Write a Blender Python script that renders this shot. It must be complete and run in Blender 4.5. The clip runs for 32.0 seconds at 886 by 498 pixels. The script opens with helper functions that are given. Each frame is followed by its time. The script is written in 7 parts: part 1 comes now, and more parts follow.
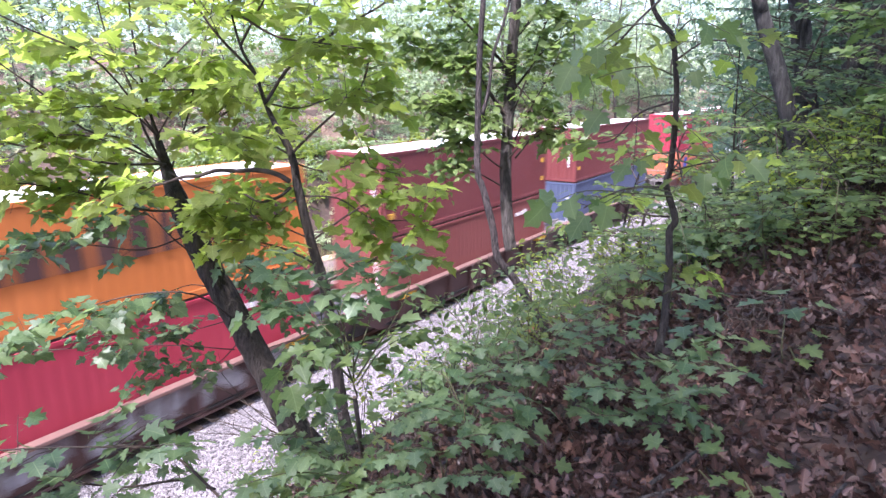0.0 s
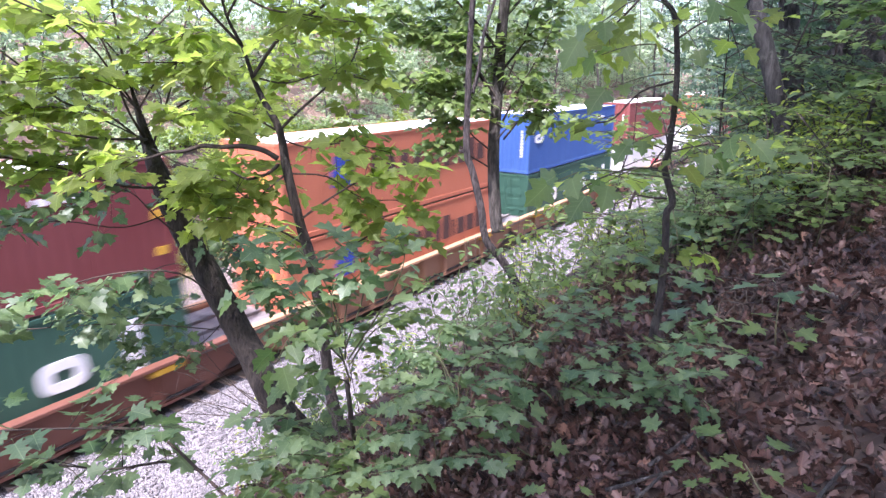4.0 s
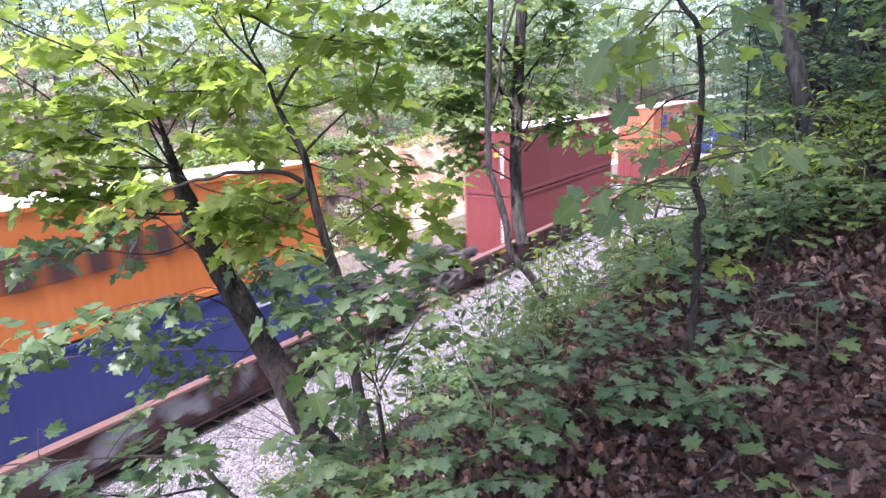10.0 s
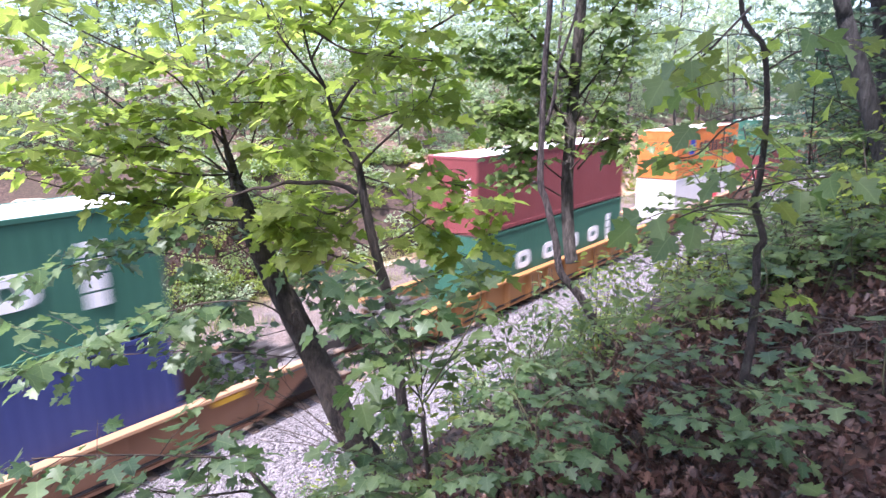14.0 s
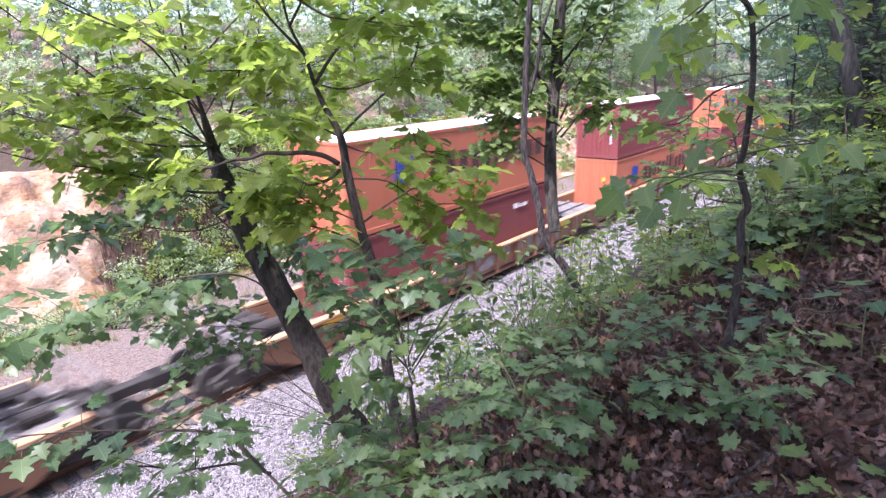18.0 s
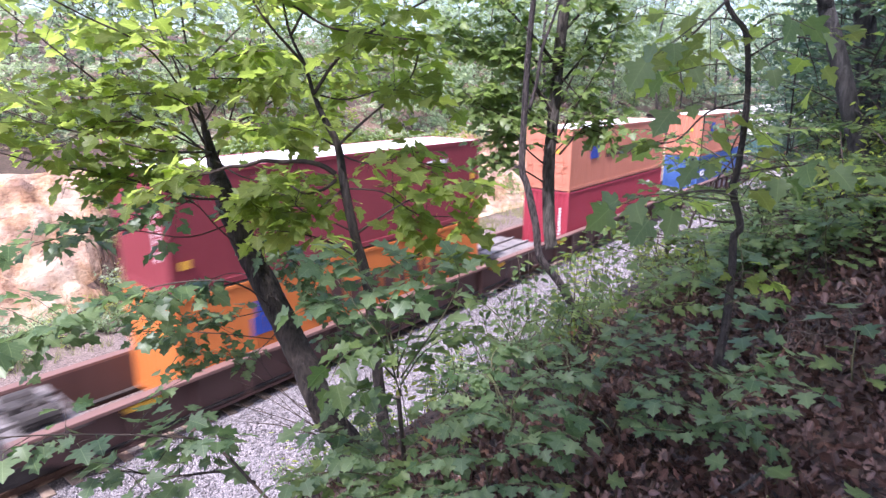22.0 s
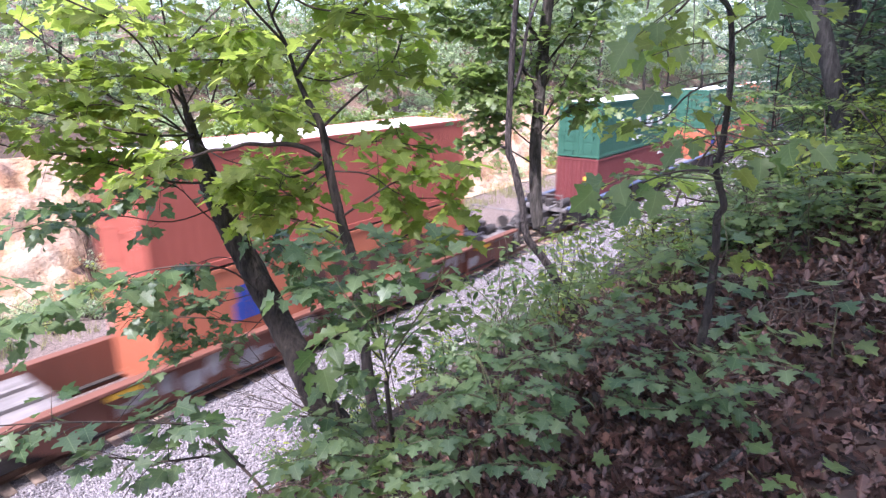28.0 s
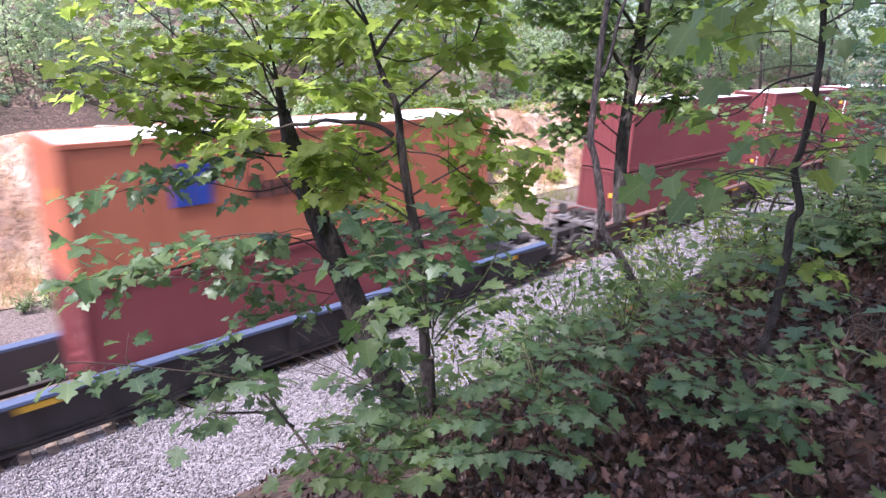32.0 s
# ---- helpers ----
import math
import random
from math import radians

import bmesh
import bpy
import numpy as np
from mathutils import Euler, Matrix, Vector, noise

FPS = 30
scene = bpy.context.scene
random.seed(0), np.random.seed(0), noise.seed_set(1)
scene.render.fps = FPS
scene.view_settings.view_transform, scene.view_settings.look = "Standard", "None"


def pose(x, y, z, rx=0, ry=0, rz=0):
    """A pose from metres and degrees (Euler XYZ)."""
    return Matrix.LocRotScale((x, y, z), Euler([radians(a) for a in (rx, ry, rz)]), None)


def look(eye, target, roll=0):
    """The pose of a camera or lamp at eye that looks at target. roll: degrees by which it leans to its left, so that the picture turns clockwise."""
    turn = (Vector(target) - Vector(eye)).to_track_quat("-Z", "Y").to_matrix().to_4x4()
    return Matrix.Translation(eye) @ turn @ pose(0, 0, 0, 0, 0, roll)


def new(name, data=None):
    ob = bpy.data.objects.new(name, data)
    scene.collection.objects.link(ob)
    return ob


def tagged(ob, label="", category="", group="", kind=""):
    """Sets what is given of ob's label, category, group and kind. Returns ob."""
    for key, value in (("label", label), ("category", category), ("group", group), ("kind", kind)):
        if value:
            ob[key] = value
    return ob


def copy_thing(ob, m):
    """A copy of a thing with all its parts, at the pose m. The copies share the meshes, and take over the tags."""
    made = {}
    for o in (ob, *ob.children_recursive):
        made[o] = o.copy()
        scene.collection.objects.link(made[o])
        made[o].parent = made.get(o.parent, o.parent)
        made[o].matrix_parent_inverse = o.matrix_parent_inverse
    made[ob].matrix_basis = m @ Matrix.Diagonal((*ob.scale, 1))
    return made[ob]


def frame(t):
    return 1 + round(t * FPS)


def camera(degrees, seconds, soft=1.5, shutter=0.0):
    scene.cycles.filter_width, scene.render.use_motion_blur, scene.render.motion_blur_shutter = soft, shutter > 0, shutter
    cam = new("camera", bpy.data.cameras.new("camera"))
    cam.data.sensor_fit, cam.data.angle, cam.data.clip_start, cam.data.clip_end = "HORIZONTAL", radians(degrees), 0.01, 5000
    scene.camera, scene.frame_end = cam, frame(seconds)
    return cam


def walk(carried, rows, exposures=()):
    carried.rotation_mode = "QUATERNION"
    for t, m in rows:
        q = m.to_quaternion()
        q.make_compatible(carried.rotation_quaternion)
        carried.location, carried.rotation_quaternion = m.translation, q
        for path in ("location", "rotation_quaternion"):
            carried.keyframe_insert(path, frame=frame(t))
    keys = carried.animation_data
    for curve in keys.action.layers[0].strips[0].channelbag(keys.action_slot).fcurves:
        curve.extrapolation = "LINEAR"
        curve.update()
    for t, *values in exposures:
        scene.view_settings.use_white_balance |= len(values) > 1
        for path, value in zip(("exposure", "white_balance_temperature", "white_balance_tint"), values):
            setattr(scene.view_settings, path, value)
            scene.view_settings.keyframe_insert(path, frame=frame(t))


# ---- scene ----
cam = camera(71.35, 32.0, soft=1.35, shutter=0.55)
# The camera is held by hand on the wooded slope above the track; x runs along the track, y across it, z up from the railhead.
PATH = [
    (0, (-0.028, -14.662, 8.097), (7.860, -9.031, 5.633), -0.74),
    (0.5, (-0.025, -14.672, 8.084), (7.905, -9.136, 5.543), -0.99),
    (1, (-0.030, -14.696, 8.092), (7.876, -9.015, 5.808), -1.28),
    (1.5, (-0.008, -14.697, 8.085), (7.704, -8.790, 5.708), -1.08),
    (2, (0.003, -14.693, 8.062), (7.775, -8.922, 5.554), 0.19),
    (2.5, (0.018, -14.687, 8.062), (7.977, -9.267, 5.362), -0.11),
    (4.5, (-0.031, -14.564, 8.077), (7.999, -9.287, 5.309), 0.65),
    (5, (-0.028, -14.567, 8.081), (8.208, -9.581, 5.378), 1.20),
    (5.5, (-0.024, -14.578, 8.088), (8.055, -9.367, 5.336), 1.17),
    (6, (-0.028, -14.585, 8.091), (8.312, -9.863, 5.236), 2.29),
    (6.5, (-0.021, -14.566, 8.077), (8.126, -9.705, 4.914), 1.52),
    (7, (-0.038, -14.550, 8.085), (7.728, -9.003, 5.099), 0.45),
    (7.5, (-0.014, -14.556, 8.086), (7.599, -8.688, 5.327), -0.64),
    (8, (-0.007, -14.556, 8.089), (7.784, -8.987, 5.213), -1.12),
    (8.5, (-0.012, -14.559, 8.098), (7.869, -9.061, 5.327), -1.06),
    (9, (-0.015, -14.547, 8.081), (7.849, -9.034, 5.296), -2.46),
    (9.5, (-0.009, -14.550, 8.092), (7.726, -8.837, 5.348), -2.66),
    (10, (-0.016, -14.555, 8.104), (7.806, -8.869, 5.556), -2.23),
    (10.5, (-0.013, -14.542, 8.104), (7.667, -8.678, 5.529), -2.42),
    (11, (-0.014, -14.545, 8.106), (7.693, -8.661, 5.663), -0.13),
    (11.5, (-0.019, -14.542, 8.113), (7.784, -8.711, 5.852), -0.11),
    (12, (-0.014, -14.523, 8.112), (7.628, -8.524, 5.742), -0.80),
    (12.5, (-0.015, -14.545, 8.102), (7.668, -8.654, 5.600), -0.65),
    (13, (-0.020, -14.547, 8.106), (7.463, -8.410, 5.589), -1.58),
    (13.5, (-0.023, -14.545, 8.113), (7.295, -8.202, 5.622), -1.65),
    (14, (-0.030, -14.542, 8.123), (7.373, -8.234, 5.796), -1.06),
    (14.5, (-0.024, -14.535, 8.124), (7.673, -8.594, 5.788), -1.18),
    (15, (-0.013, -14.528, 8.098), (7.679, -8.739, 5.394), -1.96),
    (15.5, (-0.017, -14.511, 8.102), (7.493, -8.554, 5.252), -1.90),
    (17.5, (-0.011, -14.515, 8.093), (7.535, -8.573, 5.311), -1.19),
    (18, (-0.024, -14.514, 8.118), (7.460, -8.501, 5.320), -1.30),
    (18.5, (-0.007, -14.518, 8.108), (7.497, -8.473, 5.434), -1.03),
    (19, (-0.020, -14.516, 8.105), (7.420, -8.423, 5.364), -0.01),
    (19.5, (-0.024, -14.508, 8.110), (7.488, -8.469, 5.444), 1.09),
    (20, (-0.015, -14.520, 8.098), (7.554, -8.503, 5.548), -0.16),
    (20.5, (-0.021, -14.519, 8.118), (7.644, -8.633, 5.549), -0.58),
    (21, (-0.018, -14.526, 8.097), (7.622, -8.643, 5.446), -0.44),
    (21.5, (-0.016, -14.539, 8.100), (7.613, -8.637, 5.460), -0.40),
    (22, (-0.006, -14.539, 8.105), (7.541, -8.505, 5.530), 0.32),
    (22.5, (-0.024, -14.540, 8.112), (7.459, -8.335, 5.765), 1.08),
    (23, (-0.022, -14.541, 8.113), (7.484, -8.335, 5.844), 1.24),
    (23.5, (-0.012, -14.546, 8.116), (7.532, -8.410, 5.785), 0.33),
    (24, (-0.002, -14.539, 8.125), (7.534, -8.458, 5.630), -0.08),
    (24.5, (0.005, -14.541, 8.108), (7.587, -8.560, 5.513), -0.21),
    (25, (-0.007, -14.538, 8.089), (7.586, -8.649, 5.321), 0.19),
    (25.5, (-0.014, -14.537, 8.070), (7.560, -8.654, 5.239), 1.10),
    (27.5, (-0.018, -14.547, 8.103), (7.489, -8.639, 5.144), 0.12),
    (28, (0.009, -14.546, 8.114), (7.602, -8.710, 5.233), -0.08),
    (28.5, (0.017, -14.550, 8.106), (7.472, -8.565, 5.172), -0.33),
    (29, (0.033, -14.571, 8.102), (7.140, -8.201, 5.113), -0.40),
    (29.5, (0.063, -14.576, 8.094), (7.089, -8.141, 5.059), 0.54),
    (30, (0.087, -14.591, 8.089), (7.274, -8.283, 5.163), 1.06),
    (30.5, (0.088, -14.617, 8.085), (7.236, -8.269, 5.151), 2.28),
    (31, (0.117, -14.666, 8.084), (7.098, -8.141, 5.137), 2.06),
    (31.5, (0.120, -14.692, 8.087), (6.875, -7.943, 5.118), 1.99),
    (32, (0.111, -14.687, 8.095), (6.701, -7.830, 5.006), 1.70),
]
EXPOSURE = 1.93
walk(cam, [(t, look(eye, target, roll)) for t, eye, target, roll in PATH], [(0.0, EXPOSURE + 0.2, 5800, 27), (2.5, EXPOSURE + 0.24, 5800, 27), (5.0, EXPOSURE + 0.2, 5800, 27), (9.3, EXPOSURE + 0.14, 5800, 27), (11.0, EXPOSURE + 0.03, 5800, 27), (13.0, EXPOSURE + 0.1, 5800, 27), (15.0, EXPOSURE, 5800, 27), (17.0, EXPOSURE - 0.05, 5800, 27), (19.5, EXPOSURE - 0.05, 5800, 27), (21.5, EXPOSURE - 0.18, 5800, 27), (23.5, EXPOSURE - 0.18, 5800, 27), (25.0, EXPOSURE - 0.06, 5800, 27), (30.0, EXPOSURE - 0.06, 5800, 27), (32.0, EXPOSURE - 0.3, 5800, 27)])

# ---- light: hazy summer sun high behind the left shoulder ----
SUN_ELEVATION, SUN_FROM = radians(60), Vector((-0.96, -0.2))
world = bpy.data.worlds.new("sky")
scene.world = world
world.use_nodes = True
wn = world.node_tree.nodes
sky = wn.new("ShaderNodeTexSky")
sky.sky_type, sky.sun_disc = "NISHITA", False
sky.sun_elevation = SUN_ELEVATION
sky.sun_rotation = math.atan2(SUN_FROM.x, SUN_FROM.y)
sky.air_density, sky.dust_density, sky.ozone_density = 1.0, 3.0, 1.0
wn["Background"].inputs["Strength"].default_value = 0.15
world.node_tree.links.new(sky.outputs[0], wn["Background"].inputs["Color"])
sun_data = bpy.data.lights.new("sun", "SUN")
sun_data.energy, sun_data.angle, sun_data.color = 2.9, radians(2.0), (1.0, 0.96, 0.90)
sun = new("sun", sun_data)
flat = SUN_FROM.normalized() * math.cos(SUN_ELEVATION)
sun.matrix_world = look((flat.x * 60, flat.y * 60, math.sin(SUN_ELEVATION) * 60), (0, 0, 0))


# ---- materials ----
class Nodes:
    """A small builder for a node material."""

    def __init__(self, name):
        self.mat = bpy.data.materials.new(name)
        self.mat.use_nodes = True
        self.tree = self.mat.node_tree
        self.bsdf = self.tree.nodes["Principled BSDF"]
        self.out = self.tree.nodes["Material Output"]

    def add(self, kind, **values):
        node = self.tree.nodes.new("ShaderNode" + kind)
        for key, value in values.items():
            node.inputs[key].default_value = value
        return node

    def link(self, a, b):
        self.tree.links.new(a, b)

    def coords(self, kind="Object"):
        return self.tree.nodes.new("ShaderNodeTexCoord").outputs[kind]

    def noise(self, scale, detail=4.0, rough=0.55, vector=None):
        n = self.add("TexNoise", Scale=scale, Detail=detail, Roughness=rough)
        if vector is not None:
            self.link(vector, n.inputs["Vector"])
        return n.outputs["Fac"]

    def ramp(self, fac, stops):
        r = self.tree.nodes.new("ShaderNodeValToRGB")
        els = r.color_ramp.elements
        while len(els) < len(stops):
            els.new(0.5)
        for e, (pos, col) in zip(els, stops):
            e.position, e.color = pos, (*col, 1.0)
        self.link(fac, r.inputs[0])
        return r.outputs["Color"]

    def mix(self, fac, a, b, mode="MIX"):
        m = self.tree.nodes.new("ShaderNodeMix")
        m.data_type, m.blend_type = "RGBA", mode
        for socket, value in ((m.inputs[0], fac), (m.inputs[6], a), (m.inputs[7], b)):
            if isinstance(value, bpy.types.NodeSocket):
                self.link(value, socket)
            elif isinstance(value, (int, float)):
                socket.default_value = value
            else:
                socket.default_value = (*value, 1.0)
        return m.outputs[2]

    def bump(self, height, strength=0.4, distance=0.02):
        b = self.add("Bump", Strength=strength, Distance=distance)
        self.link(height, b.inputs["Height"])
        self.link(b.outputs[0], self.bsdf.inputs["Normal"])
        return b.outputs[0]

    def stretch(self, vector, scale):
        m = self.add("Mapping", Scale=scale)
        self.link(vector, m.inputs["Vector"])
        return m.outputs[0]


def shade(c, k):
    return tuple(min(1.0, v * k) for v in c)


def paint(name, color, fade=0.25, rust=0.3):
    """Weathered container or wagon paint: chalky fading, rain streaks and rust specks."""
    n = Nodes(name)
    co = n.coords("Object")
    big = n.noise(0.35, 5, 0.6, co)
    base = n.mix(big, shade(color, 0.86), tuple(min(1, v * (1 + fade * 0.2) + 0.025) for v in color))
    streak = n.noise(1.0, 6, 0.65, n.stretch(co, (5.0, 5.0, 0.35)))
    grime = n.ramp(streak, [(0.45, (0, 0, 0)), (0.75, (1, 1, 1))])
    base = n.mix(n.mix(0.72, grime, (0, 0, 0)), base, shade(color, 0.5))
    speck = n.ramp(n.noise(7.0, 8, 0.7, co), [(0.66, (0, 0, 0)), (0.74, (1, 1, 1))])
    base = n.mix(n.mix(1 - rust, speck, (0, 0, 0)), base, (0.10, 0.045, 0.025))
    n.link(base, n.bsdf.inputs["Base Color"])
    n.bsdf.inputs["Roughness"].default_value = 0.55
    n.bsdf.inputs["Specular IOR Level"].default_value = 0.35
    n.bump(n.noise(2.2, 4, 0.6, co), 0.25, 0.02)
    return n.mat


def leaf_material(name, low, high, glow=0.45, gloss=0.12, warm=(1.45, 1.5, 1.15)):
    """Leaves that let light through: each leaf has its own tone between low and high."""
    n = Nodes(name)
    geo = n.tree.nodes.new("ShaderNodeNewGeometry")
    info = n.tree.nodes.new("ShaderNodeObjectInfo")
    add = n.tree.nodes.new("ShaderNodeMath")
    add.operation = "ADD"
    n.link(geo.outputs["Random Per Island"], add.inputs[0])
    n.link(info.outputs["Random"], add.inputs[1])
    half = n.tree.nodes.new("ShaderNodeMath")
    half.operation = "FRACT"
    n.link(add.outputs[0], half.inputs[0])
    tone = n.mix(half.outputs[0], low, high)
    tone = n.mix(info.outputs["Random"], n.mix(1.0, tone, (0.72, 0.76, 0.80), "MULTIPLY"), n.mix(1.0, tone, (1.22, 1.16, 1.05), "MULTIPLY"))
    blotch = n.noise(18.0, 3, 0.6, n.coords("Object"))
    tone = n.mix(n.mix(0.6, blotch, (0, 0, 0)), tone, shade(low, 0.7))
    # midrib and slanting side veins, and a paler centre
    uv = n.tree.nodes.new("ShaderNodeUVMap")
    uv.uv_map = "blade"
    axis = n.tree.nodes.new("ShaderNodeSeparateXYZ")
    n.link(uv.outputs[0], axis.inputs[0])

    def sums(kind, a, b=0.0):
        node = n.tree.nodes.new("ShaderNodeMath")
        node.operation = kind
        for socket, value in ((node.inputs[0], a), (node.inputs[1], b)):
            if isinstance(value, bpy.types.NodeSocket):
                n.link(value, socket)
            else:
                socket.default_value = value
        return node.outputs[0]

    off = sums("ABSOLUTE", axis.outputs[0])
    rib = sums("LESS_THAN", off, 0.014)
    slant = sums("FRACT", sums("MULTIPLY", sums("SUBTRACT", axis.outputs[1], sums("MULTIPLY", off, 0.8)), 5.5))
    vein = sums("MULTIPLY", sums("LESS_THAN", slant, 0.10), 0.6)
    tone = n.mix(sums("MULTIPLY", sums("MAXIMUM", rib, vein), 0.32), tone, shade(high, 1.35))
    tone = n.mix(sums("MULTIPLY", off, 0.7), tone, shade(low, 0.8))
    n.link(tone, n.bsdf.inputs["Base Color"])
    n.bsdf.inputs["Roughness"].default_value = 0.42
    n.bsdf.inputs["Specular IOR Level"].default_value = gloss * 4
    trans = n.add("BsdfTranslucent")
    n.link(n.mix(1.0, tone, warm, "MULTIPLY"), trans.inputs["Color"])
    mixer = n.tree.nodes.new("ShaderNodeMixShader")
    mixer.inputs[0].default_value = glow
    n.link(n.bsdf.outputs[0], mixer.inputs[1])
    n.link(trans.outputs[0], mixer.inputs[2])
    n.link(mixer.outputs[0], n.out.inputs["Surface"])
    return n.mat


def bark(name, dark, light, scale=9.0):
    n = Nodes(name)
    co = n.coords("Object")
    ridge = n.noise(scale, 7, 0.7, n.stretch(co, (2.6, 2.6, 0.5)))
    col = n.ramp(ridge, [(0.38, dark), (0.52, tuple((a + b) / 2 for a, b in zip(dark, light))), (0.64, light)])
    lichen = n.ramp(n.noise(3.0, 5, 0.7, co), [(0.6, (0, 0, 0)), (0.7, (1, 1, 1))])
    col = n.mix(n.mix(0.6, lichen, (0, 0, 0)), col, (0.20, 0.21, 0.17))
    n.link(col, n.bsdf.inputs["Base Color"])
    n.bsdf.inputs["Roughness"].default_value = 0.95
    n.bump(ridge, 1.0, 0.12)
    return n.mat


def simple(name, low, high, scale=4.0, roughness=0.85, metal=0.0, strength=0.4):
    n = Nodes(name)
    co = n.coords("Object")
    col = n.ramp(n.noise(scale, 8, 0.65, co), [(0.3, low), (0.7, high)])
    col = n.mix(n.mix(0.5, n.noise(scale * 0.15, 3, 0.5, co), (0, 0, 0)), col, shade(low, 0.8))
    n.link(col, n.bsdf.inputs["Base Color"])
    n.bsdf.inputs["Roughness"].default_value = roughness
    n.bsdf.inputs["Metallic"].default_value = metal
    n.bump(n.noise(scale * 4, 5, 0.6, co), strength, 0.02)
    return n.mat


def litter_material():
    """Forest floor: dark humus below the scattered dry leaves."""
    n = Nodes("leaf_mould")
    co = n.coords("Object")
    cell = n.add("TexVoronoi", Scale=13.0, Randomness=1.0)
    n.link(co, cell.inputs["Vector"])
    col = n.ramp(n.noise(1.0, 2, 0.5, cell.outputs["Color"]), [(0.3, (0.018, 0.011, 0.008)), (0.5, (0.06, 0.036, 0.027)), (0.7, (0.12, 0.075, 0.055))])
    patch = n.noise(0.5, 5, 0.6, co)
    col = n.mix(n.ramp(patch, [(0.45, (0, 0, 0)), (0.65, (0.8, 0.8, 0.8))]), col, (0.05, 0.035, 0.022))
    n.link(col, n.bsdf.inputs["Base Color"])
    n.bsdf.inputs["Roughness"].default_value = 0.95
    n.bump(cell.outputs["Distance"], 0.7, 0.03)
    return n.mat


def ballast_material(name, lows, highs):
    """Crushed pale stone: one tone for each stone."""
    n = Nodes(name)
    co = n.coords("Object")
    cell = n.add("TexVoronoi", Scale=19.0, Randomness=1.0)
    n.link(co, cell.inputs["Vector"])
    tone = n.tree.nodes.new("ShaderNodeSeparateColor")
    n.link(cell.outputs["Color"], tone.inputs[0])
    geo = n.tree.nodes.new("ShaderNodeNewGeometry")
    col = n.ramp(tone.outputs[0], [(0.0, lows), (0.35, tuple((a + b) / 2 for a, b in zip(lows, highs))), (1.0, highs)])
    col = n.mix(n.mix(0.5, geo.outputs["Random Per Island"], (0, 0, 0)), col, shade(highs, 0.75))
    edge = n.add("TexVoronoi", Scale=19.0, Randomness=1.0)
    edge.feature = "DISTANCE_TO_EDGE"
    n.link(co, edge.inputs["Vector"])
    gap = n.ramp(edge.outputs["Distance"], [(0.0, (0.25, 0.24, 0.23)), (0.12, (1, 1, 1))])
    col = n.mix(1.0, col, gap, "MULTIPLY")
    n.link(col, n.bsdf.inputs["Base Color"])
    n.bsdf.inputs["Roughness"].default_value = 0.9
    n.bump(edge.outputs["Distance"], 1.0, 0.05)
    return n.mat


def clay_material():
    n = Nodes("red_clay")
    co = n.coords("Object")
    n1 = n.noise(0.5, 8, 0.65, co)
    col = n.ramp(n1, [(0.3, (0.20, 0.09, 0.05)), (0.46, (0.44, 0.26, 0.14)), (0.62, (0.68, 0.52, 0.37))])
    runs = n.noise(1.2, 7, 0.75, n.stretch(co, (0.9, 0.7, 1.6)))
    dust = n.ramp(n.noise(0.9, 6, 0.65, co), [(0.42, (0, 0, 0)), (0.6, (0.8, 0.8, 0.8))])
    col = n.mix(n.mix(0.45, dust, (0, 0, 0)), col, (0.40, 0.30, 0.25))
    col = n.mix(n.ramp(runs, [(0.5, (0, 0, 0)), (0.75, (0.75, 0.75, 0.75))]), col, (0.13, 0.06, 0.035))
    n.link(col, n.bsdf.inputs["Base Color"])
    n.bsdf.inputs["Roughness"].default_value = 0.95
    crack = n.ramp(n.noise(2.4, 9, 0.75, n.stretch(co, (0.8, 0.8, 2.4))), [(0.38, (0.42, 0.33, 0.27)), (0.47, (1, 1, 1))])
    col = n.mix(0.7, col, crack, "MULTIPLY")
    n.link(col, n.bsdf.inputs["Base Color"])
    n.bump(n.noise(3.0, 8, 0.7, co), 1.0, 0.25)
    return n.mat


def undergrowth_material():
    """Low plants seen from far off: small leaf-sized patches of light and deep green with earth between."""
    n = Nodes("low_undergrowth")
    co = n.coords("Object")
    cell = n.add("TexVoronoi", Scale=5.5, Randomness=1.0)
    n.link(co, cell.inputs["Vector"])
    tone = n.tree.nodes.new("ShaderNodeSeparateColor")
    n.link(cell.outputs["Color"], tone.inputs[0])
    col = n.ramp(tone.outputs[0], [(0.0, (0.05, 0.05, 0.03)), (0.3, (0.12, 0.17, 0.07)), (0.7, (0.24, 0.30, 0.15)), (1.0, (0.40, 0.45, 0.28))])
    earth = n.ramp(n.noise(0.35, 6, 0.65, co), [(0.42, (0, 0, 0)), (0.52, (0.95, 0.95, 0.95))])
    col = n.mix(earth, col, (0.15, 0.09, 0.065))
    n.link(col, n.bsdf.inputs["Base Color"])
    n.bsdf.inputs["Roughness"].default_value = 0.8
    n.bump(cell.outputs["Distance"], 1.0, 0.2)
    return n.mat


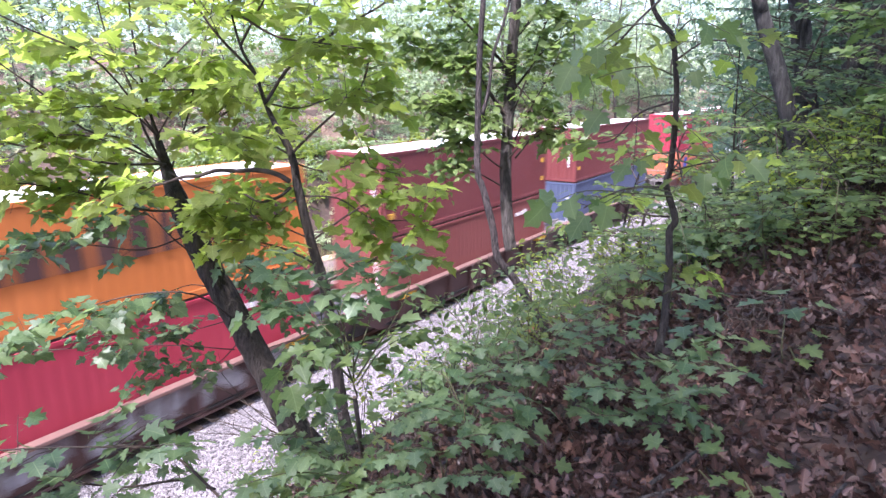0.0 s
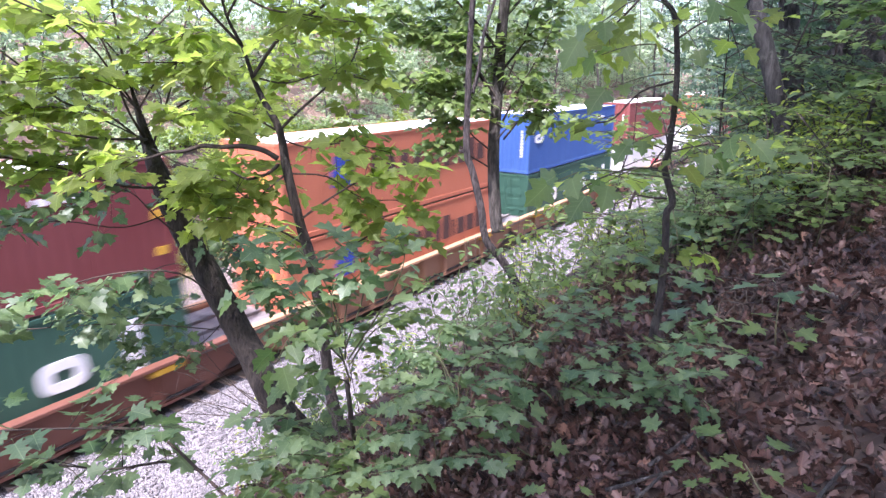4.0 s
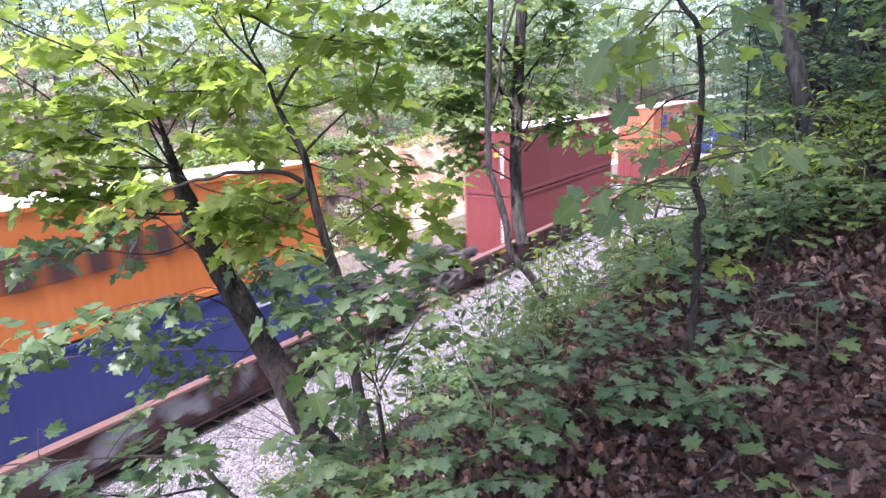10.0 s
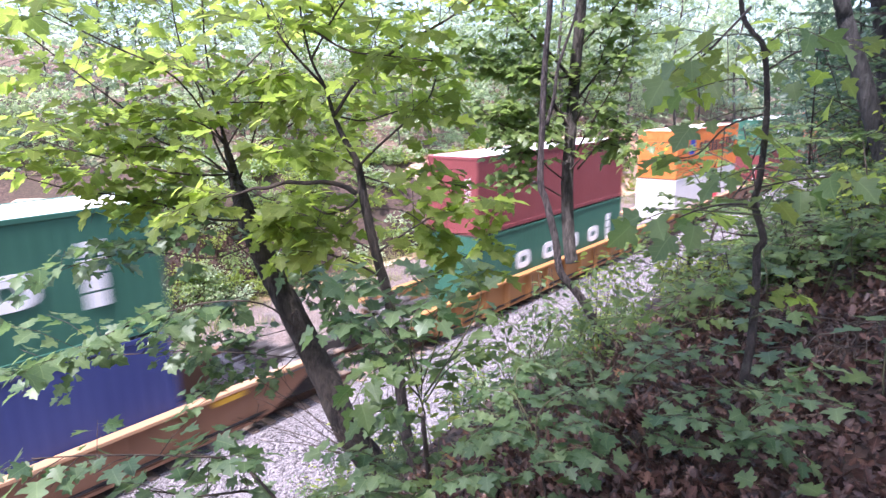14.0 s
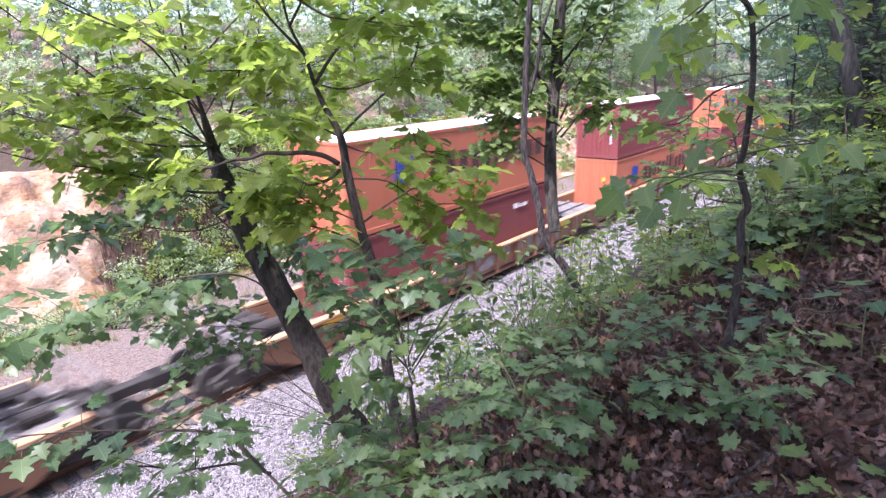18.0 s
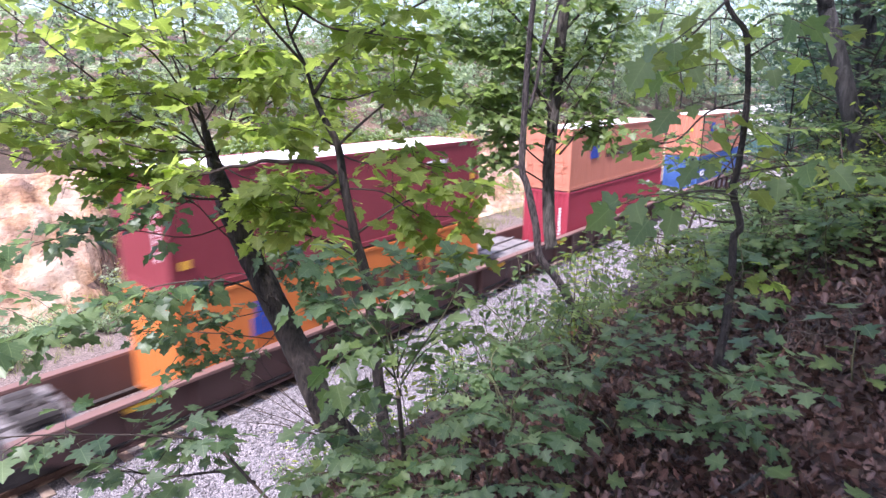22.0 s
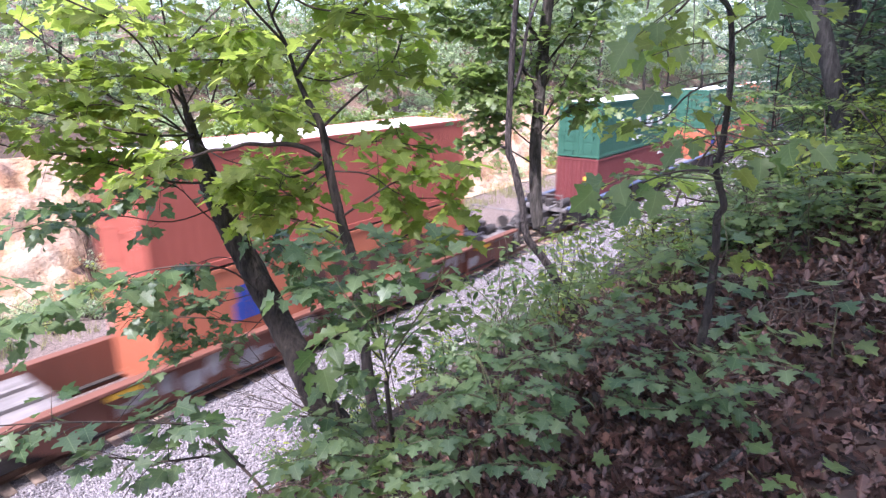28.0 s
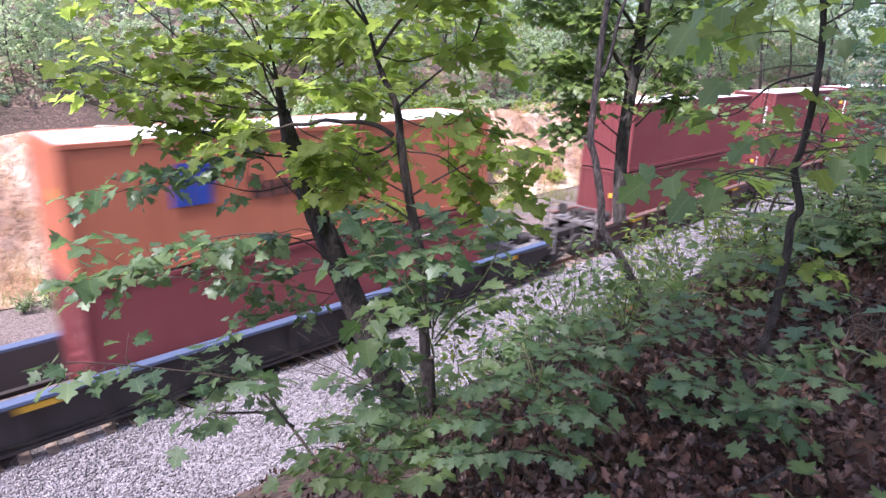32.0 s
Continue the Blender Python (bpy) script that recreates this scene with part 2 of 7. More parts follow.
M = {
    "mould": litter_material(),
    "ballast": ballast_material("pale_ballast", (0.105, 0.097, 0.10), (0.375, 0.345, 0.355)),
    "shoulder": ballast_material("dusty_gravel", (0.085, 0.062, 0.053), (0.30, 0.23, 0.20)),
    "stained": ballast_material("oil_stained_ballast", (0.045, 0.038, 0.034), (0.19, 0.165, 0.155)),
    "clay": clay_material(),
    "undergrowth": undergrowth_material(),
    "tie": simple("weathered_timber", (0.10, 0.07, 0.052), (0.30, 0.225, 0.165), 6),
    "rail": simple("railhead_steel", (0.12, 0.07, 0.05), (0.22, 0.14, 0.10), 8, 0.55, 0.5),
    "iron": simple("grimy_cast_iron", (0.018, 0.016, 0.015), (0.06, 0.05, 0.045), 5, 0.8),
    "deck": simple("dusty_grey_steel", (0.10, 0.09, 0.085), (0.28, 0.256, 0.246), 3, 0.75),
}
M.update({
    "bark": bark("rough_brown_bark", (0.019, 0.015, 0.012), (0.098, 0.076, 0.063)),
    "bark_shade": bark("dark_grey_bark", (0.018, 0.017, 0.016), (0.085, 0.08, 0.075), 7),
    "bark_grey": bark("grey_bark", (0.035, 0.03, 0.026), (0.14, 0.12, 0.105)),
    "dead": bark("bare_dead_wood", (0.016, 0.012, 0.012), (0.14, 0.112, 0.105), 16),
    "twig": simple("twig_bark", (0.03, 0.022, 0.017), (0.10, 0.07, 0.05), 20),
    "stalk": simple("green_stalk", (0.06, 0.08, 0.03), (0.13, 0.10, 0.05), 20),
    # leaf_lit is the bright copy, with sunlight on the crowns in its colour.
    "leaf_lit": leaf_material("sunlit_yellow_green_leaf", (0.215, 0.294, 0.074), (0.365, 0.44, 0.142), 0.76, 0.075, (1.52, 1.5, 0.95)),
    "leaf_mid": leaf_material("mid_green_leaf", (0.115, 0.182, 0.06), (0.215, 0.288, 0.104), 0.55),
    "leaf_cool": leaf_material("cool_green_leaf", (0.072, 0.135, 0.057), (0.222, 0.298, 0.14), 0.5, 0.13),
    # The next two leaf tones are paled and blued to carry distance haze.
    "leaf_far": leaf_material("haze_paled_leaf", (0.20, 0.285, 0.16), (0.46, 0.53, 0.385), 0.55, 0.2),
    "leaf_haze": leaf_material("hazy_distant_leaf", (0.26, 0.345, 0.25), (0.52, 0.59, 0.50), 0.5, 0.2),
    # A dimmed leaf copy: the wooded slope's shade is in its colour.
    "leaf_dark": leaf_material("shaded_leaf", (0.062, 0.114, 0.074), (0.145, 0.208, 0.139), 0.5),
    "fading": leaf_material("orange_fading_leaf", (0.25, 0.10, 0.04), (0.34, 0.16, 0.07), 0.3),
    "straw": leaf_material("dry_grass", (0.16, 0.19, 0.08), (0.34, 0.32, 0.17), 0.4),
    "dry_pale": leaf_material("pale_dry_leaf", (0.025, 0.014, 0.011), (0.22, 0.13, 0.10), 0.08, 0.09),
    "dry": leaf_material("dry_brown_leaf", (0.003, 0.0018, 0.0014), (0.19, 0.10, 0.075), 0.06, 0.09),
})


# ---- building blocks ----
def part(name, bm, material, parent=None, label=""):
    """Links a bmesh (or a mesh) as one object under a thing or a part."""
    data = bm
    if isinstance(bm, bmesh.types.BMesh):
        data = bpy.data.meshes.new(name)
        bm.to_mesh(data)
        bm.free()
        data.materials.append(material)
    ob = new(name, data)
    if parent is not None:
        ob.parent = parent
    if label:
        ob["label"] = label
    return ob


def shared(name, mesh, material, parent, place=None):
    """An object on shared mesh data that wears its own material."""
    ob = new(name, mesh)
    ob.parent = parent
    if place is not None:
        ob.matrix_basis = place
    ob.material_slots[0].link = "OBJECT"
    ob.material_slots[0].material = material
    return ob


def box(bm, x0, x1, y0, y1, z0, z1, bevel=0.0):
    m = Matrix.LocRotScale(((x0 + x1) / 2, (y0 + y1) / 2, (z0 + z1) / 2), None, (abs(x1 - x0), abs(y1 - y0), abs(z1 - z0)))
    made = bmesh.ops.create_cube(bm, size=1.0, matrix=m)
    if bevel:
        edges = list({e for v in made["verts"] for e in v.link_edges})
        bmesh.ops.bevel(bm, geom=edges, offset=bevel, segments=1, affect="EDGES")


def mesh_of(name, build, material=None):
    bm = bmesh.new()
    build(bm)
    data = bpy.data.meshes.new(name)
    bm.to_mesh(data)
    bm.free()
    data.materials.append(material)
    return data


def raw_mesh(name, verts, faces, material, smooth=False, uv=None):
    """A mesh from numpy arrays: verts n x 3, faces m x k."""
    verts, faces = np.asarray(verts, np.float32), np.asarray(faces, np.int32)
    data = bpy.data.meshes.new(name)
    data.vertices.add(len(verts))
    data.vertices.foreach_set("co", verts.ravel())
    k = faces.shape[1]
    data.loops.add(faces.size)
    data.loops.foreach_set("vertex_index", faces.ravel())
    data.polygons.add(len(faces))
    data.polygons.foreach_set("loop_start", np.arange(0, faces.size, k, dtype=np.int32))
    if smooth:
        data.polygons.foreach_set("use_smooth", np.ones(len(faces), bool))
    if uv is not None:
        layer = data.uv_layers.new(name="blade")
        layer.data.foreach_set("uv", np.asarray(uv, np.float32)[faces.ravel()].ravel())
    data.materials.append(material)
    data.update(calc_edges=True)
    return data


def tube(bm, points, radii, sides=8, wobble=0.0, rng=None):
    """A tapered limb along points."""
    pts = [Vector(p) for p in points]
    if isinstance(radii, tuple):
        radii = [radii[0] + (radii[1] - radii[0]) * i / (len(pts) - 1) for i in range(len(pts))]
    rings, side = [], None
    for i, p in enumerate(pts):
        way = (pts[min(i + 1, len(pts) - 1)] - pts[max(i - 1, 0)]).normalized()
        side = (way.orthogonal() if side is None else side - way * side.dot(way)).normalized()
        other = way.cross(side)
        ring = []
        for k in range(sides):
            a = 2 * math.pi * k / sides
            r = radii[i] * (1 + (wobble * (rng.random() - 0.5) if rng else 0))
            ring.append(bm.verts.new(p + (side * math.cos(a) + other * math.sin(a)) * r))
        rings.append(ring)
    for a, b in zip(rings, rings[1:]):
        for k in range(sides):
            f = bm.faces.new((a[k], a[(k + 1) % sides], b[(k + 1) % sides], b[k]))
            f.smooth = True
    bm.faces.new(rings[0][::-1])
    bm.faces.new(rings[-1])


def curve(points, steps=4):
    """Points of a smooth line through the given ones."""
    p = [Vector(q) for q in points]
    p = [2 * p[0] - p[1]] + p + [2 * p[-1] - p[-2]]
    out = []
    for i in range(1, len(p) - 2):
        for k in range(steps):
            t = k / steps
            a, b, c, d = p[i - 1], p[i], p[i + 1], p[i + 2]
            out.append(0.5 * ((2 * b) + (c - a) * t + (2 * a - 5 * b + 4 * c - d) * t * t + (3 * b - a - 3 * c + d) * t**3))
    return out + [p[-2]]


def along(points, t):
    """The place and the way at the fraction t of a line."""
    f = t * (len(points) - 1)
    i = min(int(f), len(points) - 2)
    return points[i].lerp(points[i + 1], f - i), (points[i + 1] - points[i]).normalized()


# ---- ground ----
PROFILE_Y = (-260, -90, -40, -25, -19, -16.5, -14.6, -13.4, -12.0, -10.5, -8.0, -5.9, -5.0, -3.6, 0, 4.0, 9.3, 10.2, 12.6, 14.2, 20, 30, 50, 90, 330)
PROFILE_Z = (46, 28, 16, 11.2, 9.0, 7.75, 6.62, 6.25, 5.5, 4.5, 2.2, 0.15, -0.42, -0.55, -0.6, -0.55, -0.45, 0.4, 3.3, 4.2, 6.6, 9.3, 13, 17, 25)


def lie(x, y):
    """The height of the ground at x, y."""
    z = float(np.interp(y, PROFILE_Y, PROFILE_Z))
    rise = min(max((-y - 12.2) / 2.0, 0.0), 1.0)
    z += rise * 0.085 * min(max(x, -3.0), 11.0)
    rough = min(max(abs(y) - 4.8, 0.0) / 1.5, 1.0)
    z += rough * (0.10 * noise.noise((x * 0.7, y * 0.7, 1.3)) + 0.04 * noise.noise((x * 2.3, y * 2.3, 5.1)))
    dip = min(max(2.6 - x, 0.0), 1.0) * min(max((y + 13.5) / 0.9, 0.0), 1.0) * min(max(-10.6 - y, 0.0), 1.0)
    z -= 0.32 * dip
    if abs(y) > 16:
        z += min((abs(y) - 16) / 14, 1.0) * 1.4 * noise.noise((x * 0.06, y * 0.06, 9.0))
    return z


def ground_sheet(name, xs, ys, material, lift=0.0, relief=None):
    verts = np.array([(x, y, lie(x, y) + lift + (relief(x, y) if relief else 0.0)) for y in ys for x in xs])
    nx = len(xs)
    i = np.arange(len(ys) - 1)[:, None] * nx + np.arange(nx - 1)[None, :]
    faces = np.stack([i, i + 1, i + nx + 1, i + nx], -1).reshape(-1, 4)
    return new(name, raw_mesh(name, verts, faces, material, True))


xs = sorted({*np.arange(-4, 16, 0.25), *np.arange(16, 70, 1.0), *np.arange(-20, -4, 1.0), *np.arange(70, 200, 10.0), *np.arange(200, 420, 40.0), *np.arange(-260, -20, 20.0)})
ys = sorted({*np.arange(-17, -4.5, 0.25), *np.arange(-4.5, 9, 1.5), *np.arange(9, 22, 0.5), *np.arange(-60, -17, 3.0), *np.arange(22, 90, 4.0), *np.arange(90, 340, 30.0), *np.arange(-260, -60, 25.0)})
tagged(ground_sheet("ground", xs, ys, M["mould"]), "brown forest floor of a wooded railway cutting", "ground", kind="structure")


def clay_relief(x, y):
    """Gullies in the bank; where the clay gives way to plants it dips below the forest floor."""
    bend = 1.6 * noise.noise((x * 0.3, y * 0.3, 8.0))
    rill = abs(noise.noise((x * 0.55 + 0.25 * y + bend, y * 0.22, 2.0))) * -0.5 + noise.noise((x * 1.7 + bend, y * 1.6, 7.0)) * 0.22 + noise.noise((x * 4.1, y * 3.7, 5.0)) * 0.07 + noise.noise((x * 0.25, y * 0.35, 3.0)) * 0.25
    rill += 0.22 * math.tanh(7 * noise.noise((x * 0.3, y * 1.7 + bend * 0.5, 11.0))) + 0.12 * math.tanh(8 * noise.noise((x * 0.7 + 0.5 * y, y * 2.6 + bend, 17.0)))
    edge = x + 1.3 * noise.noise((x * 0.6, y * 0.8, 6.0)) - 0.25 * (y - 11)
    bare = max(10.2 - edge, (edge - 29) * 0.2) * 0.5
    top = min(max((14.6 + 1.6 * noise.noise((x * 0.4, 0, 1.0)) - y) / 1.2, -0.5), 1.0)
    steep = min(max((y - 9.2) / 1.2, 0.0), 1.0)
    return (max(min(bare, 0.4), -0.8) + rill) * steep * max(top, 0.0) + min(top, 0.0) * 0.5 - (0.0 if bare > 0 else 0.25 * steep)


clay = ground_sheet("clay_bank", sorted({*np.arange(-2, 14, 0.12), *np.arange(-14, -2, 0.5), *np.arange(14, 75, 0.5)}), np.arange(8.4, 15.6, 0.12), M["clay"], 0.10, clay_relief)
tagged(clay, "eroded bare orange clay bank beyond the track", "bank", kind="structure")

far_slope = ground_sheet("undergrowth", np.arange(-20, 180, 1.0), np.arange(14.6, 75, 0.9), M["undergrowth"], 0.12, lambda x, y: 0.5 * noise.noise((x * 0.6, y * 0.6, 31.0)) + 0.3 * noise.noise((x * 1.9, y * 1.9, 12.0)) - 0.9 * min(max((17.2 - y) / 1.5, 0.0), 1.0) * min(max((15.5 - x) / 2, 0.0), 1.0))
tagged(far_slope, "low green undergrowth on the far hillside", "undergrowth", kind="structure")

# ---- ballast and track ----
rng = random.Random(4)


def ballast_height(y):
    return float(np.interp(abs(y), (0, 1.9, 3.3, 4.2, 9), (-0.20, -0.20, -0.37, -0.42, -0.42)))


def stone_bed(name, y0, y1, material, words):
    bx, by = np.arange(-30, 130, 0.5), np.linspace(y0, y1, int((y1 - y0) / 0.3) + 1)
    verts = np.array([(x, y, max(ballast_height(y), lie(x, y) + 0.03 if y < -4.9 else -9) + 0.03 * noise.noise((x * 1.5, y * 1.5, 0.5))) for y in by for x in bx])
    i = np.arange(len(by) - 1)[:, None] * len(bx) + np.arange(len(bx) - 1)[None, :]
    bed = new(name, raw_mesh(name, verts, np.stack([i, i + 1, i + len(bx) + 1, i + len(bx)], -1).reshape(-1, 4), material, True))
    tagged(bed, words, "ballast", kind="structure")


stone_bed("ballast", -5.6, -1.2, M["ballast"], "bed of pale crushed stone ballast")
stone_bed("ballast_between_rails", -1.2, 1.5, M["stained"], "dark oil-stained ballast between the rails")
stone_bed("gravel_shoulder", 1.5, 9.1, M["shoulder"], "dusty pinkish gravel beyond the track")


def scatter(name, template, faces, places, turns, sizes, material, parent=None, veins=True):
    """One mesh of many small pieces: template verts k x 3, turned, scaled and moved."""
    template = np.asarray(template, float)
    t = np.einsum("nij,kj->nki", turns, template) * np.asarray(sizes)[:, None, None] + np.asarray(places)[:, None, :]
    f = np.asarray(faces)[None] + (np.arange(len(places)) * len(template))[:, None, None]
    ob = new(name, raw_mesh(name, t.reshape(-1, 3), f.reshape(-1, np.asarray(faces).shape[1]), material, uv=np.tile(template[:, :2] if veins else np.full((len(template), 2), 0.2), (len(places), 1))))
    ob.parent = parent
    return ob


def random_turns(count, tilt, gen):
    """Turns about z with a lean of up to tilt radians."""
    a, b, c = gen.uniform(0, 2 * np.pi, count), gen.normal(0, tilt, count), gen.normal(0, tilt, count)
    ca, sa, cb, sb, cc, sc = np.cos(a), np.sin(a), np.cos(b), np.sin(b), np.cos(c), np.sin(c)
    o, l = np.zeros(count), np.ones(count)
    rz = np.stack([ca, -sa, o, sa, ca, o, o, o, l], -1).reshape(-1, 3, 3)
    rx = np.stack([l, o, o, o, cb, -sb, o, sb, cb], -1).reshape(-1, 3, 3)
    ry = np.stack([cc, o, sc, o, l, o, -sc, o, cc], -1).reshape(-1, 3, 3)
    return rx @ ry @ rz


gen = np.random.default_rng(11)
STONE = [(0.5, 0, 0.1), (0.1, 0.45, 0.05), (-0.45, 0.15, 0.0), (-0.2, -0.42, 0.12), (0.05, 0.02, 0.42), (0.0, 0.0, -0.35)]
STONE_F = [(0, 1, 4), (1, 2, 4), (2, 3, 4), (3, 0, 4), (1, 0, 5), (2, 1, 5), (3, 2, 5), (0, 3, 5)]
count = 22000
sx = 0.5 + 45 * gen.random(count) ** 1.7
sy = gen.uniform(-5.4, -1.35, count)
sz = np.array([max(ballast_height(y), lie(x, y) + 0.02 if y < -4.9 else -9) for x, y in zip(sx, sy)])
stones = scatter("ballast_stones", STONE, STONE_F, np.stack([sx, sy, sz + 0.015], -1), random_turns(count, 0.8, gen), gen.uniform(0.045, 0.095, count), M["ballast"])
tagged(stones, "loose pale grey crushed ballast stones", "stones", kind="stuff")

track = tagged(new("railway_track"), "standard gauge track with timber sleepers in pale ballast", "track", kind="structure")
tie_mesh = mesh_of("sleeper", lambda bm: box(bm, -0.115, 0.115, -1.30, 1.30, -0.34, -0.165, 0.012), M["tie"])
for k in range(150):
    tie = new("sleeper", tie_mesh)
    tie.parent = track
    tie.matrix_basis = pose(-4 + k * 0.54 + rng.uniform(-0.03, 0.03), rng.uniform(-0.04, 0.04), rng.uniform(-0.01, 0.01), 0, 0, rng.uniform(-1, 1))


def rail_mesh(bm):
    profile = [(-0.07, -0.17), (0.07, -0.17), (0.07, -0.155), (0.012, -0.13), (0.012, -0.05), (0.036, -0.035), (0.036, 0.0), (-0.036, 0.0), (-0.036, -0.035), (-0.012, -0.05), (-0.012, -0.13), (-0.07, -0.155)]
    a = [bm.verts.new((-120, y, z)) for y, z in profile]
    b = [bm.verts.new((260, y, z)) for y, z in profile]
    for k in range(12):
        bm.faces.new((a[k], b[k], b[(k + 1) % 12], a[(k + 1) % 12]))
    bm.faces.new(a), bm.faces.new(b[::-1])


rail = mesh_of("rail", rail_mesh, M["rail"])
for side in (-0.755, 0.755):
    ob = new("rail", rail)
    ob.parent, ob.location = track, (0, side, 0)

# ---- the train ----
LENGTH, WIDTH, HEIGHT = 12.19, 2.438, 2.885
COLORS = {
    "orange": (0.41, 0.125, 0.062), "amber": (0.52, 0.15, 0.025), "salmon": (0.45, 0.165, 0.10), "maroon": (0.15, 0.030, 0.030), "rust": (0.19, 0.048, 0.040),
    "plum": (0.18, 0.036, 0.037), "red": (0.34, 0.022, 0.045), "crimson": (0.28, 0.022, 0.042), "brick": (0.36, 0.09, 0.06), "navy": (0.022, 0.035, 0.14),
    "blue": (0.03, 0.085, 0.26), "slate": (0.065, 0.085, 0.15), "green": (0.022, 0.105, 0.066), "dark_green": (0.018, 0.07, 0.045), "teal": (0.04, 0.10, 0.10),
    "wine": (0.205, 0.026, 0.035), "white": (0.72, 0.71, 0.70), "pale": (0.55, 0.54, 0.53),
}
PAINT = {k: paint("container_paint_" + k, c) for k, c in COLORS.items()}
INK = {
    "white": simple("white_lettering", (0.7, 0.7, 0.7), (0.82, 0.82, 0.82), 3), "blue": simple("blue_emblem", (0.02, 0.045, 0.26), (0.03, 0.07, 0.34), 3),
    "dark": simple("dark_lettering", (0.05, 0.022, 0.02), (0.09, 0.04, 0.03), 3), "red": simple("red_lettering", (0.55, 0.03, 0.06), (0.65, 0.05, 0.08), 3),
    "yellow": simple("yellow_marking", (0.65, 0.36, 0.03), (0.75, 0.45, 0.05), 3), "teal": simple("teal_spray_paint", (0.06, 0.25, 0.32), (0.2, 0.42, 0.48), 3),
    "grey": simple("grey_spray_paint", (0.22, 0.21, 0.22), (0.55, 0.54, 0.55), 2),
}
WAGON = {
    "brown": paint("wagon_brown", (0.075, 0.035, 0.029), 0.5, 0.7), "tan": paint("wagon_orange_tan", (0.26, 0.13, 0.07), 0.5, 0.5), "yellow": paint("wagon_yellow", (0.36, 0.17, 0.05), 0.4, 0.3),
    "blue": paint("wagon_blue_grey", (0.03, 0.048, 0.085), 0.5, 0.5), "rust": paint("wagon_rust", (0.14, 0.05, 0.03), 0.5, 0.6),
}

# The blue wagon's sill colour holds the shade below its overhanging flange.
WAGON["sill_shade"] = paint("wagon_shaded_brown", (0.035, 0.028, 0.028), 0.5, 0.5)
# Flange paints are lifted paler for the light on their tops.
LIT_FLANGE = {"blue": paint("lit_flange_blue", (0.06, 0.085, 0.15), 0.4, 0.3), "tan": paint("lit_flange_tan", (0.42, 0.24, 0.13), 0.4, 0.3), "brown": paint("lit_flange_brown", (0.15, 0.08, 0.065), 0.4, 0.4)}


def sheet(bm, line, z0, z1, thick=(0, 0, 0)):
    """A folded wall: a plan line of (x, y) drawn up from z0 to z1, closed at the back by thick."""
    a = [bm.verts.new((x, y, z0)) for x, y in line]
    b = [bm.verts.new((x, y, z1)) for x, y in line]
    for k in range(len(line) - 1):
        bm.faces.new((a[k], a[k + 1], b[k + 1], b[k]))


def corrugation(n, pitch, deep):
    out = []
    for k in range(n):
        x = k * pitch
        out += [(x, 0.0), (x + pitch * 0.34, 0.0), (x + pitch * 0.5, deep), (x + pitch * 0.84, deep)]
    return out + [(n * pitch, 0.0)]


def side_wall(bm):
    n = 43
    line = [(0.11 + x, d) for x, d in corrugation(n, (LENGTH - 0.22) / n, 0.018)]
    sheet(bm, line, 0.15, HEIGHT - 0.10)
    box(bm, 0.11, LENGTH - 0.11, 0.05, 0.07, 0.15, HEIGHT - 0.10)


def end_wall(bm):
    n = 9
    line = [(d, WIDTH / 2 - 0.12 - y) for y, d in corrugation(n, (WIDTH - 0.24) / n, 0.045)]
    sheet(bm, line, 0.15, HEIGHT - 0.10)
    box(bm, 0.06, 0.09, -WIDTH / 2 + 0.12, WIDTH / 2 - 0.12, 0.15, HEIGHT - 0.10)


def door_leaf(bm):
    w = WIDTH / 2 - 0.13
    box(bm, 0.02, 0.07, 0.008, w, 0.16, HEIGHT - 0.12, 0.012)
    for k in range(5):
        z = 0.32 + k * 0.5
        box(bm, 0.0, 0.02, 0.08, w - 0.08, z, z + 0.34, 0.008)


def lock_rod(bm):
    box(bm, -0.035, -0.005, -0.017, 0.017, 0.14, HEIGHT - 0.10, 0.006)
    box(bm, -0.06, -0.01, -0.03, 0.20, 1.12, 1.16)
    for z in (0.2, 1.0, 1.9, HEIGHT - 0.2):
        box(bm, -0.045, 0.0, -0.05, 0.05, z, z + 0.06)


def corner_post(bm):
    box(bm, 0, 0.15, 0, 0.14, 0.118, HEIGHT - 0.118, 0.012)
    box(bm, 0.03, 0.15, 0.03, 0.13, -0.071, 0.01)
    for z in (0, HEIGHT - 0.118):
        box(bm, -0.004, 0.178, -0.004, 0.162, z, z + 0.118, 0.014)


def roof_panel(bm):
    n = 34
    line = corrugation(n, (LENGTH - 0.24) / n, 0.02)
    a = [bm.verts.new((0.12 + x, -WIDTH / 2 + 0.07, HEIGHT - 0.012 - d)) for x, d in line]
    b = [bm.verts.new((0.12 + x, WIDTH / 2 - 0.07, HEIGHT - 0.012 - d)) for x, d in line]
    for k in range(len(line) - 1):
        bm.faces.new((a[k], a[k + 1], b[k + 1], b[k]))
    box(bm, 0.12, LENGTH - 0.12, -WIDTH / 2 + 0.07, WIDTH / 2 - 0.07, HEIGHT - 0.07, HEIGHT - 0.045)


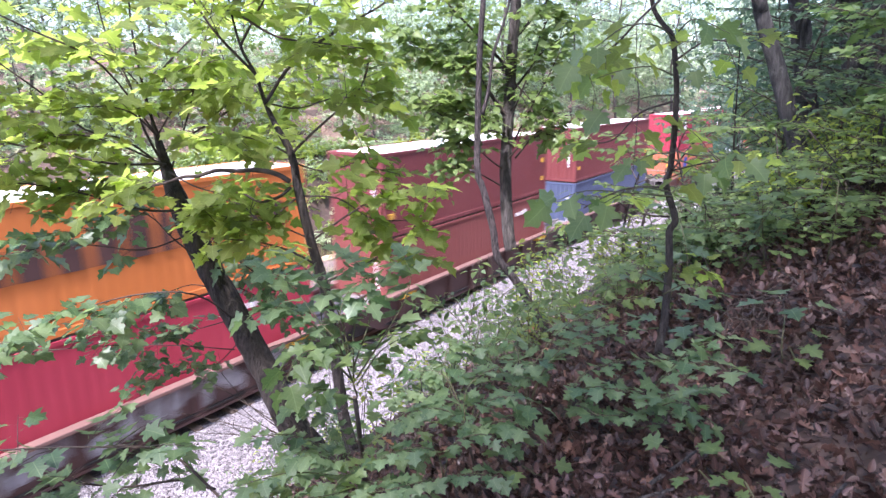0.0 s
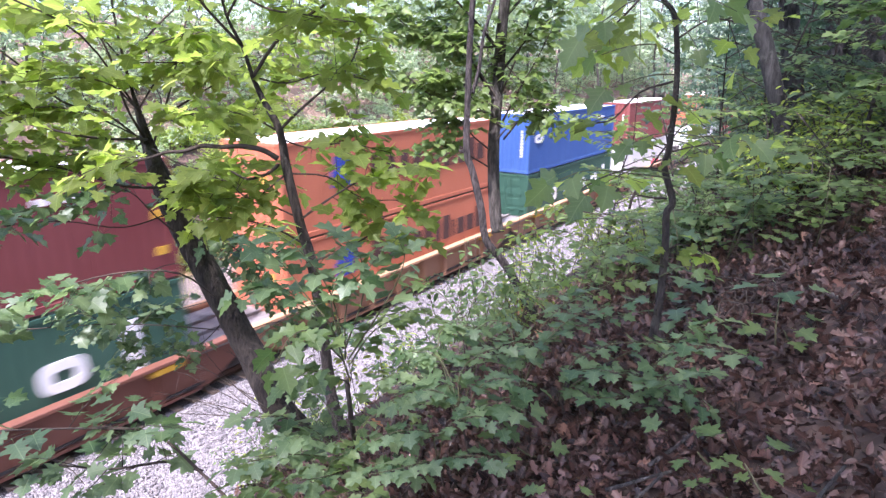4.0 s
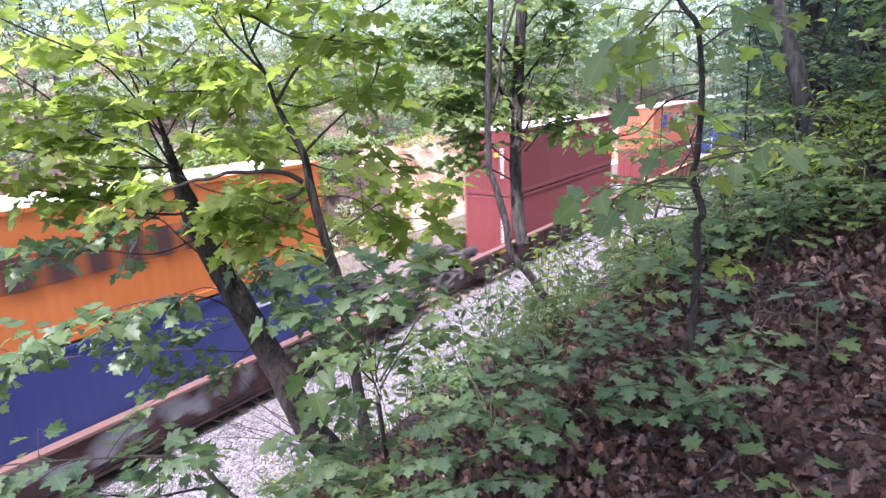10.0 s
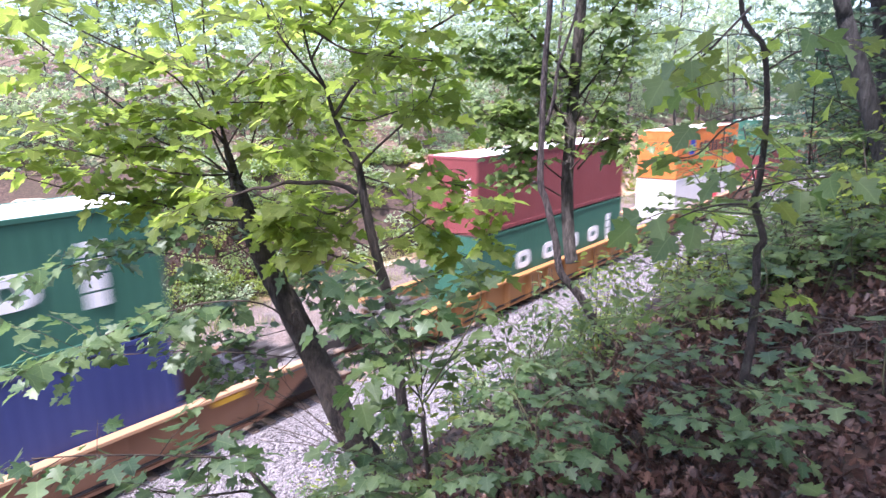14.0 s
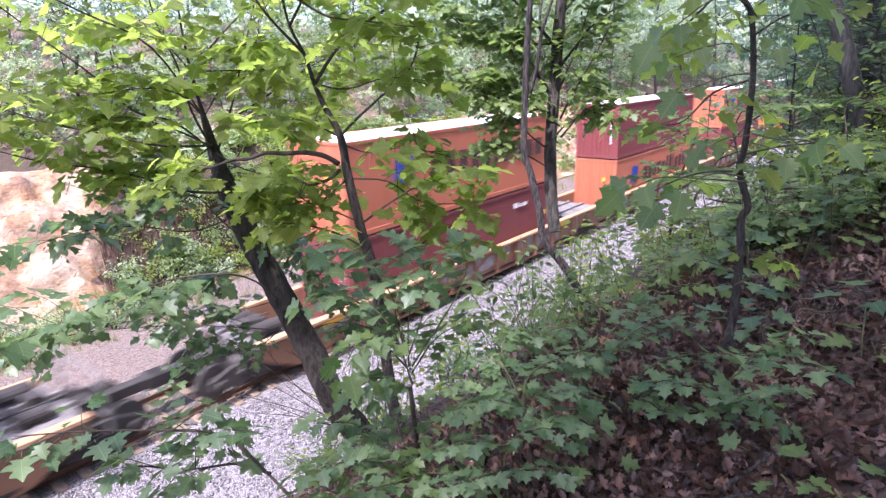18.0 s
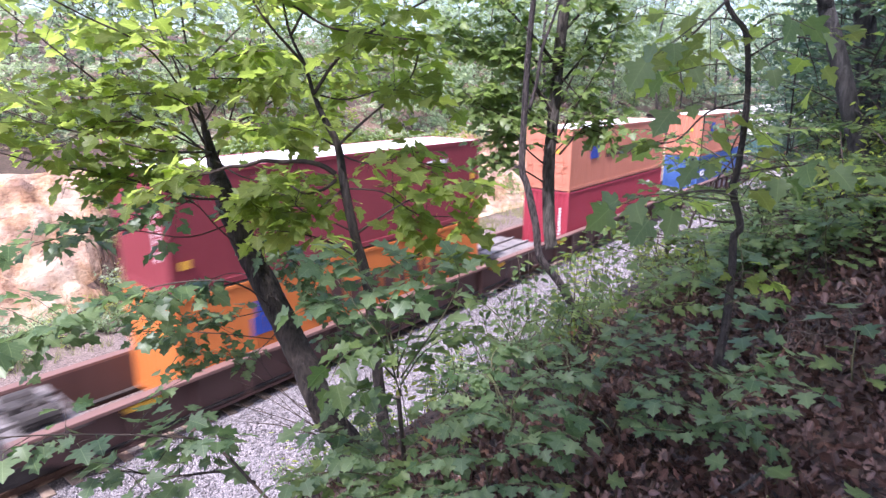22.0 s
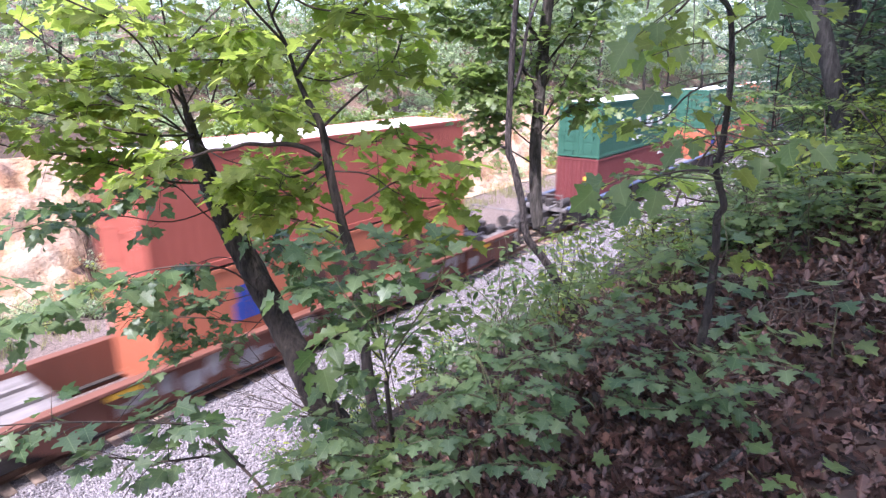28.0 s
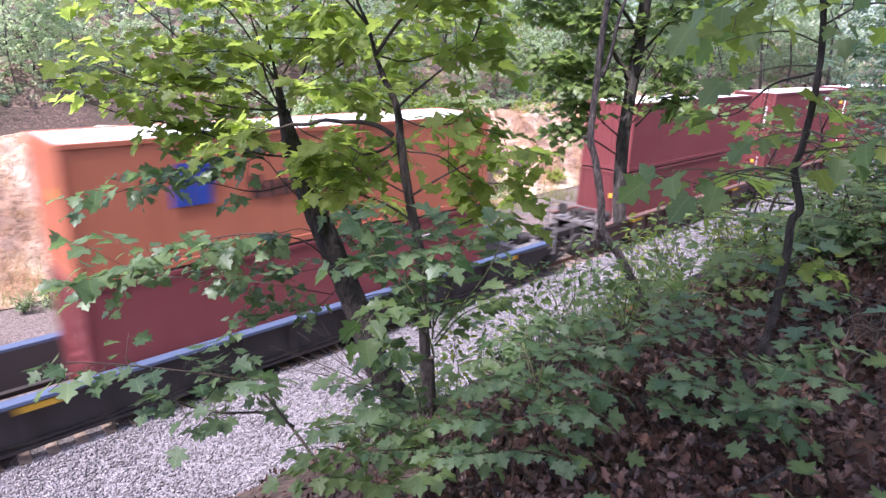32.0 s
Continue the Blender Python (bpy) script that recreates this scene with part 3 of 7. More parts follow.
BODY = {
    "side_wall": mesh_of("side_wall", side_wall), "end_wall": mesh_of("end_wall", end_wall), "door_leaf": mesh_of("door_leaf", door_leaf),
    "lock_rod": mesh_of("lock_rod", lock_rod), "corner_post": mesh_of("corner_post", corner_post), "roof": mesh_of("roof", roof_panel),
    "top_rail": mesh_of("top_rail", lambda bm: box(bm, 0.15, LENGTH - 0.15, 0, 0.07, HEIGHT - 0.11, HEIGHT, 0.01)),
    "bottom_rail": mesh_of("bottom_rail", lambda bm: box(bm, 0.15, LENGTH - 0.15, 0, 0.08, 0.0, 0.16, 0.01)),
    "end_sill": mesh_of("end_sill", lambda bm: box(bm, 0, 0.08, -WIDTH / 2 + 0.14, WIDTH / 2 - 0.14, 0, 0.16, 0.01)),
    "end_header": mesh_of("end_header", lambda bm: box(bm, 0, 0.08, -WIDTH / 2 + 0.14, WIDTH / 2 - 0.14, HEIGHT - 0.11, HEIGHT, 0.01)),
    "floor": mesh_of("floor", lambda bm: box(bm, 0.1, LENGTH - 0.1, -WIDTH / 2 + 0.08, WIDTH / 2 - 0.08, 0.05, 0.14)),
}
# Every box has this near-white roof: sun glare from above as colour.
ROOF = simple("pale_sunlit_roof", (0.5, 0.49, 0.47), (0.7, 0.68, 0.66), 0.8, 0.75)
HALF = WIDTH / 2
FLIP = Matrix.Rotation(math.pi, 4, "Z")


BLOCK = mesh_of("letter_block", lambda bm: box(bm, 0, 1, -0.012, 0.006, 0, 1))


def ring_shape(bm):
    """A rounded, hollow letter shape, one metre wide."""
    outer, inner = [], []
    for k in range(20):
        a = math.tau * k / 20
        c, n = math.cos(a), math.sin(a)
        c, n = math.copysign(abs(c) ** 0.6, c), math.copysign(abs(n) ** 0.6, n)
        outer.append((0.5 + 0.5 * c, 0.36 + 0.36 * n))
        inner.append((0.5 + 0.22 * c, 0.36 + 0.13 * n))
    rows = [[bm.verts.new((x, y, z)) for x, z in line] for line, y in ((outer, 0.006), (outer, -0.012), (inner, -0.012), (inner, 0.006))]
    for k in range(20):
        for p, q in zip(rows, rows[1:]):
            bm.faces.new((p[k], p[k - 1], q[k - 1], q[k]))


RING = mesh_of("letter_ring", ring_shape)
PLACARD = mesh_of("door_placard", lambda bm: box(bm, -0.008, 0.004, 0, 0.2, 0, 0.2))


def block(thing, ink, x0, x1, z0, z1):
    """One painted block on the side that faces the camera."""
    ob = shared("letter_block", BLOCK, INK[ink], thing)
    ob.location, ob.scale = (x0, -HALF, z0), (x1 - x0, 1, z1 - z0)


def lettering(thing, ink, x, z, widths, tall, gap, rng):
    """A row of upright blocks in place of a word."""
    for w in widths:
        block(thing, ink, x, x + w, z, z + tall * rng.choice((0.72, 1.0, 0.72, 0.8)))
        x += w + gap


def container(color, livery, doors, rng, words):
    thing = new("shipping_container")
    p = PAINT[color]
    for s in (-1, 1):
        wall = Matrix.Translation((0, -HALF + 0.015, 0)) if s < 0 else Matrix.Translation((LENGTH, HALF - 0.015, 0)) @ FLIP
        shared("side_wall", BODY["side_wall"], p, thing, wall)
        rail_at = Matrix.Translation((0, -HALF, 0)) if s < 0 else Matrix.Translation((LENGTH, HALF, 0)) @ FLIP
        shared("top_rail", BODY["top_rail"], p, thing, rail_at)
        shared("bottom_rail", BODY["bottom_rail"], p, thing, rail_at)
    for e in (0, 1):
        at = Matrix.Identity(4) if e == 0 else Matrix.Translation((LENGTH, 0, 0)) @ FLIP
        for s in (-1, 1):
            post = at @ (Matrix.Translation((0, -HALF, 0)) if s < 0 else Matrix.Translation((0, HALF, 0)) @ Matrix.Diagonal((1, -1, 1, 1)))
            shared("corner_post", BODY["corner_post"], p, thing, post)
        shared("end_sill", BODY["end_sill"], p, thing, at)
        shared("end_header", BODY["end_header"], p, thing, at)
        if (e == 0) == doors:
            for s in (1, -1):
                leaf = shared("door_leaf", BODY["door_leaf"], p, thing, at @ Matrix.Diagonal((1, s, 1, 1)))
                for y in (0.28, 0.82):
                    shared("lock_rod", BODY["lock_rod"], p, leaf, Matrix.Translation((0, y, 0)))
        else:
            shared("end_wall", BODY["end_wall"], p, thing, at)
    shared("roof", BODY["roof"], ROOF, thing)
    shared("floor", BODY["floor"], M["tie"], thing)
    if livery in ("badge", "badge_small"):
        for x0, x1, z0, z1 in ((0, 0.42, 0.0, 0.5), (0.46, 0.9, 0.0, 0.45), (0.14, 0.5, 0.5, 0.95), (0.54, 1.0, 0.45, 0.9)):
            block(thing, "blue", 2.05 + x0, 2.05 + x1, 1.35 + z0, 1.35 + z1)
        big = 0.5 if color == "salmon" or livery == "badge_small" else 1.0
        lettering(thing, "dark", 3.9, 1.3, [big * w for w in (0.62, 0.55, 0.55, 0.55, 0.55, 0.3, 0.5, 0.16, 0.55, 0.55, 0.55)], 0.95 * (big + 0.2) / 1.2, 0.2 * big, rng)
    elif livery == "white_row":
        for x in (2.6, 4.65, 6.7, 8.7):
            ob = shared("letter_ring", RING, INK["white"], thing)
            ob.location = (x, -HALF, 1.14)
        block(thing, "white", 4.6, 6.0, 0.55, 0.75)
        for k in range(4):
            block(thing, "white", 10.55, 10.95, 0.85 + k * 0.36, 1.16 + k * 0.36)
    elif livery == "red_row":
        block(thing, "red", 2.7, 3.4, 1.22, 1.42)
        block(thing, "red", 2.9, 3.2, 1.42, 2.0)
        lettering(thing, "red", 3.9, 1.25, [0.5, 0.52, 0.5, 0.5, 0.2, 0.62, 0.24, 0.5, 0.5], 0.75, 0.2, rng)
    elif livery == "panel":
        block(thing, "white", 1.3, 2.0, 1.6, 2.3)
    elif livery == "small":
        lettering(thing, "white", 9.2, 2.2, [0.3, 0.16, 0.3], 0.2, 0.12, rng)
    elif livery == "red_small":
        lettering(thing, "red", 6.4, 0.9, [0.3] * 5, 0.5, 0.12, rng)
    if livery in ("", "panel", "small"):
        mark = bmesh.new()
        for k in range(9):
            box(mark, -0.006, 0.004, -HALF + 0.38, -HALF + 0.47, 0.8 + k * 0.15, 0.91 + k * 0.15)
        part("end_number", mark, INK["white"], thing, "column of small white number bars")["kind"] = "stuff"
    if color in ("wine", "maroon"):
        for x, z in ((0.3, 0.62), (11.65, 1.5), (11.65, 0.62)):
            block(thing, "yellow", x, x + 0.22, z, z + 0.2)
    elif color == "blue":
        ob = shared("letter_ring", RING, INK["white"], thing)
        ob.matrix_basis = Matrix.Translation((0.6, -HALF, 1.45)) @ Matrix.Diagonal((0.9, 1, 0.6, 1))
    if words.split()[0] in ("maroon", "orange", "bright", "faded", "salmon", "white"):
        shared("door_placard", PLACARD, INK["yellow"], thing, Matrix.Translation((-0.012, -0.62, 1.72)))
    tagged(thing, words, "container", "stacked containers of the train")
    return thing


def wagon_parts(well):
    """Meshes of one well of the given inside length."""
    long = well + 0.5

    def sill(bm):
        outline = [(-1.5, 0.80), (-1.0, 0.52), (-0.2, 0.14), (well + 0.2, 0.14), (well + 1.0, 0.52), (well + 1.5, 0.80), (well + 1.5, 1.22), (-1.5, 1.22)]
        a = [bm.verts.new((x, -1.265, z)) for x, z in outline]
        b = [bm.verts.new((x, -1.235, z)) for x, z in outline]
        bm.faces.new(a), bm.faces.new(b[::-1])
        for k in range(8):
            bm.faces.new((a[(k + 1) % 8], a[k], b[k], b[(k + 1) % 8]))
        box(bm, 0.1, well - 0.1, -1.30, -1.24, 0.08, 0.18, 0.012)
        for k in range(int(well / 1.5)):
            box(bm, 0.8 + k * 1.5, 0.86 + k * 1.5, -1.44, -1.265, 0.18, 1.2)

    def flange(bm):
        box(bm, -1.5, well + 1.5, -1.51, -1.24, 1.20, 1.30, 0.015)

    def floor(bm):
        for x in (0.2, well * 0.25, well * 0.5, well * 0.75, well - 0.5):
            box(bm, x, x + 0.3, -1.34, 1.34, 0.22, 0.30)
        for s in (-1, 1):
            box(bm, 0, well, s * 1.34, s * 1.08, 0.25, 0.29)

    def platform(bm):
        box(bm, -1.5, 0.0, -1.28, 1.28, 1.02, 1.14, 0.012)
        a = [bm.verts.new((-0.05, y, 1.05)) for y in (-1.28, 1.28)]
        b = [bm.verts.new((0.15, y, 0.3)) for y in (-1.28, 1.28)]
        c = [bm.verts.new((0.09, y, 0.3)) for y in (-1.28, 1.28)]
        d = [bm.verts.new((-0.11, y, 1.05)) for y in (-1.28, 1.28)]
        bm.faces.new((a[0], a[1], b[1], b[0])), bm.faces.new((d[0], c[0], c[1], d[1])), bm.faces.new((b[0], b[1], c[1], c[0]))
        for y in (-0.45, 0.35):
            box(bm, -1.6, -0.1, y, y + 0.12, 1.14, 1.24, 0.01)

    def centre(bm):
        box(bm, -2.1, -0.1, -0.28, 0.28, 0.62, 1.02, 0.02)

    return {"side_sill": mesh_of("side_sill", sill), "top_flange": mesh_of("top_flange", flange), "well_floor": mesh_of("well_floor", floor), "end_platform": mesh_of("end_platform", platform), "draft_beam": mesh_of("draft_beam", centre)}


def gear_shape(bm):
    """Brake reservoir, valve and rods on the end platform of a wagon."""
    for y, z, r, long in ((-0.75, 1.36, 0.2, 0.9), (0.55, 1.32, 0.16, 0.7)):
        bmesh.ops.create_cone(bm, cap_ends=True, segments=14, radius1=r, radius2=r, depth=long, matrix=Matrix.Translation((-0.75, y, z)) @ Matrix.Rotation(math.pi / 2, 4, "Y"))
    box(bm, -1.2, -0.8, -0.3, 0.1, 1.14, 1.52, 0.03)
    box(bm, -0.6, -0.35, -0.2, 0.3, 1.14, 1.42, 0.03)
    box(bm, -1.45, -0.1, 0.16, 0.22, 1.3, 1.36)
    for x in (-1.05, -0.5):
        box(bm, x, x + 0.08, -0.98, -0.52, 1.12, 1.3)
        box(bm, x, x + 0.08, 0.38, 0.72, 1.12, 1.3)
    bmesh.ops.create_cone(bm, cap_ends=True, segments=18, radius1=0.26, radius2=0.26, depth=0.03, matrix=Matrix.Translation((-1.5, 0.75, 1.55)) @ Matrix.Rotation(math.pi / 2, 4, "Y"))


GEAR = mesh_of("brake_gear", gear_shape, M["iron"])

WELL = {12.6: wagon_parts(12.6), 16.4: wagon_parts(16.4)}


def side_frame(bm):
    outline = [(-1.15, 0.36), (-0.75, 0.36), (-0.55, 0.22), (0.55, 0.22), (0.75, 0.36), (1.15, 0.36), (1.15, 0.60), (0.5, 0.82), (-0.5, 0.82), (-1.15, 0.60)]
    a = [bm.verts.new((x, -1.12, z)) for x, z in outline]
    b = [bm.verts.new((x, -0.98, z)) for x, z in outline]
    bm.faces.new(a), bm.faces.new(b[::-1])
    for k in range(10):
        bm.faces.new((a[(k + 1) % 10], a[k], b[k], b[(k + 1) % 10]))
    for x in (-0.9, 0.9):
        bmesh.ops.create_cone(bm, cap_ends=True, segments=12, radius1=0.14, radius2=0.11, depth=0.12, matrix=Matrix.Translation((x, -1.16, 0.46)) @ Matrix.Rotation(math.pi / 2, 4, "X"))
    for k in range(5):
        bmesh.ops.create_cone(bm, cap_ends=True, segments=8, radius1=0.05, radius2=0.05, depth=0.3, matrix=Matrix.Translation((-0.24 + k * 0.12, -1.13, 0.48)))


def wheel(bm):
    for r, y0, y1 in ((0.46, -0.82, -0.70), (0.50, -0.70, -0.67), (0.17, -0.88, -0.65)):
        bmesh.ops.create_cone(bm, cap_ends=True, segments=24, radius1=r, radius2=r, depth=y1 - y0, matrix=Matrix.Translation((0, (y0 + y1) / 2, 0.46)) @ Matrix.Rotation(math.pi / 2, 4, "X"))


def bolster(bm):
    box(bm, -0.22, 0.22, -1.0, 1.0, 0.45, 0.66, 0.03)
    for x in (-0.9, 0.9):
        bmesh.ops.create_cone(bm, cap_ends=True, segments=12, radius1=0.085, radius2=0.085, depth=1.4, matrix=Matrix.Translation((x, 0, 0.46)) @ Matrix.Rotation(math.pi / 2, 4, "X"))


TRUCK = {"side_frame": mesh_of("side_frame", side_frame, M["iron"]), "wheel": mesh_of("wheel", wheel, M["iron"]), "bolster": mesh_of("bolster", bolster, M["iron"])}
MIRROR = Matrix.Diagonal((1, -1, 1, 1))


def add_truck(thing, x):
    body = new("truck_bolster", TRUCK["bolster"])
    body.parent, body.location = thing, (x, 0, 0)
    for s in (1, -1):
        turn = Matrix.Identity(4) if s > 0 else MIRROR
        f = new("side_frame", TRUCK["side_frame"])
        f.parent, f.matrix_basis = body, turn
        for ax in (-0.9, 0.9):
            w = new("wheel", TRUCK["wheel"])
            w.parent, w.matrix_basis = body, turn @ Matrix.Translation((ax, 0, 0))


def spray(bm, x0, x1, z0, z1, rng, count):
    """Sprayed rounded strokes on the side of a wagon."""
    for k in range(count):
        x, z = x0 + (x1 - x0) * (k + rng.random()) / count, rng.uniform(z0 + 0.15, z1 - 0.15)
        w, h, lean = rng.uniform(0.08, 0.45), rng.uniform(0.12, 0.45), rng.uniform(-0.3, 0.3)
        y = -1.268 - 0.0004 * (k % 12)
        ring = []
        for a in range(9):
            r = rng.uniform(0.75, 1.15)
            c, d = math.cos(a * 0.698) * r, math.sin(a * 0.698) * r
            up = min(max(z + d * h, z0), z1)
            ring.append(bm.verts.new((x + c * w + lean * (up - z), y, up)))
        bm.faces.new(ring)


def wagon(well, color, gap_before, gap_after, rng, tags, words):
    """One well of an articulated wagon; its origin is the near end of the well."""
    thing = new("well_wagon")
    p, parts = WAGON[color], WELL[well]
    for turn in (Matrix.Identity(4), MIRROR):
        # Dark sill and pale flange: shade and light set by paint colour.
        sill = shared("side_sill", parts["side_sill"], WAGON["sill_shade"] if color == "blue" else p, thing, turn)
        shared("top_flange", parts["top_flange"], LIT_FLANGE.get(color, p), sill)
    shared("well_floor", parts["well_floor"], M["iron"], thing)
    far = Matrix.Translation((well, 0, 0)) @ FLIP
    for at in (Matrix.Identity(4), far):
        shared("end_platform", parts["end_platform"], M["deck"], thing, at)
        shared("draft_beam", parts["draft_beam"], M["iron"], thing, at)
    add_truck(thing, -1.6)
    if gap_after > 4:
        add_truck(thing, well + 1.6)
    for s, at in ((0, Matrix.Identity(4)), (1, far)):
        wide = (gap_before, gap_after)[s]
        if wide > 4:
            shared("brake_gear", GEAR, M["iron"], thing, at)
            bm = bmesh.new()
            box(bm, -wide / 2 - 0.1, -1.9, -0.16, 0.16, 0.68, 0.95, 0.02)
            box(bm, -wide / 2 - 0.1, -wide / 2 + 0.35, -0.24, 0.24, 0.64, 1.0, 0.04)
            part("coupler", bm, M["iron"], thing).matrix_basis = at
            bm = bmesh.new()
            for y in (-1.25, 1.19):
                box(bm, -1.95, -1.89, y, y + 0.06, 0.6, 1.95, 0.01)
                for z in (0.62, 0.95, 1.28, 1.6):
                    box(bm, -1.95, -1.9, min(y, y * 0.6), max(y + 0.06, y * 0.6), z, z + 0.035)
            box(bm, -1.95, -1.89, -1.25, 1.25, 1.92, 1.97, 0.01)
            part("handrail", bm, M["deck"], thing).matrix_basis = at
    for x in (0.7, well - 1.4):
        bm = bmesh.new()
        box(bm, x, x + 0.8, -1.475, -1.26, 1.03, 1.17)
        part("reflector", bm, INK["yellow"], thing, "yellow reflector plate")
    if tags:
        bm = bmesh.new()
        spray(bm, well * 0.06, well * 0.94, 0.34, 1.17, rng, 30)
        part("spray_paint", bm, INK[tags], thing, "sprayed lettering strokes on the side")["kind"] = "stuff"
        if tags == "teal":
            bm = bmesh.new()
            spray(bm, well * 0.08, well * 0.92, 0.36, 1.16, rng, 34)
            for v in bm.verts:
                v.co.y -= 0.008
            part("spray_paint", bm, INK["grey"], thing)["kind"] = "stuff"
    tagged(thing, words, "railway wagon", "wells of the train")
    return thing


# offset of the boxes along the train, colours above and below, liveries above and below, wagon colour, spray paint
CONSIST = [
    (-0.2, "amber", "red", "badge", "small", "brown", "grey"), (15.4, "maroon", "rust", "", "small", "brown", ""), (31.2, "maroon", "slate", "", "", "brown", ""),
    (51.1, "crimson", "orange", "panel", "badge", "rust", ""), (66.4, "maroon", "dark_green", "small", "white_row", "rust", ""), (81.9, "orange", "orange", "badge", "badge", "tan", ""),
    (97.7, "blue", "dark_green", "small", "white_row", "tan", ""), (113.0, "rust", "pale", "", "red_small", "tan", ""),
    (134.9, "orange", "pale", "badge_small", "red_small", "brown", "grey"), (154.0, "maroon", "rust", "small", "small", "brown", "teal"), (173.6, "amber", "navy", "badge", "small", "brown", "grey"),
    (197.0, "maroon", "plum", "", "", "brown", ""), (216.9, "orange", "plum", "badge", "small", "tan", ""), (236.4, "green", "navy", "white_row", "", "tan", ""),
    (260.1, "plum", "green", "", "white_row", "yellow", ""), (279.9, "amber", "pale", "badge", "red_small", "tan", ""), (299.4, "green", "maroon", "white_row", "small", "tan", ""),
    (323.0, "orange", "maroon", "badge", "small", "tan", "grey"), (342.5, "plum", "orange", "", "badge", "tan", "grey"), (362.2, "orange", "plum", "badge", "small", "tan", "grey"),
    (385.7, "wine", "amber", "small", "badge", "brown", ""), (405.2, "salmon", "crimson", "badge", "small", "brown", ""), (424.8, "salmon", "blue", "badge", "", "brown", "grey"),
    (448.5, "white", "teal", "red_row", "small", "rust", ""), (468.4, "white", "green", "red_row", "white_row", "rust", "grey"), (488.4, "brick", "orange", "", "badge", "rust", "grey"),
    (512.8, "green", "maroon", "white_row", "small", "blue", ""), (532.5, "green", "orange", "white_row", "badge", "blue", ""), (552.7, "orange", "plum", "badge_small", "small", "blue", ""),
    (573.8, "plum", "maroon", "", "", "brown", ""), (589.5, "plum", "maroon", "small", "", "brown", ""), (605.2, "maroon", "plum", "", "", "brown", ""),
]
# metres that the train has gone by at each time
GONE = [(-1.0, -17.7), (0.0, 0.0), (2.5, 44.0), (4.5, 78.85), (8.0, 138.8), (12.0, 208.15), (15.5, 268.2), (19.0, 328.0), (22.5, 387.6), (26.0, 447.5), (30.0, 516.2), (32.0, 549.9), (33.0, 566.6)]
rng = random.Random(21)
MOVERS = []
TONE = {"wine": "dark wine-red", "amber": "bright orange", "plum": "purple-brown", "pale": "pale grey", "dark_green": "dark green", "brick": "faded brick red"}
for k, (s, up, low, mark_up, mark_low, wag, tags) in enumerate(CONSIST):
    short = s < 120 or s > 570
    well = 12.6 if short else 16.4
    start = s - (well - LENGTH) / 2
    before = start - (CONSIST[k - 1][0] + LENGTH + (well - LENGTH) / 2) if k else 3.0
    after = CONSIST[k + 1][0] - (well - LENGTH) / 2 - (start + well) if k + 1 < len(CONSIST) else 3.0
    kind = {"brown": "dark brown", "tan": "orange-tan", "yellow": "yellow", "blue": "blue-grey", "rust": "rust-red"}[wag]
    MOVERS.append((wagon(well, wag, before, after, rng, tags, kind + " steel well wagon of a container train" + (" with sprayed paint" if tags else "")), start, 0.0))
    for color, livery, z, where in ((low, mark_low, 0.315, "seated low in a well wagon"), (up, mark_up, 0.315 + HEIGHT + 0.07, "stacked on another on a train")):
        MOVERS.append((container(color, livery, rng.random() < 0.35, rng, TONE.get(color, color) + " corrugated steel container " + where), s, z))


# ---- leaves ----
def leaf_template(half, fold, droop):
    """A leaf with its stalk at the origin and its tip at (0, 1, 0): half is the outline of its right side from stalk to tip."""
    rim = [(0.0, 0.0)] + list(half) + [(0.0, 1.0)] + [(-x, y) for x, y in reversed(half)]
    pts = [(x, y, fold * abs(x) - droop * y * y) for x, y in [(0.0, 0.42)] + rim]
    faces = [(0, k, k + 1 if k + 1 < len(pts) else 1) for k in range(1, len(pts))]
    n = len(pts)
    pts += [(0.012, -0.5, -0.03), (-0.012, -0.5, -0.03)]
    faces += [(1, n + 1, n)]
    return pts, faces


LOBED = leaf_template([(0.14, -0.06), (0.34, -0.02), (0.28, 0.12), (0.46, 0.17), (0.62, 0.36), (0.45, 0.39), (0.26, 0.46), (0.34, 0.60), (0.35, 0.72), (0.16, 0.80)], 0.16, 0.26)
STAR = leaf_template([(0.12, -0.07), (0.38, -0.07), (0.27, 0.12), (0.50, 0.18), (0.70, 0.41), (0.45, 0.42), (0.25, 0.49), (0.37, 0.63), (0.40, 0.74), (0.17, 0.79)], 0.14, 0.24)
SMALL = leaf_template([(0.32, -0.03), (0.60, 0.34), (0.27, 0.46), (0.34, 0.70)], 0.15, 0.25)
OVAL = leaf_template([(0.16, 0.12), (0.25, 0.36), (0.20, 0.68)], 0.30, 0.25)
CURLED = leaf_template([(0.22, 0.10), (0.12, 0.26), (0.36, 0.44), (0.17, 0.62), (0.2, 0.82)], 0.35, -0.22)
SPRIG = ([], [])
for turn, long in ((0.0, 1.0), (1.15, 0.85), (-1.2, 0.8), (2.3, 0.6), (-2.2, 0.65)):
    s, c, n = math.sin(turn), math.cos(turn), len(SPRIG[0])
    for u, v, w in ((0.0, 0.08, 0.0), (0.3, 0.5, 0.06), (0.0, 1.0, -0.22), (-0.3, 0.5, 0.06)):
        SPRIG[0].append(((u * c + v * s) * long, (v * c - u * s) * long, w))
    SPRIG[1].extend([(n, n + 1, n + 2), (n, n + 2, n + 3)])
TEMPLATES = {"lobed": LOBED, "small_lobed": SMALL, "star": STAR, "oval": OVAL, "curled": CURLED}
LEAF_MESH = {}


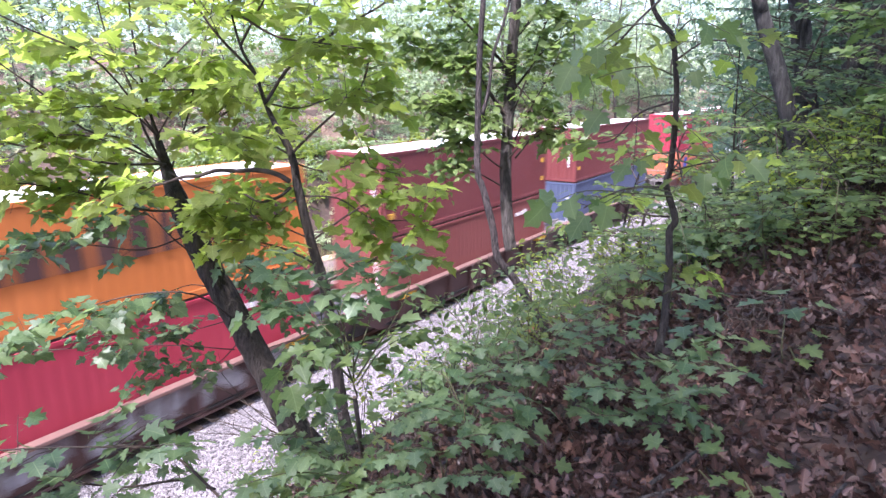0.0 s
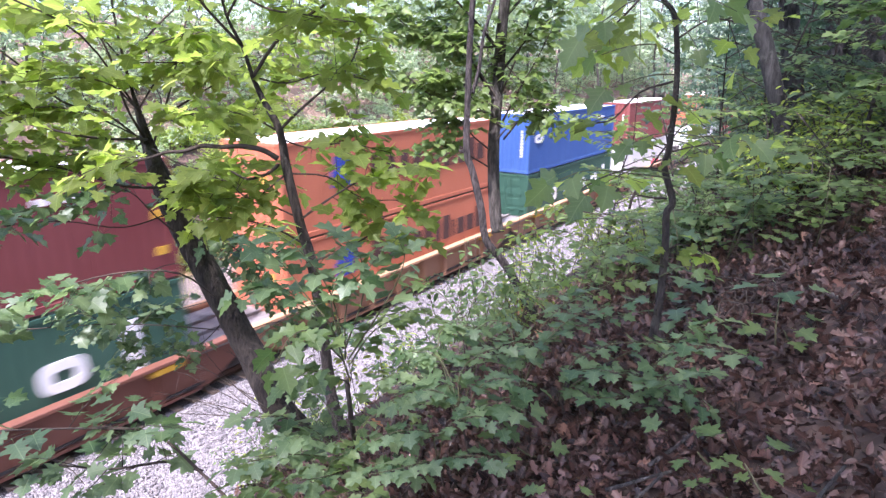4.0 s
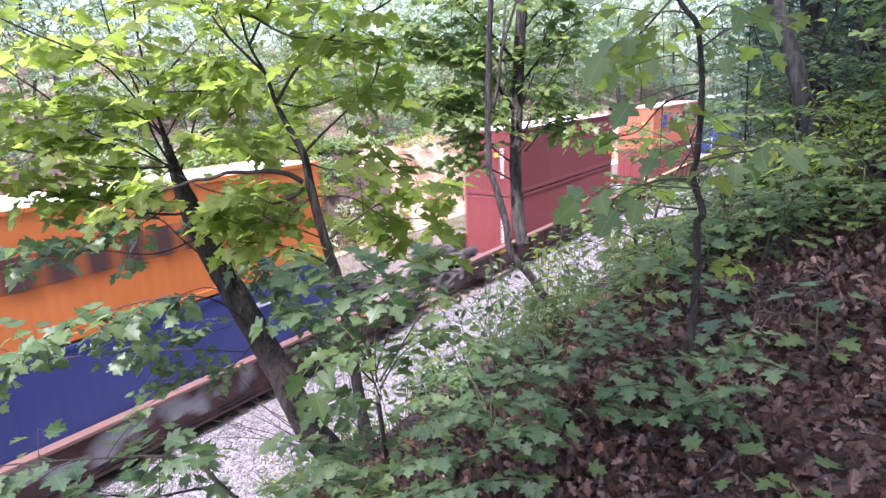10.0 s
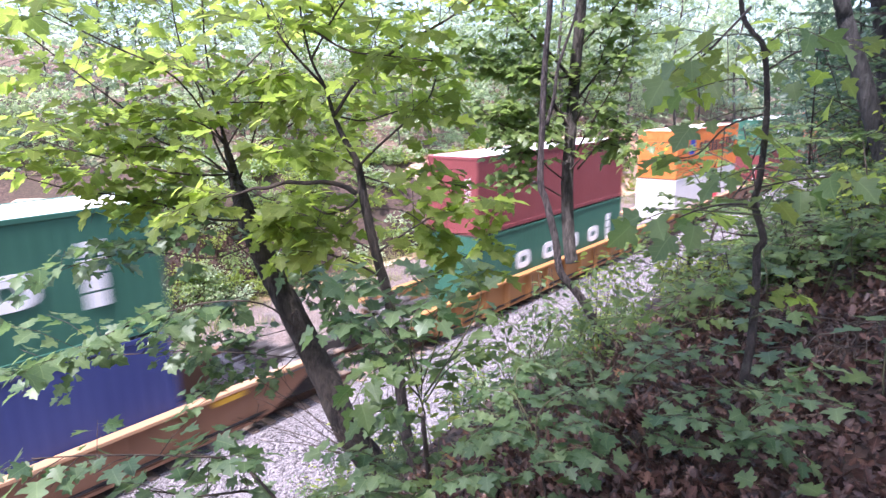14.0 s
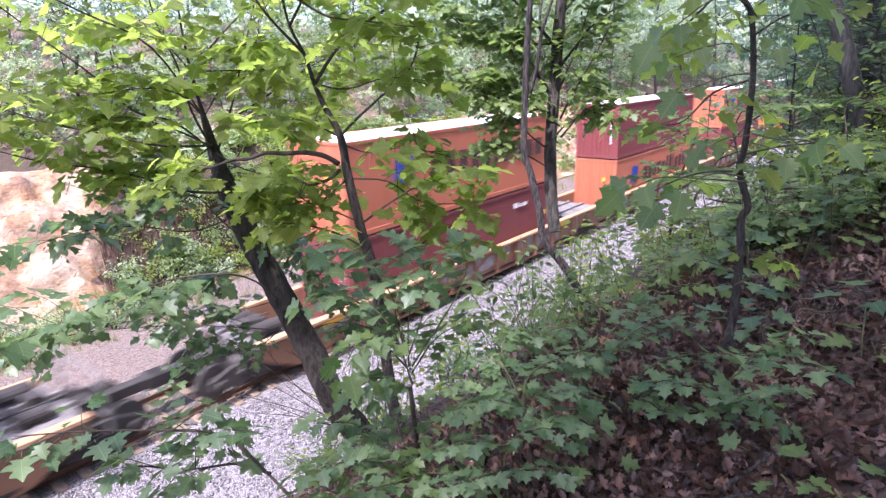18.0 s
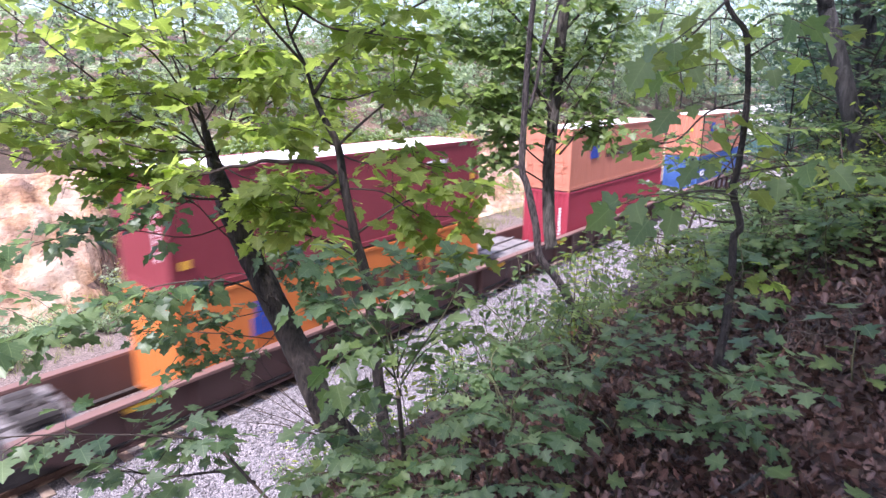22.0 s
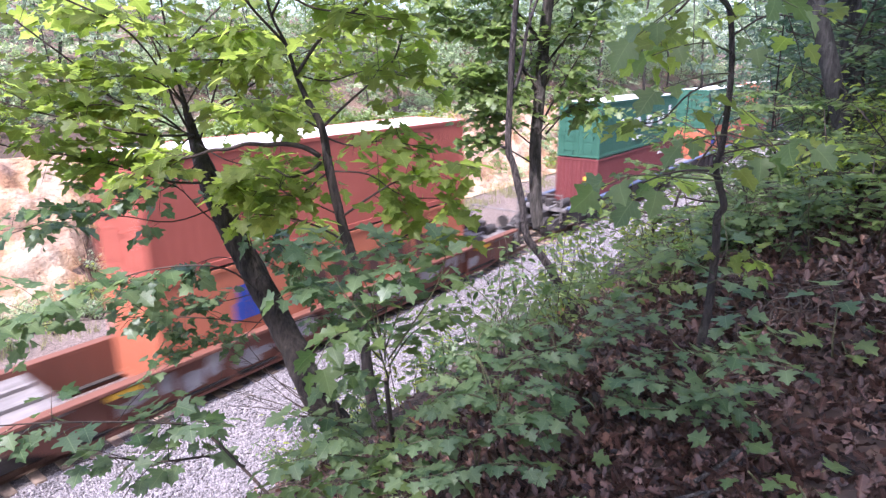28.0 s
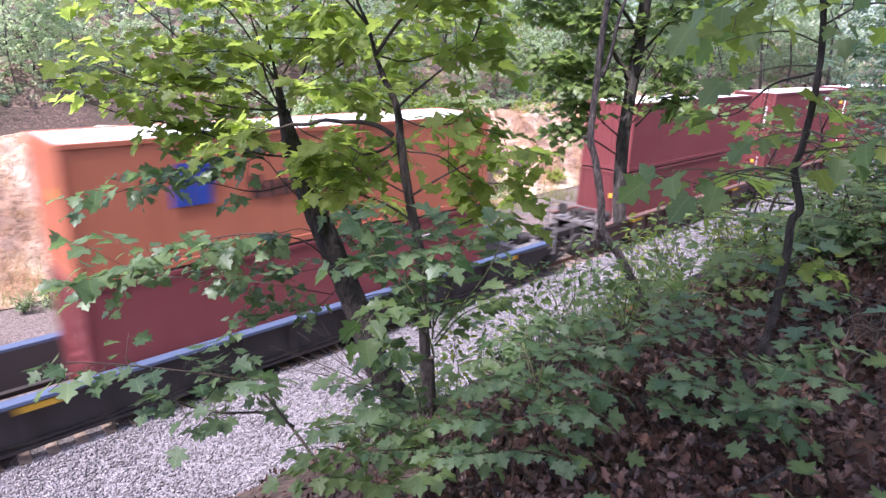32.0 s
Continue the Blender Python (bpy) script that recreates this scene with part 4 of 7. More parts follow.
def leaf_mesh(shape, mat):
    if (shape, mat) not in LEAF_MESH:
        LEAF_MESH[shape, mat] = raw_mesh("leaf", *TEMPLATES[shape], M[mat], uv=np.array(TEMPLATES[shape][0])[:, :2])
    return LEAF_MESH[shape, mat]


def leaf_turn(way, rng, lean=0.45):
    """A leaf that points along way, with its face to the sky, somewhat tilted."""
    y = Vector(way).normalized()
    up = Vector((rng.gauss(0, lean), rng.gauss(0, lean), 1.0))
    x = y.cross(up).normalized()
    return Matrix((x, y, x.cross(y))).transposed()


class Leaves:
    """Collects leaves: the first ones become parts, the rest one joined part."""

    def __init__(self, shape, mat, parts=250):
        self.shape, self.mat, self.parts, self.list = shape, mat, parts, []

    def add(self, place, way, size, rng, lean=0.45):
        self.list.append((Vector(place), leaf_turn(way, rng, lean), size))

    def finish(self, thing):
        step = max(1, len(self.list) // max(self.parts, 1))
        single = self.list[::step][: self.parts] if self.parts else []
        chosen = {id(s) for s in single}
        for p, m, s in single:
            ob = new("leaf", leaf_mesh(self.shape, self.mat))
            ob.parent = thing
            ob.matrix_basis = Matrix.LocRotScale(p, m.to_quaternion(), (s, s, s))
        rest = [q for q in self.list if id(q) not in chosen]
        if rest:
            ob = scatter("foliage", *TEMPLATES[self.shape], np.array([q[0] for q in rest]), np.array([q[1] for q in rest]), [q[2] for q in rest], M[self.mat], thing)
            ob["kind"] = "stuff"


def limb(thing, line, r0, r1, leaves, rng, mat, twigs=0, reach=0.5, size=0.16, per=6, first=0.3, sides=6):
    """A limb with side twigs that carry leaves."""
    pts, bm = curve(line, 4), bmesh.new()
    shoots = []
    tube(bm, pts, (r0, r1), sides, 0.15, rng)
    for k in range(twigs):
        t = first + (1 - first) * (k + rng.random()) / max(twigs, 1)
        p, way = along(pts, min(t, 0.999))
        out = (way * 0.5 + Vector((rng.gauss(0, 0.8), rng.gauss(0, 0.8), rng.gauss(0.1, 0.4)))).normalized()
        long = reach * rng.uniform(0.5, 1.2)
        tip = p + out * long + Vector((0, 0, -0.12 * long))
        mid = p.lerp(tip, 0.5) + Vector((0, 0, 0.06 * long))
        tw = bmesh.new()
        tube(tw, [p, mid, tip], (max(r1 * 0.5, 0.0026), 0.0014), 4)
        shoots.append(tw)
        for j in range(per):
            f = 0.25 + 0.75 * (j + rng.random() * 0.6) / per
            q = (p.lerp(mid, f * 2) if f < 0.5 else mid.lerp(tip, min(f * 2 - 1, 1.0)))
            side = out.cross(Vector((0, 0, 1))).normalized() * (1 if j % 2 else -1)
            leaves.add(q + side * 0.04, out * 0.5 + side * rng.uniform(0.4, 1.0) + Vector((0, 0, rng.uniform(-0.6, 0.1))), size * rng.uniform(0.55, 1.05), rng, 0.45)
    stem = part("limb", bm, M[mat] if r0 >= 0.02 else M["twig"], thing)
    for tw in shoots:
        part("twig", tw, M["twig"], stem)


def leafy_shoot(thing, line, leaves, rng, size, pairs, r=0.004, droop=0.3, first=0.3, lean=0.35):
    """A thin shoot with leaves in opposite pairs on long stalks and one at its tip."""
    pts, bm = curve(line, 4), bmesh.new()
    tube(bm, pts, (r, 0.0016), 5, 0.15, rng)
    part("shoot", bm, M["stalk"] if r < 0.006 else M["twig"], thing)
    for k in range(pairs):
        t = first + (1 - first) * (k + rng.uniform(0.1, 0.6)) / pairs
        p, way = along(pts, min(t, 0.99))
        side = way.cross(Vector((0, 0, 1))).normalized()
        for s in (-1, 1):
            out = (side * s * rng.uniform(0.6, 1.1) + way * rng.uniform(0.2, 0.9)).normalized()
            big = size * rng.uniform(0.6, 1.15)
            leaves.add(p + out * big * 0.5 + Vector((0, 0, 0.03 * big)), out + Vector((0, 0, -droop * rng.uniform(0.2, 1.6))), big, rng, lean)
    way = (pts[-1] - pts[-2]).normalized()
    leaves.add(pts[-1] + way * size * 0.35, way + Vector((0, 0, -droop)), size * rng.uniform(0.85, 1.15), rng, lean)


def rooted(thing, top, r):
    """A stem from the ground up to the place where a low branch begins."""
    top = Vector(top)
    foot = Vector((top.x, top.y, lie(top.x, top.y) - 0.05))
    bm = bmesh.new()
    tube(bm, curve([foot, foot.lerp(top, 0.5) + Vector((0.02, -0.02, 0)), top], 3), (r * 1.3, r), 7)
    part("stem", bm, M["twig"], thing)


def tree(name, label, trunk, radii, mat, seed, sides=12):
    """A tree near the camera: its trunk; limbs and leaves follow."""
    rng = random.Random(seed)
    thing = tagged(new(name), label, "tree")
    bm = bmesh.new()
    tube(bm, curve(trunk, 5), radii, sides, 0.12, rng)
    part("trunk", bm, M[mat], thing)
    return thing, rng


# The leaning tree with the yellow-green crown
low = [(3.58, -10.59, 4.41), (3.63, -10.44, 4.64)]
trunk = low + [(3.56, -10.22, 4.94), (3.56, -9.93, 5.38), (3.52, -9.67, 5.81), (3.44, -9.40, 6.33), (3.38, -9.26, 6.67), (3.32, -9.13, 7.07), (3.28, -9.05, 7.40), (3.25, -9.00, 7.73), (3.20, -8.96, 8.15), (3.16, -8.96, 8.66), (3.14, -9.03, 9.22)]
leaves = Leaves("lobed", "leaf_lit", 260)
thing, rng = tree("leaning_maple", "leaning young maple with rough brown bark and yellow-green leaves", trunk, [0.18, 0.17, 0.16] + [0.15 - 0.0012 * k for k in range(30)] + [max(0.112 - 0.007 * k, 0.026 - 0.0008 * k, 0.008) for k in range(30)], "bark", 3)
limb(thing, [(3.28, -9.05, 7.40), (3.09, -9.08, 7.79), (3.03, -9.04, 8.20), (2.92, -8.99, 8.55), (2.86, -9.00, 8.92), (2.82, -9.04, 9.27)], 0.012, 0.004, leaves, rng, "bark", 17, 0.7, 0.165, 6)
limb(thing, [(3.28, -9.05, 7.40), (2.81, -9.27, 7.72), (2.54, -9.13, 7.83), (2.31, -9.02, 8.12), (2.04, -8.92, 8.39), (1.79, -8.85, 8.64), (1.55, -8.80, 8.83)], 0.011, 0.004, leaves, rng, "bark", 13, 0.7, 0.165, 6)
limb(thing, [(3.31, -9.13, 7.01), (2.64, -9.71, 7.18), (2.39, -9.56, 7.30), (2.11, -9.41, 7.42), (1.77, -9.27, 7.50), (1.48, -9.17, 7.62)], 0.012, 0.004, leaves, rng, "bark", 13, 0.55, 0.165, 6)
limb(thing, [(3.29, -9.06, 7.35), (3.34, -9.34, 7.83), (3.47, -9.42, 8.29), (3.57, -9.53, 8.73), (3.64, -9.67, 9.20)], 0.012, 0.004, leaves, rng, "bark", 17, 0.7, 0.165, 6)
limb(thing, [(3.25, -9.00, 7.73), (2.54, -9.57, 8.33), (2.14, -9.40, 8.58), (1.82, -9.30, 8.76), (1.53, -9.23, 8.93)], 0.010, 0.004, leaves, rng, "bark", 13, 0.8, 0.165, 6)
limb(thing, [(3.29, -9.05, 7.46), (2.42, -9.76, 7.59), (2.08, -9.59, 7.70), (1.75, -9.46, 7.81), (1.45, -9.35, 7.95)], 0.012, 0.004, leaves, rng, "bark", 13, 0.6, 0.165, 6)
limb(thing, [(3.27, -9.02, 7.57), (3.79, -9.16, 7.86), (4.21, -9.48, 8.18), (4.59, -9.84, 8.39)], 0.012, 0.004, leaves, rng, "bark", 19, 0.6, 0.165, 6)
limb(thing, [(3.20, -8.96, 8.15), (3.82, -8.97, 8.69), (4.26, -9.34, 9.00), (4.66, -9.76, 9.31)], 0.011, 0.004, leaves, rng, "bark", 16, 0.8, 0.165, 6)
limb(thing, [(3.28, -9.05, 7.40), (3.24, -9.58, 7.28), (3.48, -9.75, 7.21), (3.77, -9.98, 7.24)], 0.009, 0.003, leaves, rng, "bark", 12, 0.45, 0.16, 6)
limb(thing, [(3.32, -9.13, 7.07), (3.20, -9.85, 7.00), (3.40, -10.04, 6.82), (3.61, -10.26, 6.65)], 0.009, 0.003, leaves, rng, "bark", 5, 0.4, 0.16, 6)
limb(thing, [(3.27, -9.04, 7.46), (2.69, -9.58, 7.40), (2.45, -9.46, 7.38), (2.14, -9.33, 7.34)], 0.009, 0.003, leaves, rng, "bark", 14, 0.4, 0.16, 6)
limb(thing, [(3.27, -9.02, 7.57), (3.36, -9.37, 7.65), (3.61, -9.55, 7.58), (3.91, -9.77, 7.65)], 0.009, 0.003, leaves, rng, "bark", 12, 0.5, 0.16, 6)
limb(thing, [(3.25, -9.00, 7.73), (3.37, -9.24, 8.04), (3.60, -9.39, 8.19), (3.89, -9.60, 8.10)], 0.009, 0.003, leaves, rng, "bark", 14, 0.5, 0.16, 6)
limb(thing, [(3.25, -9.00, 7.73), (2.78, -9.47, 7.96), (2.56, -9.35, 8.02), (2.25, -9.21, 7.99)], 0.009, 0.003, leaves, rng, "bark", 14, 0.5, 0.16, 6)
limb(thing, [(3.26, -9.03, 7.46), (2.54, -9.58, 7.73), (2.22, -9.42, 7.81), (1.82, -9.28, 7.63)], 0.009, 0.003, leaves, rng, "bark", 12, 0.45, 0.16, 6)
limb(thing, [(3.20, -8.96, 8.15), (3.22, -9.59, 8.32), (3.24, -10.09, 8.38)], 0.008, 0.003, leaves, rng, "bark", 9, 0.42, 0.165, 6)
limb(thing, [(3.20, -8.96, 8.15), (2.79, -9.33, 8.37), (2.45, -9.61, 8.43)], 0.008, 0.003, leaves, rng, "bark", 9, 0.42, 0.165, 6)
limb(thing, [(3.20, -8.96, 8.15), (3.40, -9.71, 8.15), (3.55, -10.33, 8.20)], 0.008, 0.003, leaves, rng, "bark", 9, 0.42, 0.165, 6)
leaves.finish(thing)

# Same maple, cooler leaf on its lower limbs: crown shade given by colour.
low_shade_leaves, rng = Leaves("lobed", "leaf_cool", 60), random.Random(44)
maple = bpy.data.objects["leaning_maple"]
limb(maple, [(3.45, -9.45, 6.21), (3.42, -9.00, 6.20), (3.12, -8.85, 6.13), (2.77, -8.69, 6.08), (2.43, -8.55, 6.03)], 0.006, 0.003, low_shade_leaves, rng, "bark", 15, 0.42, 0.125, 6)
limb(maple, [(3.47, -9.58, 5.93), (3.40, -9.16, 5.77), (3.11, -8.99, 5.73), (2.77, -8.89, 5.58)], 0.006, 0.003, low_shade_leaves, rng, "bark", 15, 0.42, 0.125, 6)
limb(maple, [(3.44, -9.40, 6.33), (3.96, -9.33, 5.99), (4.17, -9.61, 5.72), (4.40, -9.89, 5.58)], 0.006, 0.003, low_shade_leaves, rng, "bark", 15, 0.42, 0.125, 6)
limb(maple, [(3.54, -9.79, 5.59), (4.10, -9.67, 5.49), (4.35, -9.94, 5.41), (4.54, -10.25, 5.22)], 0.006, 0.003, low_shade_leaves, rng, "bark", 15, 0.42, 0.125, 6)
limb(maple, [(3.51, -9.68, 5.76), (3.39, -9.32, 5.40), (3.04, -9.13, 5.36), (2.66, -9.00, 5.22)], 0.006, 0.003, low_shade_leaves, rng, "bark", 15, 0.42, 0.125, 6)
limb(maple, [(3.35, -9.22, 6.73), (3.81, -9.02, 6.55), (4.03, -9.27, 6.28), (4.30, -9.52, 6.19)], 0.006, 0.003, low_shade_leaves, rng, "bark", 15, 0.42, 0.125, 6)
limb(maple, [(3.38, -9.69, 5.66), (2.60, -10.02, 6.06), (2.22, -9.78, 6.14), (1.65, -9.52, 6.21), (1.29, -9.43, 6.18)], 0.006, 0.003, low_shade_leaves, rng, "bark", 15, 0.42, 0.125, 6)
limb(maple, [(3.42, -9.35, 6.44), (2.99, -9.51, 6.84), (2.86, -9.39, 7.06), (2.63, -9.25, 7.16)], 0.008, 0.003, low_shade_leaves, rng, "bark", 4, 0.4, 0.15, 6)
limb(maple, [(3.47, -9.58, 5.93), (2.63, -10.35, 6.56), (2.24, -10.11, 6.62), (1.76, -9.92, 6.54), (1.39, -9.83, 6.43), (1.08, -9.78, 6.35)], 0.008, 0.003, low_shade_leaves, rng, "bark", 16, 0.5, 0.16, 6)
limb(maple, [(3.36, -9.21, 6.78), (2.76, -9.40, 6.77), (2.37, -9.18, 6.87), (1.97, -9.02, 6.88), (1.61, -8.92, 6.81)], 0.008, 0.003, low_shade_leaves, rng, "bark", 12, 0.5, 0.16, 6)
limb(maple, [(3.38, -9.26, 6.67), (3.55, -9.47, 6.55), (3.73, -9.66, 6.36), (3.84, -9.85, 6.12)], 0.006, 0.003, low_shade_leaves, rng, "bark", 9, 0.4, 0.14, 6)
limb(maple, [(3.30, -9.09, 7.23), (2.64, -9.71, 7.16), (2.39, -9.60, 7.07), (2.12, -9.48, 7.06)], 0.006, 0.003, low_shade_leaves, rng, "bark", 10, 0.4, 0.14, 6)
low_shade_leaves.finish(maple)

# The slender tree whose crooked branch crosses in front
trunk = [(2.77, -11.85, 5.63), (2.82, -11.73, 5.83), (2.85, -11.67, 6.06), (2.89, -11.55, 6.71), (2.90, -11.42, 7.08), (2.90, -11.33, 7.42), (2.90, -11.28, 7.69), (2.84, -11.21, 7.89), (2.80, -11.17, 8.04), (2.76, -11.14, 8.23), (2.69, -11.10, 8.41), (2.64, -11.09, 8.68), (2.60, -11.12, 8.97)]
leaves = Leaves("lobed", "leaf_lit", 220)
thing, rng = tree("slender_maple", "slender grey-brown maple with a crooked side branch", trunk, [float(np.interp(k, (0, 25, 30, 40, 50, 60), (0.046, 0.033, 0.027, 0.015, 0.009, 0.005))) for k in range(61)], "bark", 5, 10)
limb(thing, [(2.87, -11.28, 7.50), (2.80, -11.22, 7.56), (2.71, -11.13, 7.59), (2.60, -11.05, 7.59), (2.50, -10.97, 7.60), (2.40, -10.91, 7.57), (2.32, -10.86, 7.57), (2.23, -10.81, 7.54), (2.12, -10.75, 7.52), (2.05, -10.71, 7.51)], 0.019, 0.007, leaves, rng, "bark", 10, 0.4, 0.14, 5, 0.72, 8)
limb(thing, [(2.86, -11.29, 7.46), (2.80, -11.31, 7.44), (2.77, -11.28, 7.41), (2.72, -11.24, 7.39), (2.66, -11.20, 7.38), (2.60, -11.14, 7.43), (2.55, -11.09, 7.49)], 0.013, 0.006, leaves, rng, "bark", 0)
limb(thing, [(2.90, -11.28, 7.69), (3.00, -11.36, 7.81), (3.13, -11.47, 7.95), (3.24, -11.59, 8.08), (3.29, -11.65, 8.21), (3.31, -11.68, 8.34)], 0.012, 0.004, leaves, rng, "bark", 10, 0.4, 0.14, 5, 0.4)
limb(thing, [(2.80, -11.17, 8.04), (2.95, -11.30, 8.30), (3.16, -11.53, 8.51), (3.35, -11.77, 8.67), (3.47, -11.97, 8.84)], 0.014, 0.005, leaves, rng, "bark", 15, 0.5, 0.138, 6)
limb(thing, [(2.76, -11.14, 8.23), (2.52, -11.10, 8.47), (2.41, -11.05, 8.67), (2.33, -11.03, 8.86)], 0.010, 0.004, leaves, rng, "bark", 13, 0.5, 0.138, 6)
limb(thing, [(2.69, -11.10, 8.41), (2.74, -11.30, 8.67), (2.84, -11.43, 8.87)], 0.010, 0.004, leaves, rng, "bark", 10, 0.5, 0.138, 6)
limb(thing, [(2.90, -11.42, 7.08), (3.02, -11.63, 7.25), (3.20, -11.80, 7.38), (3.38, -12.00, 7.45)], 0.009, 0.003, leaves, rng, "bark", 9, 0.4, 0.152, 6)
limb(thing, [(2.90, -11.48, 6.91), (2.70, -11.39, 7.06), (2.54, -11.23, 7.13), (2.34, -11.08, 7.17)], 0.009, 0.003, leaves, rng, "bark", 7, 0.4, 0.152, 6)
limb(thing, [(2.90, -11.33, 7.40), (2.63, -11.27, 7.26), (2.53, -11.16, 7.38), (2.39, -11.05, 7.43)], 0.007, 0.003, leaves, rng, "bark", 12, 0.35, 0.152, 6)
limb(thing, [(2.89, -11.52, 6.79), (3.11, -11.70, 6.89), (3.32, -11.89, 7.04), (3.48, -12.07, 7.11)], 0.009, 0.003, leaves, rng, "bark", 8, 0.4, 0.152, 6)
limb(thing, [(2.64, -11.08, 8.65), (2.73, -11.39, 8.46), (2.92, -11.56, 8.42), (3.14, -11.79, 8.38)], 0.010, 0.004, leaves, rng, "bark", 8, 0.45, 0.15, 6)
limb(thing, [(2.89, -11.28, 7.64), (3.03, -11.43, 7.57), (3.20, -11.60, 7.60), (3.40, -11.84, 7.53)], 0.007, 0.003, leaves, rng, "bark", 9, 0.35, 0.138, 6)
limb(thing, [(2.90, -11.33, 7.40), (3.09, -11.52, 7.37), (3.23, -11.71, 7.22), (3.40, -11.94, 7.20)], 0.007, 0.003, leaves, rng, "bark", 8, 0.35, 0.138, 6)
limb(thing, [(2.90, -11.28, 7.68), (2.77, -11.16, 7.78), (2.63, -11.04, 7.82), (2.44, -10.91, 7.80)], 0.007, 0.003, leaves, rng, "bark", 10, 0.35, 0.138, 6)
limb(thing, [(2.90, -11.41, 7.10), (2.77, -11.27, 7.19), (2.63, -11.14, 7.23), (2.48, -11.02, 7.28)], 0.007, 0.003, leaves, rng, "bark", 10, 0.35, 0.138, 6)
limb(thing, [(2.80, -11.17, 8.04), (3.03, -11.24, 8.00), (3.23, -11.44, 8.07), (3.42, -11.64, 8.02)], 0.007, 0.003, leaves, rng, "bark", 12, 0.35, 0.138, 6)
leaves.finish(thing)

# Broad dull leaves low in front of it
rng = random.Random(8)
thing = tagged(new("understory_sapling"), "low broad-leaved sapling with large dull green leaves", "sapling")
pale_leaves = Leaves("lobed", "leaf_mid", 50)
leaves = Leaves("lobed", "leaf_cool", 110)
rooted(thing, (2.02, -12.64, 6.61), 0.012)
leafy_shoot(thing, [(2.03, -12.65, 6.61), (1.96, -12.61, 6.90), (1.89, -12.53, 7.06), (1.85, -12.42, 7.21), (1.78, -12.33, 7.29)], leaves, rng, 0.1, 8, 0.005, 0.28, 0.15, 0.38)
leafy_shoot(thing, [(2.05, -12.61, 6.69), (2.11, -12.58, 6.96), (2.24, -12.63, 7.14), (2.44, -12.66, 7.25)], pale_leaves, rng, 0.105, 8, 0.005, 0.28, 0.15, 0.38)
leafy_shoot(thing, [(2.01, -12.63, 6.71), (1.80, -12.66, 6.94), (1.63, -12.70, 6.99), (1.52, -12.72, 6.91)], pale_leaves, rng, 0.105, 8, 0.005, 0.28, 0.15, 0.38)
leafy_shoot(thing, [(2.03, -12.62, 6.76), (1.96, -12.62, 7.02), (2.00, -12.66, 7.18), (2.00, -12.76, 7.15)], leaves, rng, 0.1, 8, 0.005, 0.28, 0.15, 0.38)
leafy_shoot(thing, [(2.05, -12.63, 6.66), (2.22, -12.65, 6.79), (2.42, -12.70, 6.83)], pale_leaves, rng, 0.105, 8, 0.005, 0.28, 0.15, 0.38)
leafy_shoot(thing, [(2.03, -12.62, 6.76), (2.00, -12.46, 6.97), (2.07, -12.44, 7.15), (2.17, -12.50, 7.24)], leaves, rng, 0.1, 8, 0.005, 0.28, 0.15, 0.38)
leafy_shoot(thing, [(2.02, -12.65, 6.59), (1.83, -12.61, 6.72), (1.70, -12.58, 6.70)], pale_leaves, rng, 0.105, 8, 0.005, 0.28, 0.15, 0.38)
leafy_shoot(thing, [(2.03, -12.62, 6.76), (1.89, -12.46, 7.04), (1.77, -12.40, 7.11), (1.63, -12.37, 7.09)], leaves, rng, 0.1, 8, 0.005, 0.28, 0.15, 0.38)
leafy_shoot(thing, [(2.03, -12.62, 6.76), (2.04, -12.54, 7.03), (1.96, -12.44, 7.24), (1.91, -12.36, 7.32)], leaves, rng, 0.11, 7, 0.005, 0.28, 0.2, 0.38)
leafy_shoot(thing, [(2.03, -12.63, 6.76), (2.18, -12.63, 7.01), (2.18, -12.61, 7.21), (2.11, -12.56, 7.31)], leaves, rng, 0.11, 7, 0.005, 0.28, 0.2, 0.38)
leafy_shoot(thing, [(2.03, -12.65, 6.71), (2.27, -12.74, 7.01), (2.35, -12.76, 7.17), (2.36, -12.72, 7.25)], leaves, rng, 0.11, 7, 0.005, 0.28, 0.2, 0.38)
pale_leaves.finish(thing)
leaves.finish(thing)

# Bare, crooked dead stem
trunk = [(5.47, -12.06, 5.67), (5.47, -11.93, 5.82), (5.48, -11.69, 6.14), (5.36, -11.52, 6.41), (5.40, -11.43, 6.72), (5.41, -11.30, 7.12), (5.40, -11.24, 7.30), (5.44, -11.22, 7.87), (5.45, -11.23, 8.39), (5.43, -11.28, 8.90), (5.38, -11.34, 9.33)]
leaves = Leaves("oval", "leaf_mid", 0)
thing, rng = tree("dead_tree", "thin crooked dead tree with pale peeling wood", trunk, [0.05, 0.048] + [0.045 - 0.0004 * k for k in range(49)], "dead", 6)
limb(thing, [(5.46, -11.26, 7.87), (5.50, -11.31, 8.12), (5.51, -11.35, 8.44), (5.55, -11.46, 8.79), (5.55, -11.55, 9.08)], 0.022, 0.01, leaves, rng, "dead", 0)
limb(thing, [(5.40, -11.24, 7.29), (5.37, -11.20, 7.30), (5.36, -11.17, 7.31)], 0.02, 0.012, leaves, rng, "dead", 0)
leaves.finish(thing)

# Straight tree behind it with a narrow leafy crown
trunk = [(6.97, -10.78, 6.04), (7.00, -10.71, 6.33), (7.09, -10.61, 7.05), (7.16, -10.60, 7.70), (7.17, -10.63, 8.46), (7.15, -10.69, 9.11), (7.04, -10.76, 9.83), (6.87, -10.85, 10.58), (6.60, -11.00, 11.40)]
leaves = Leaves("lobed", "leaf_mid", 120)
thing, rng = tree("young_oak", "straight young tree with a narrow dark leafy crown", trunk, (0.085, 0.055), "bark_grey", 9)
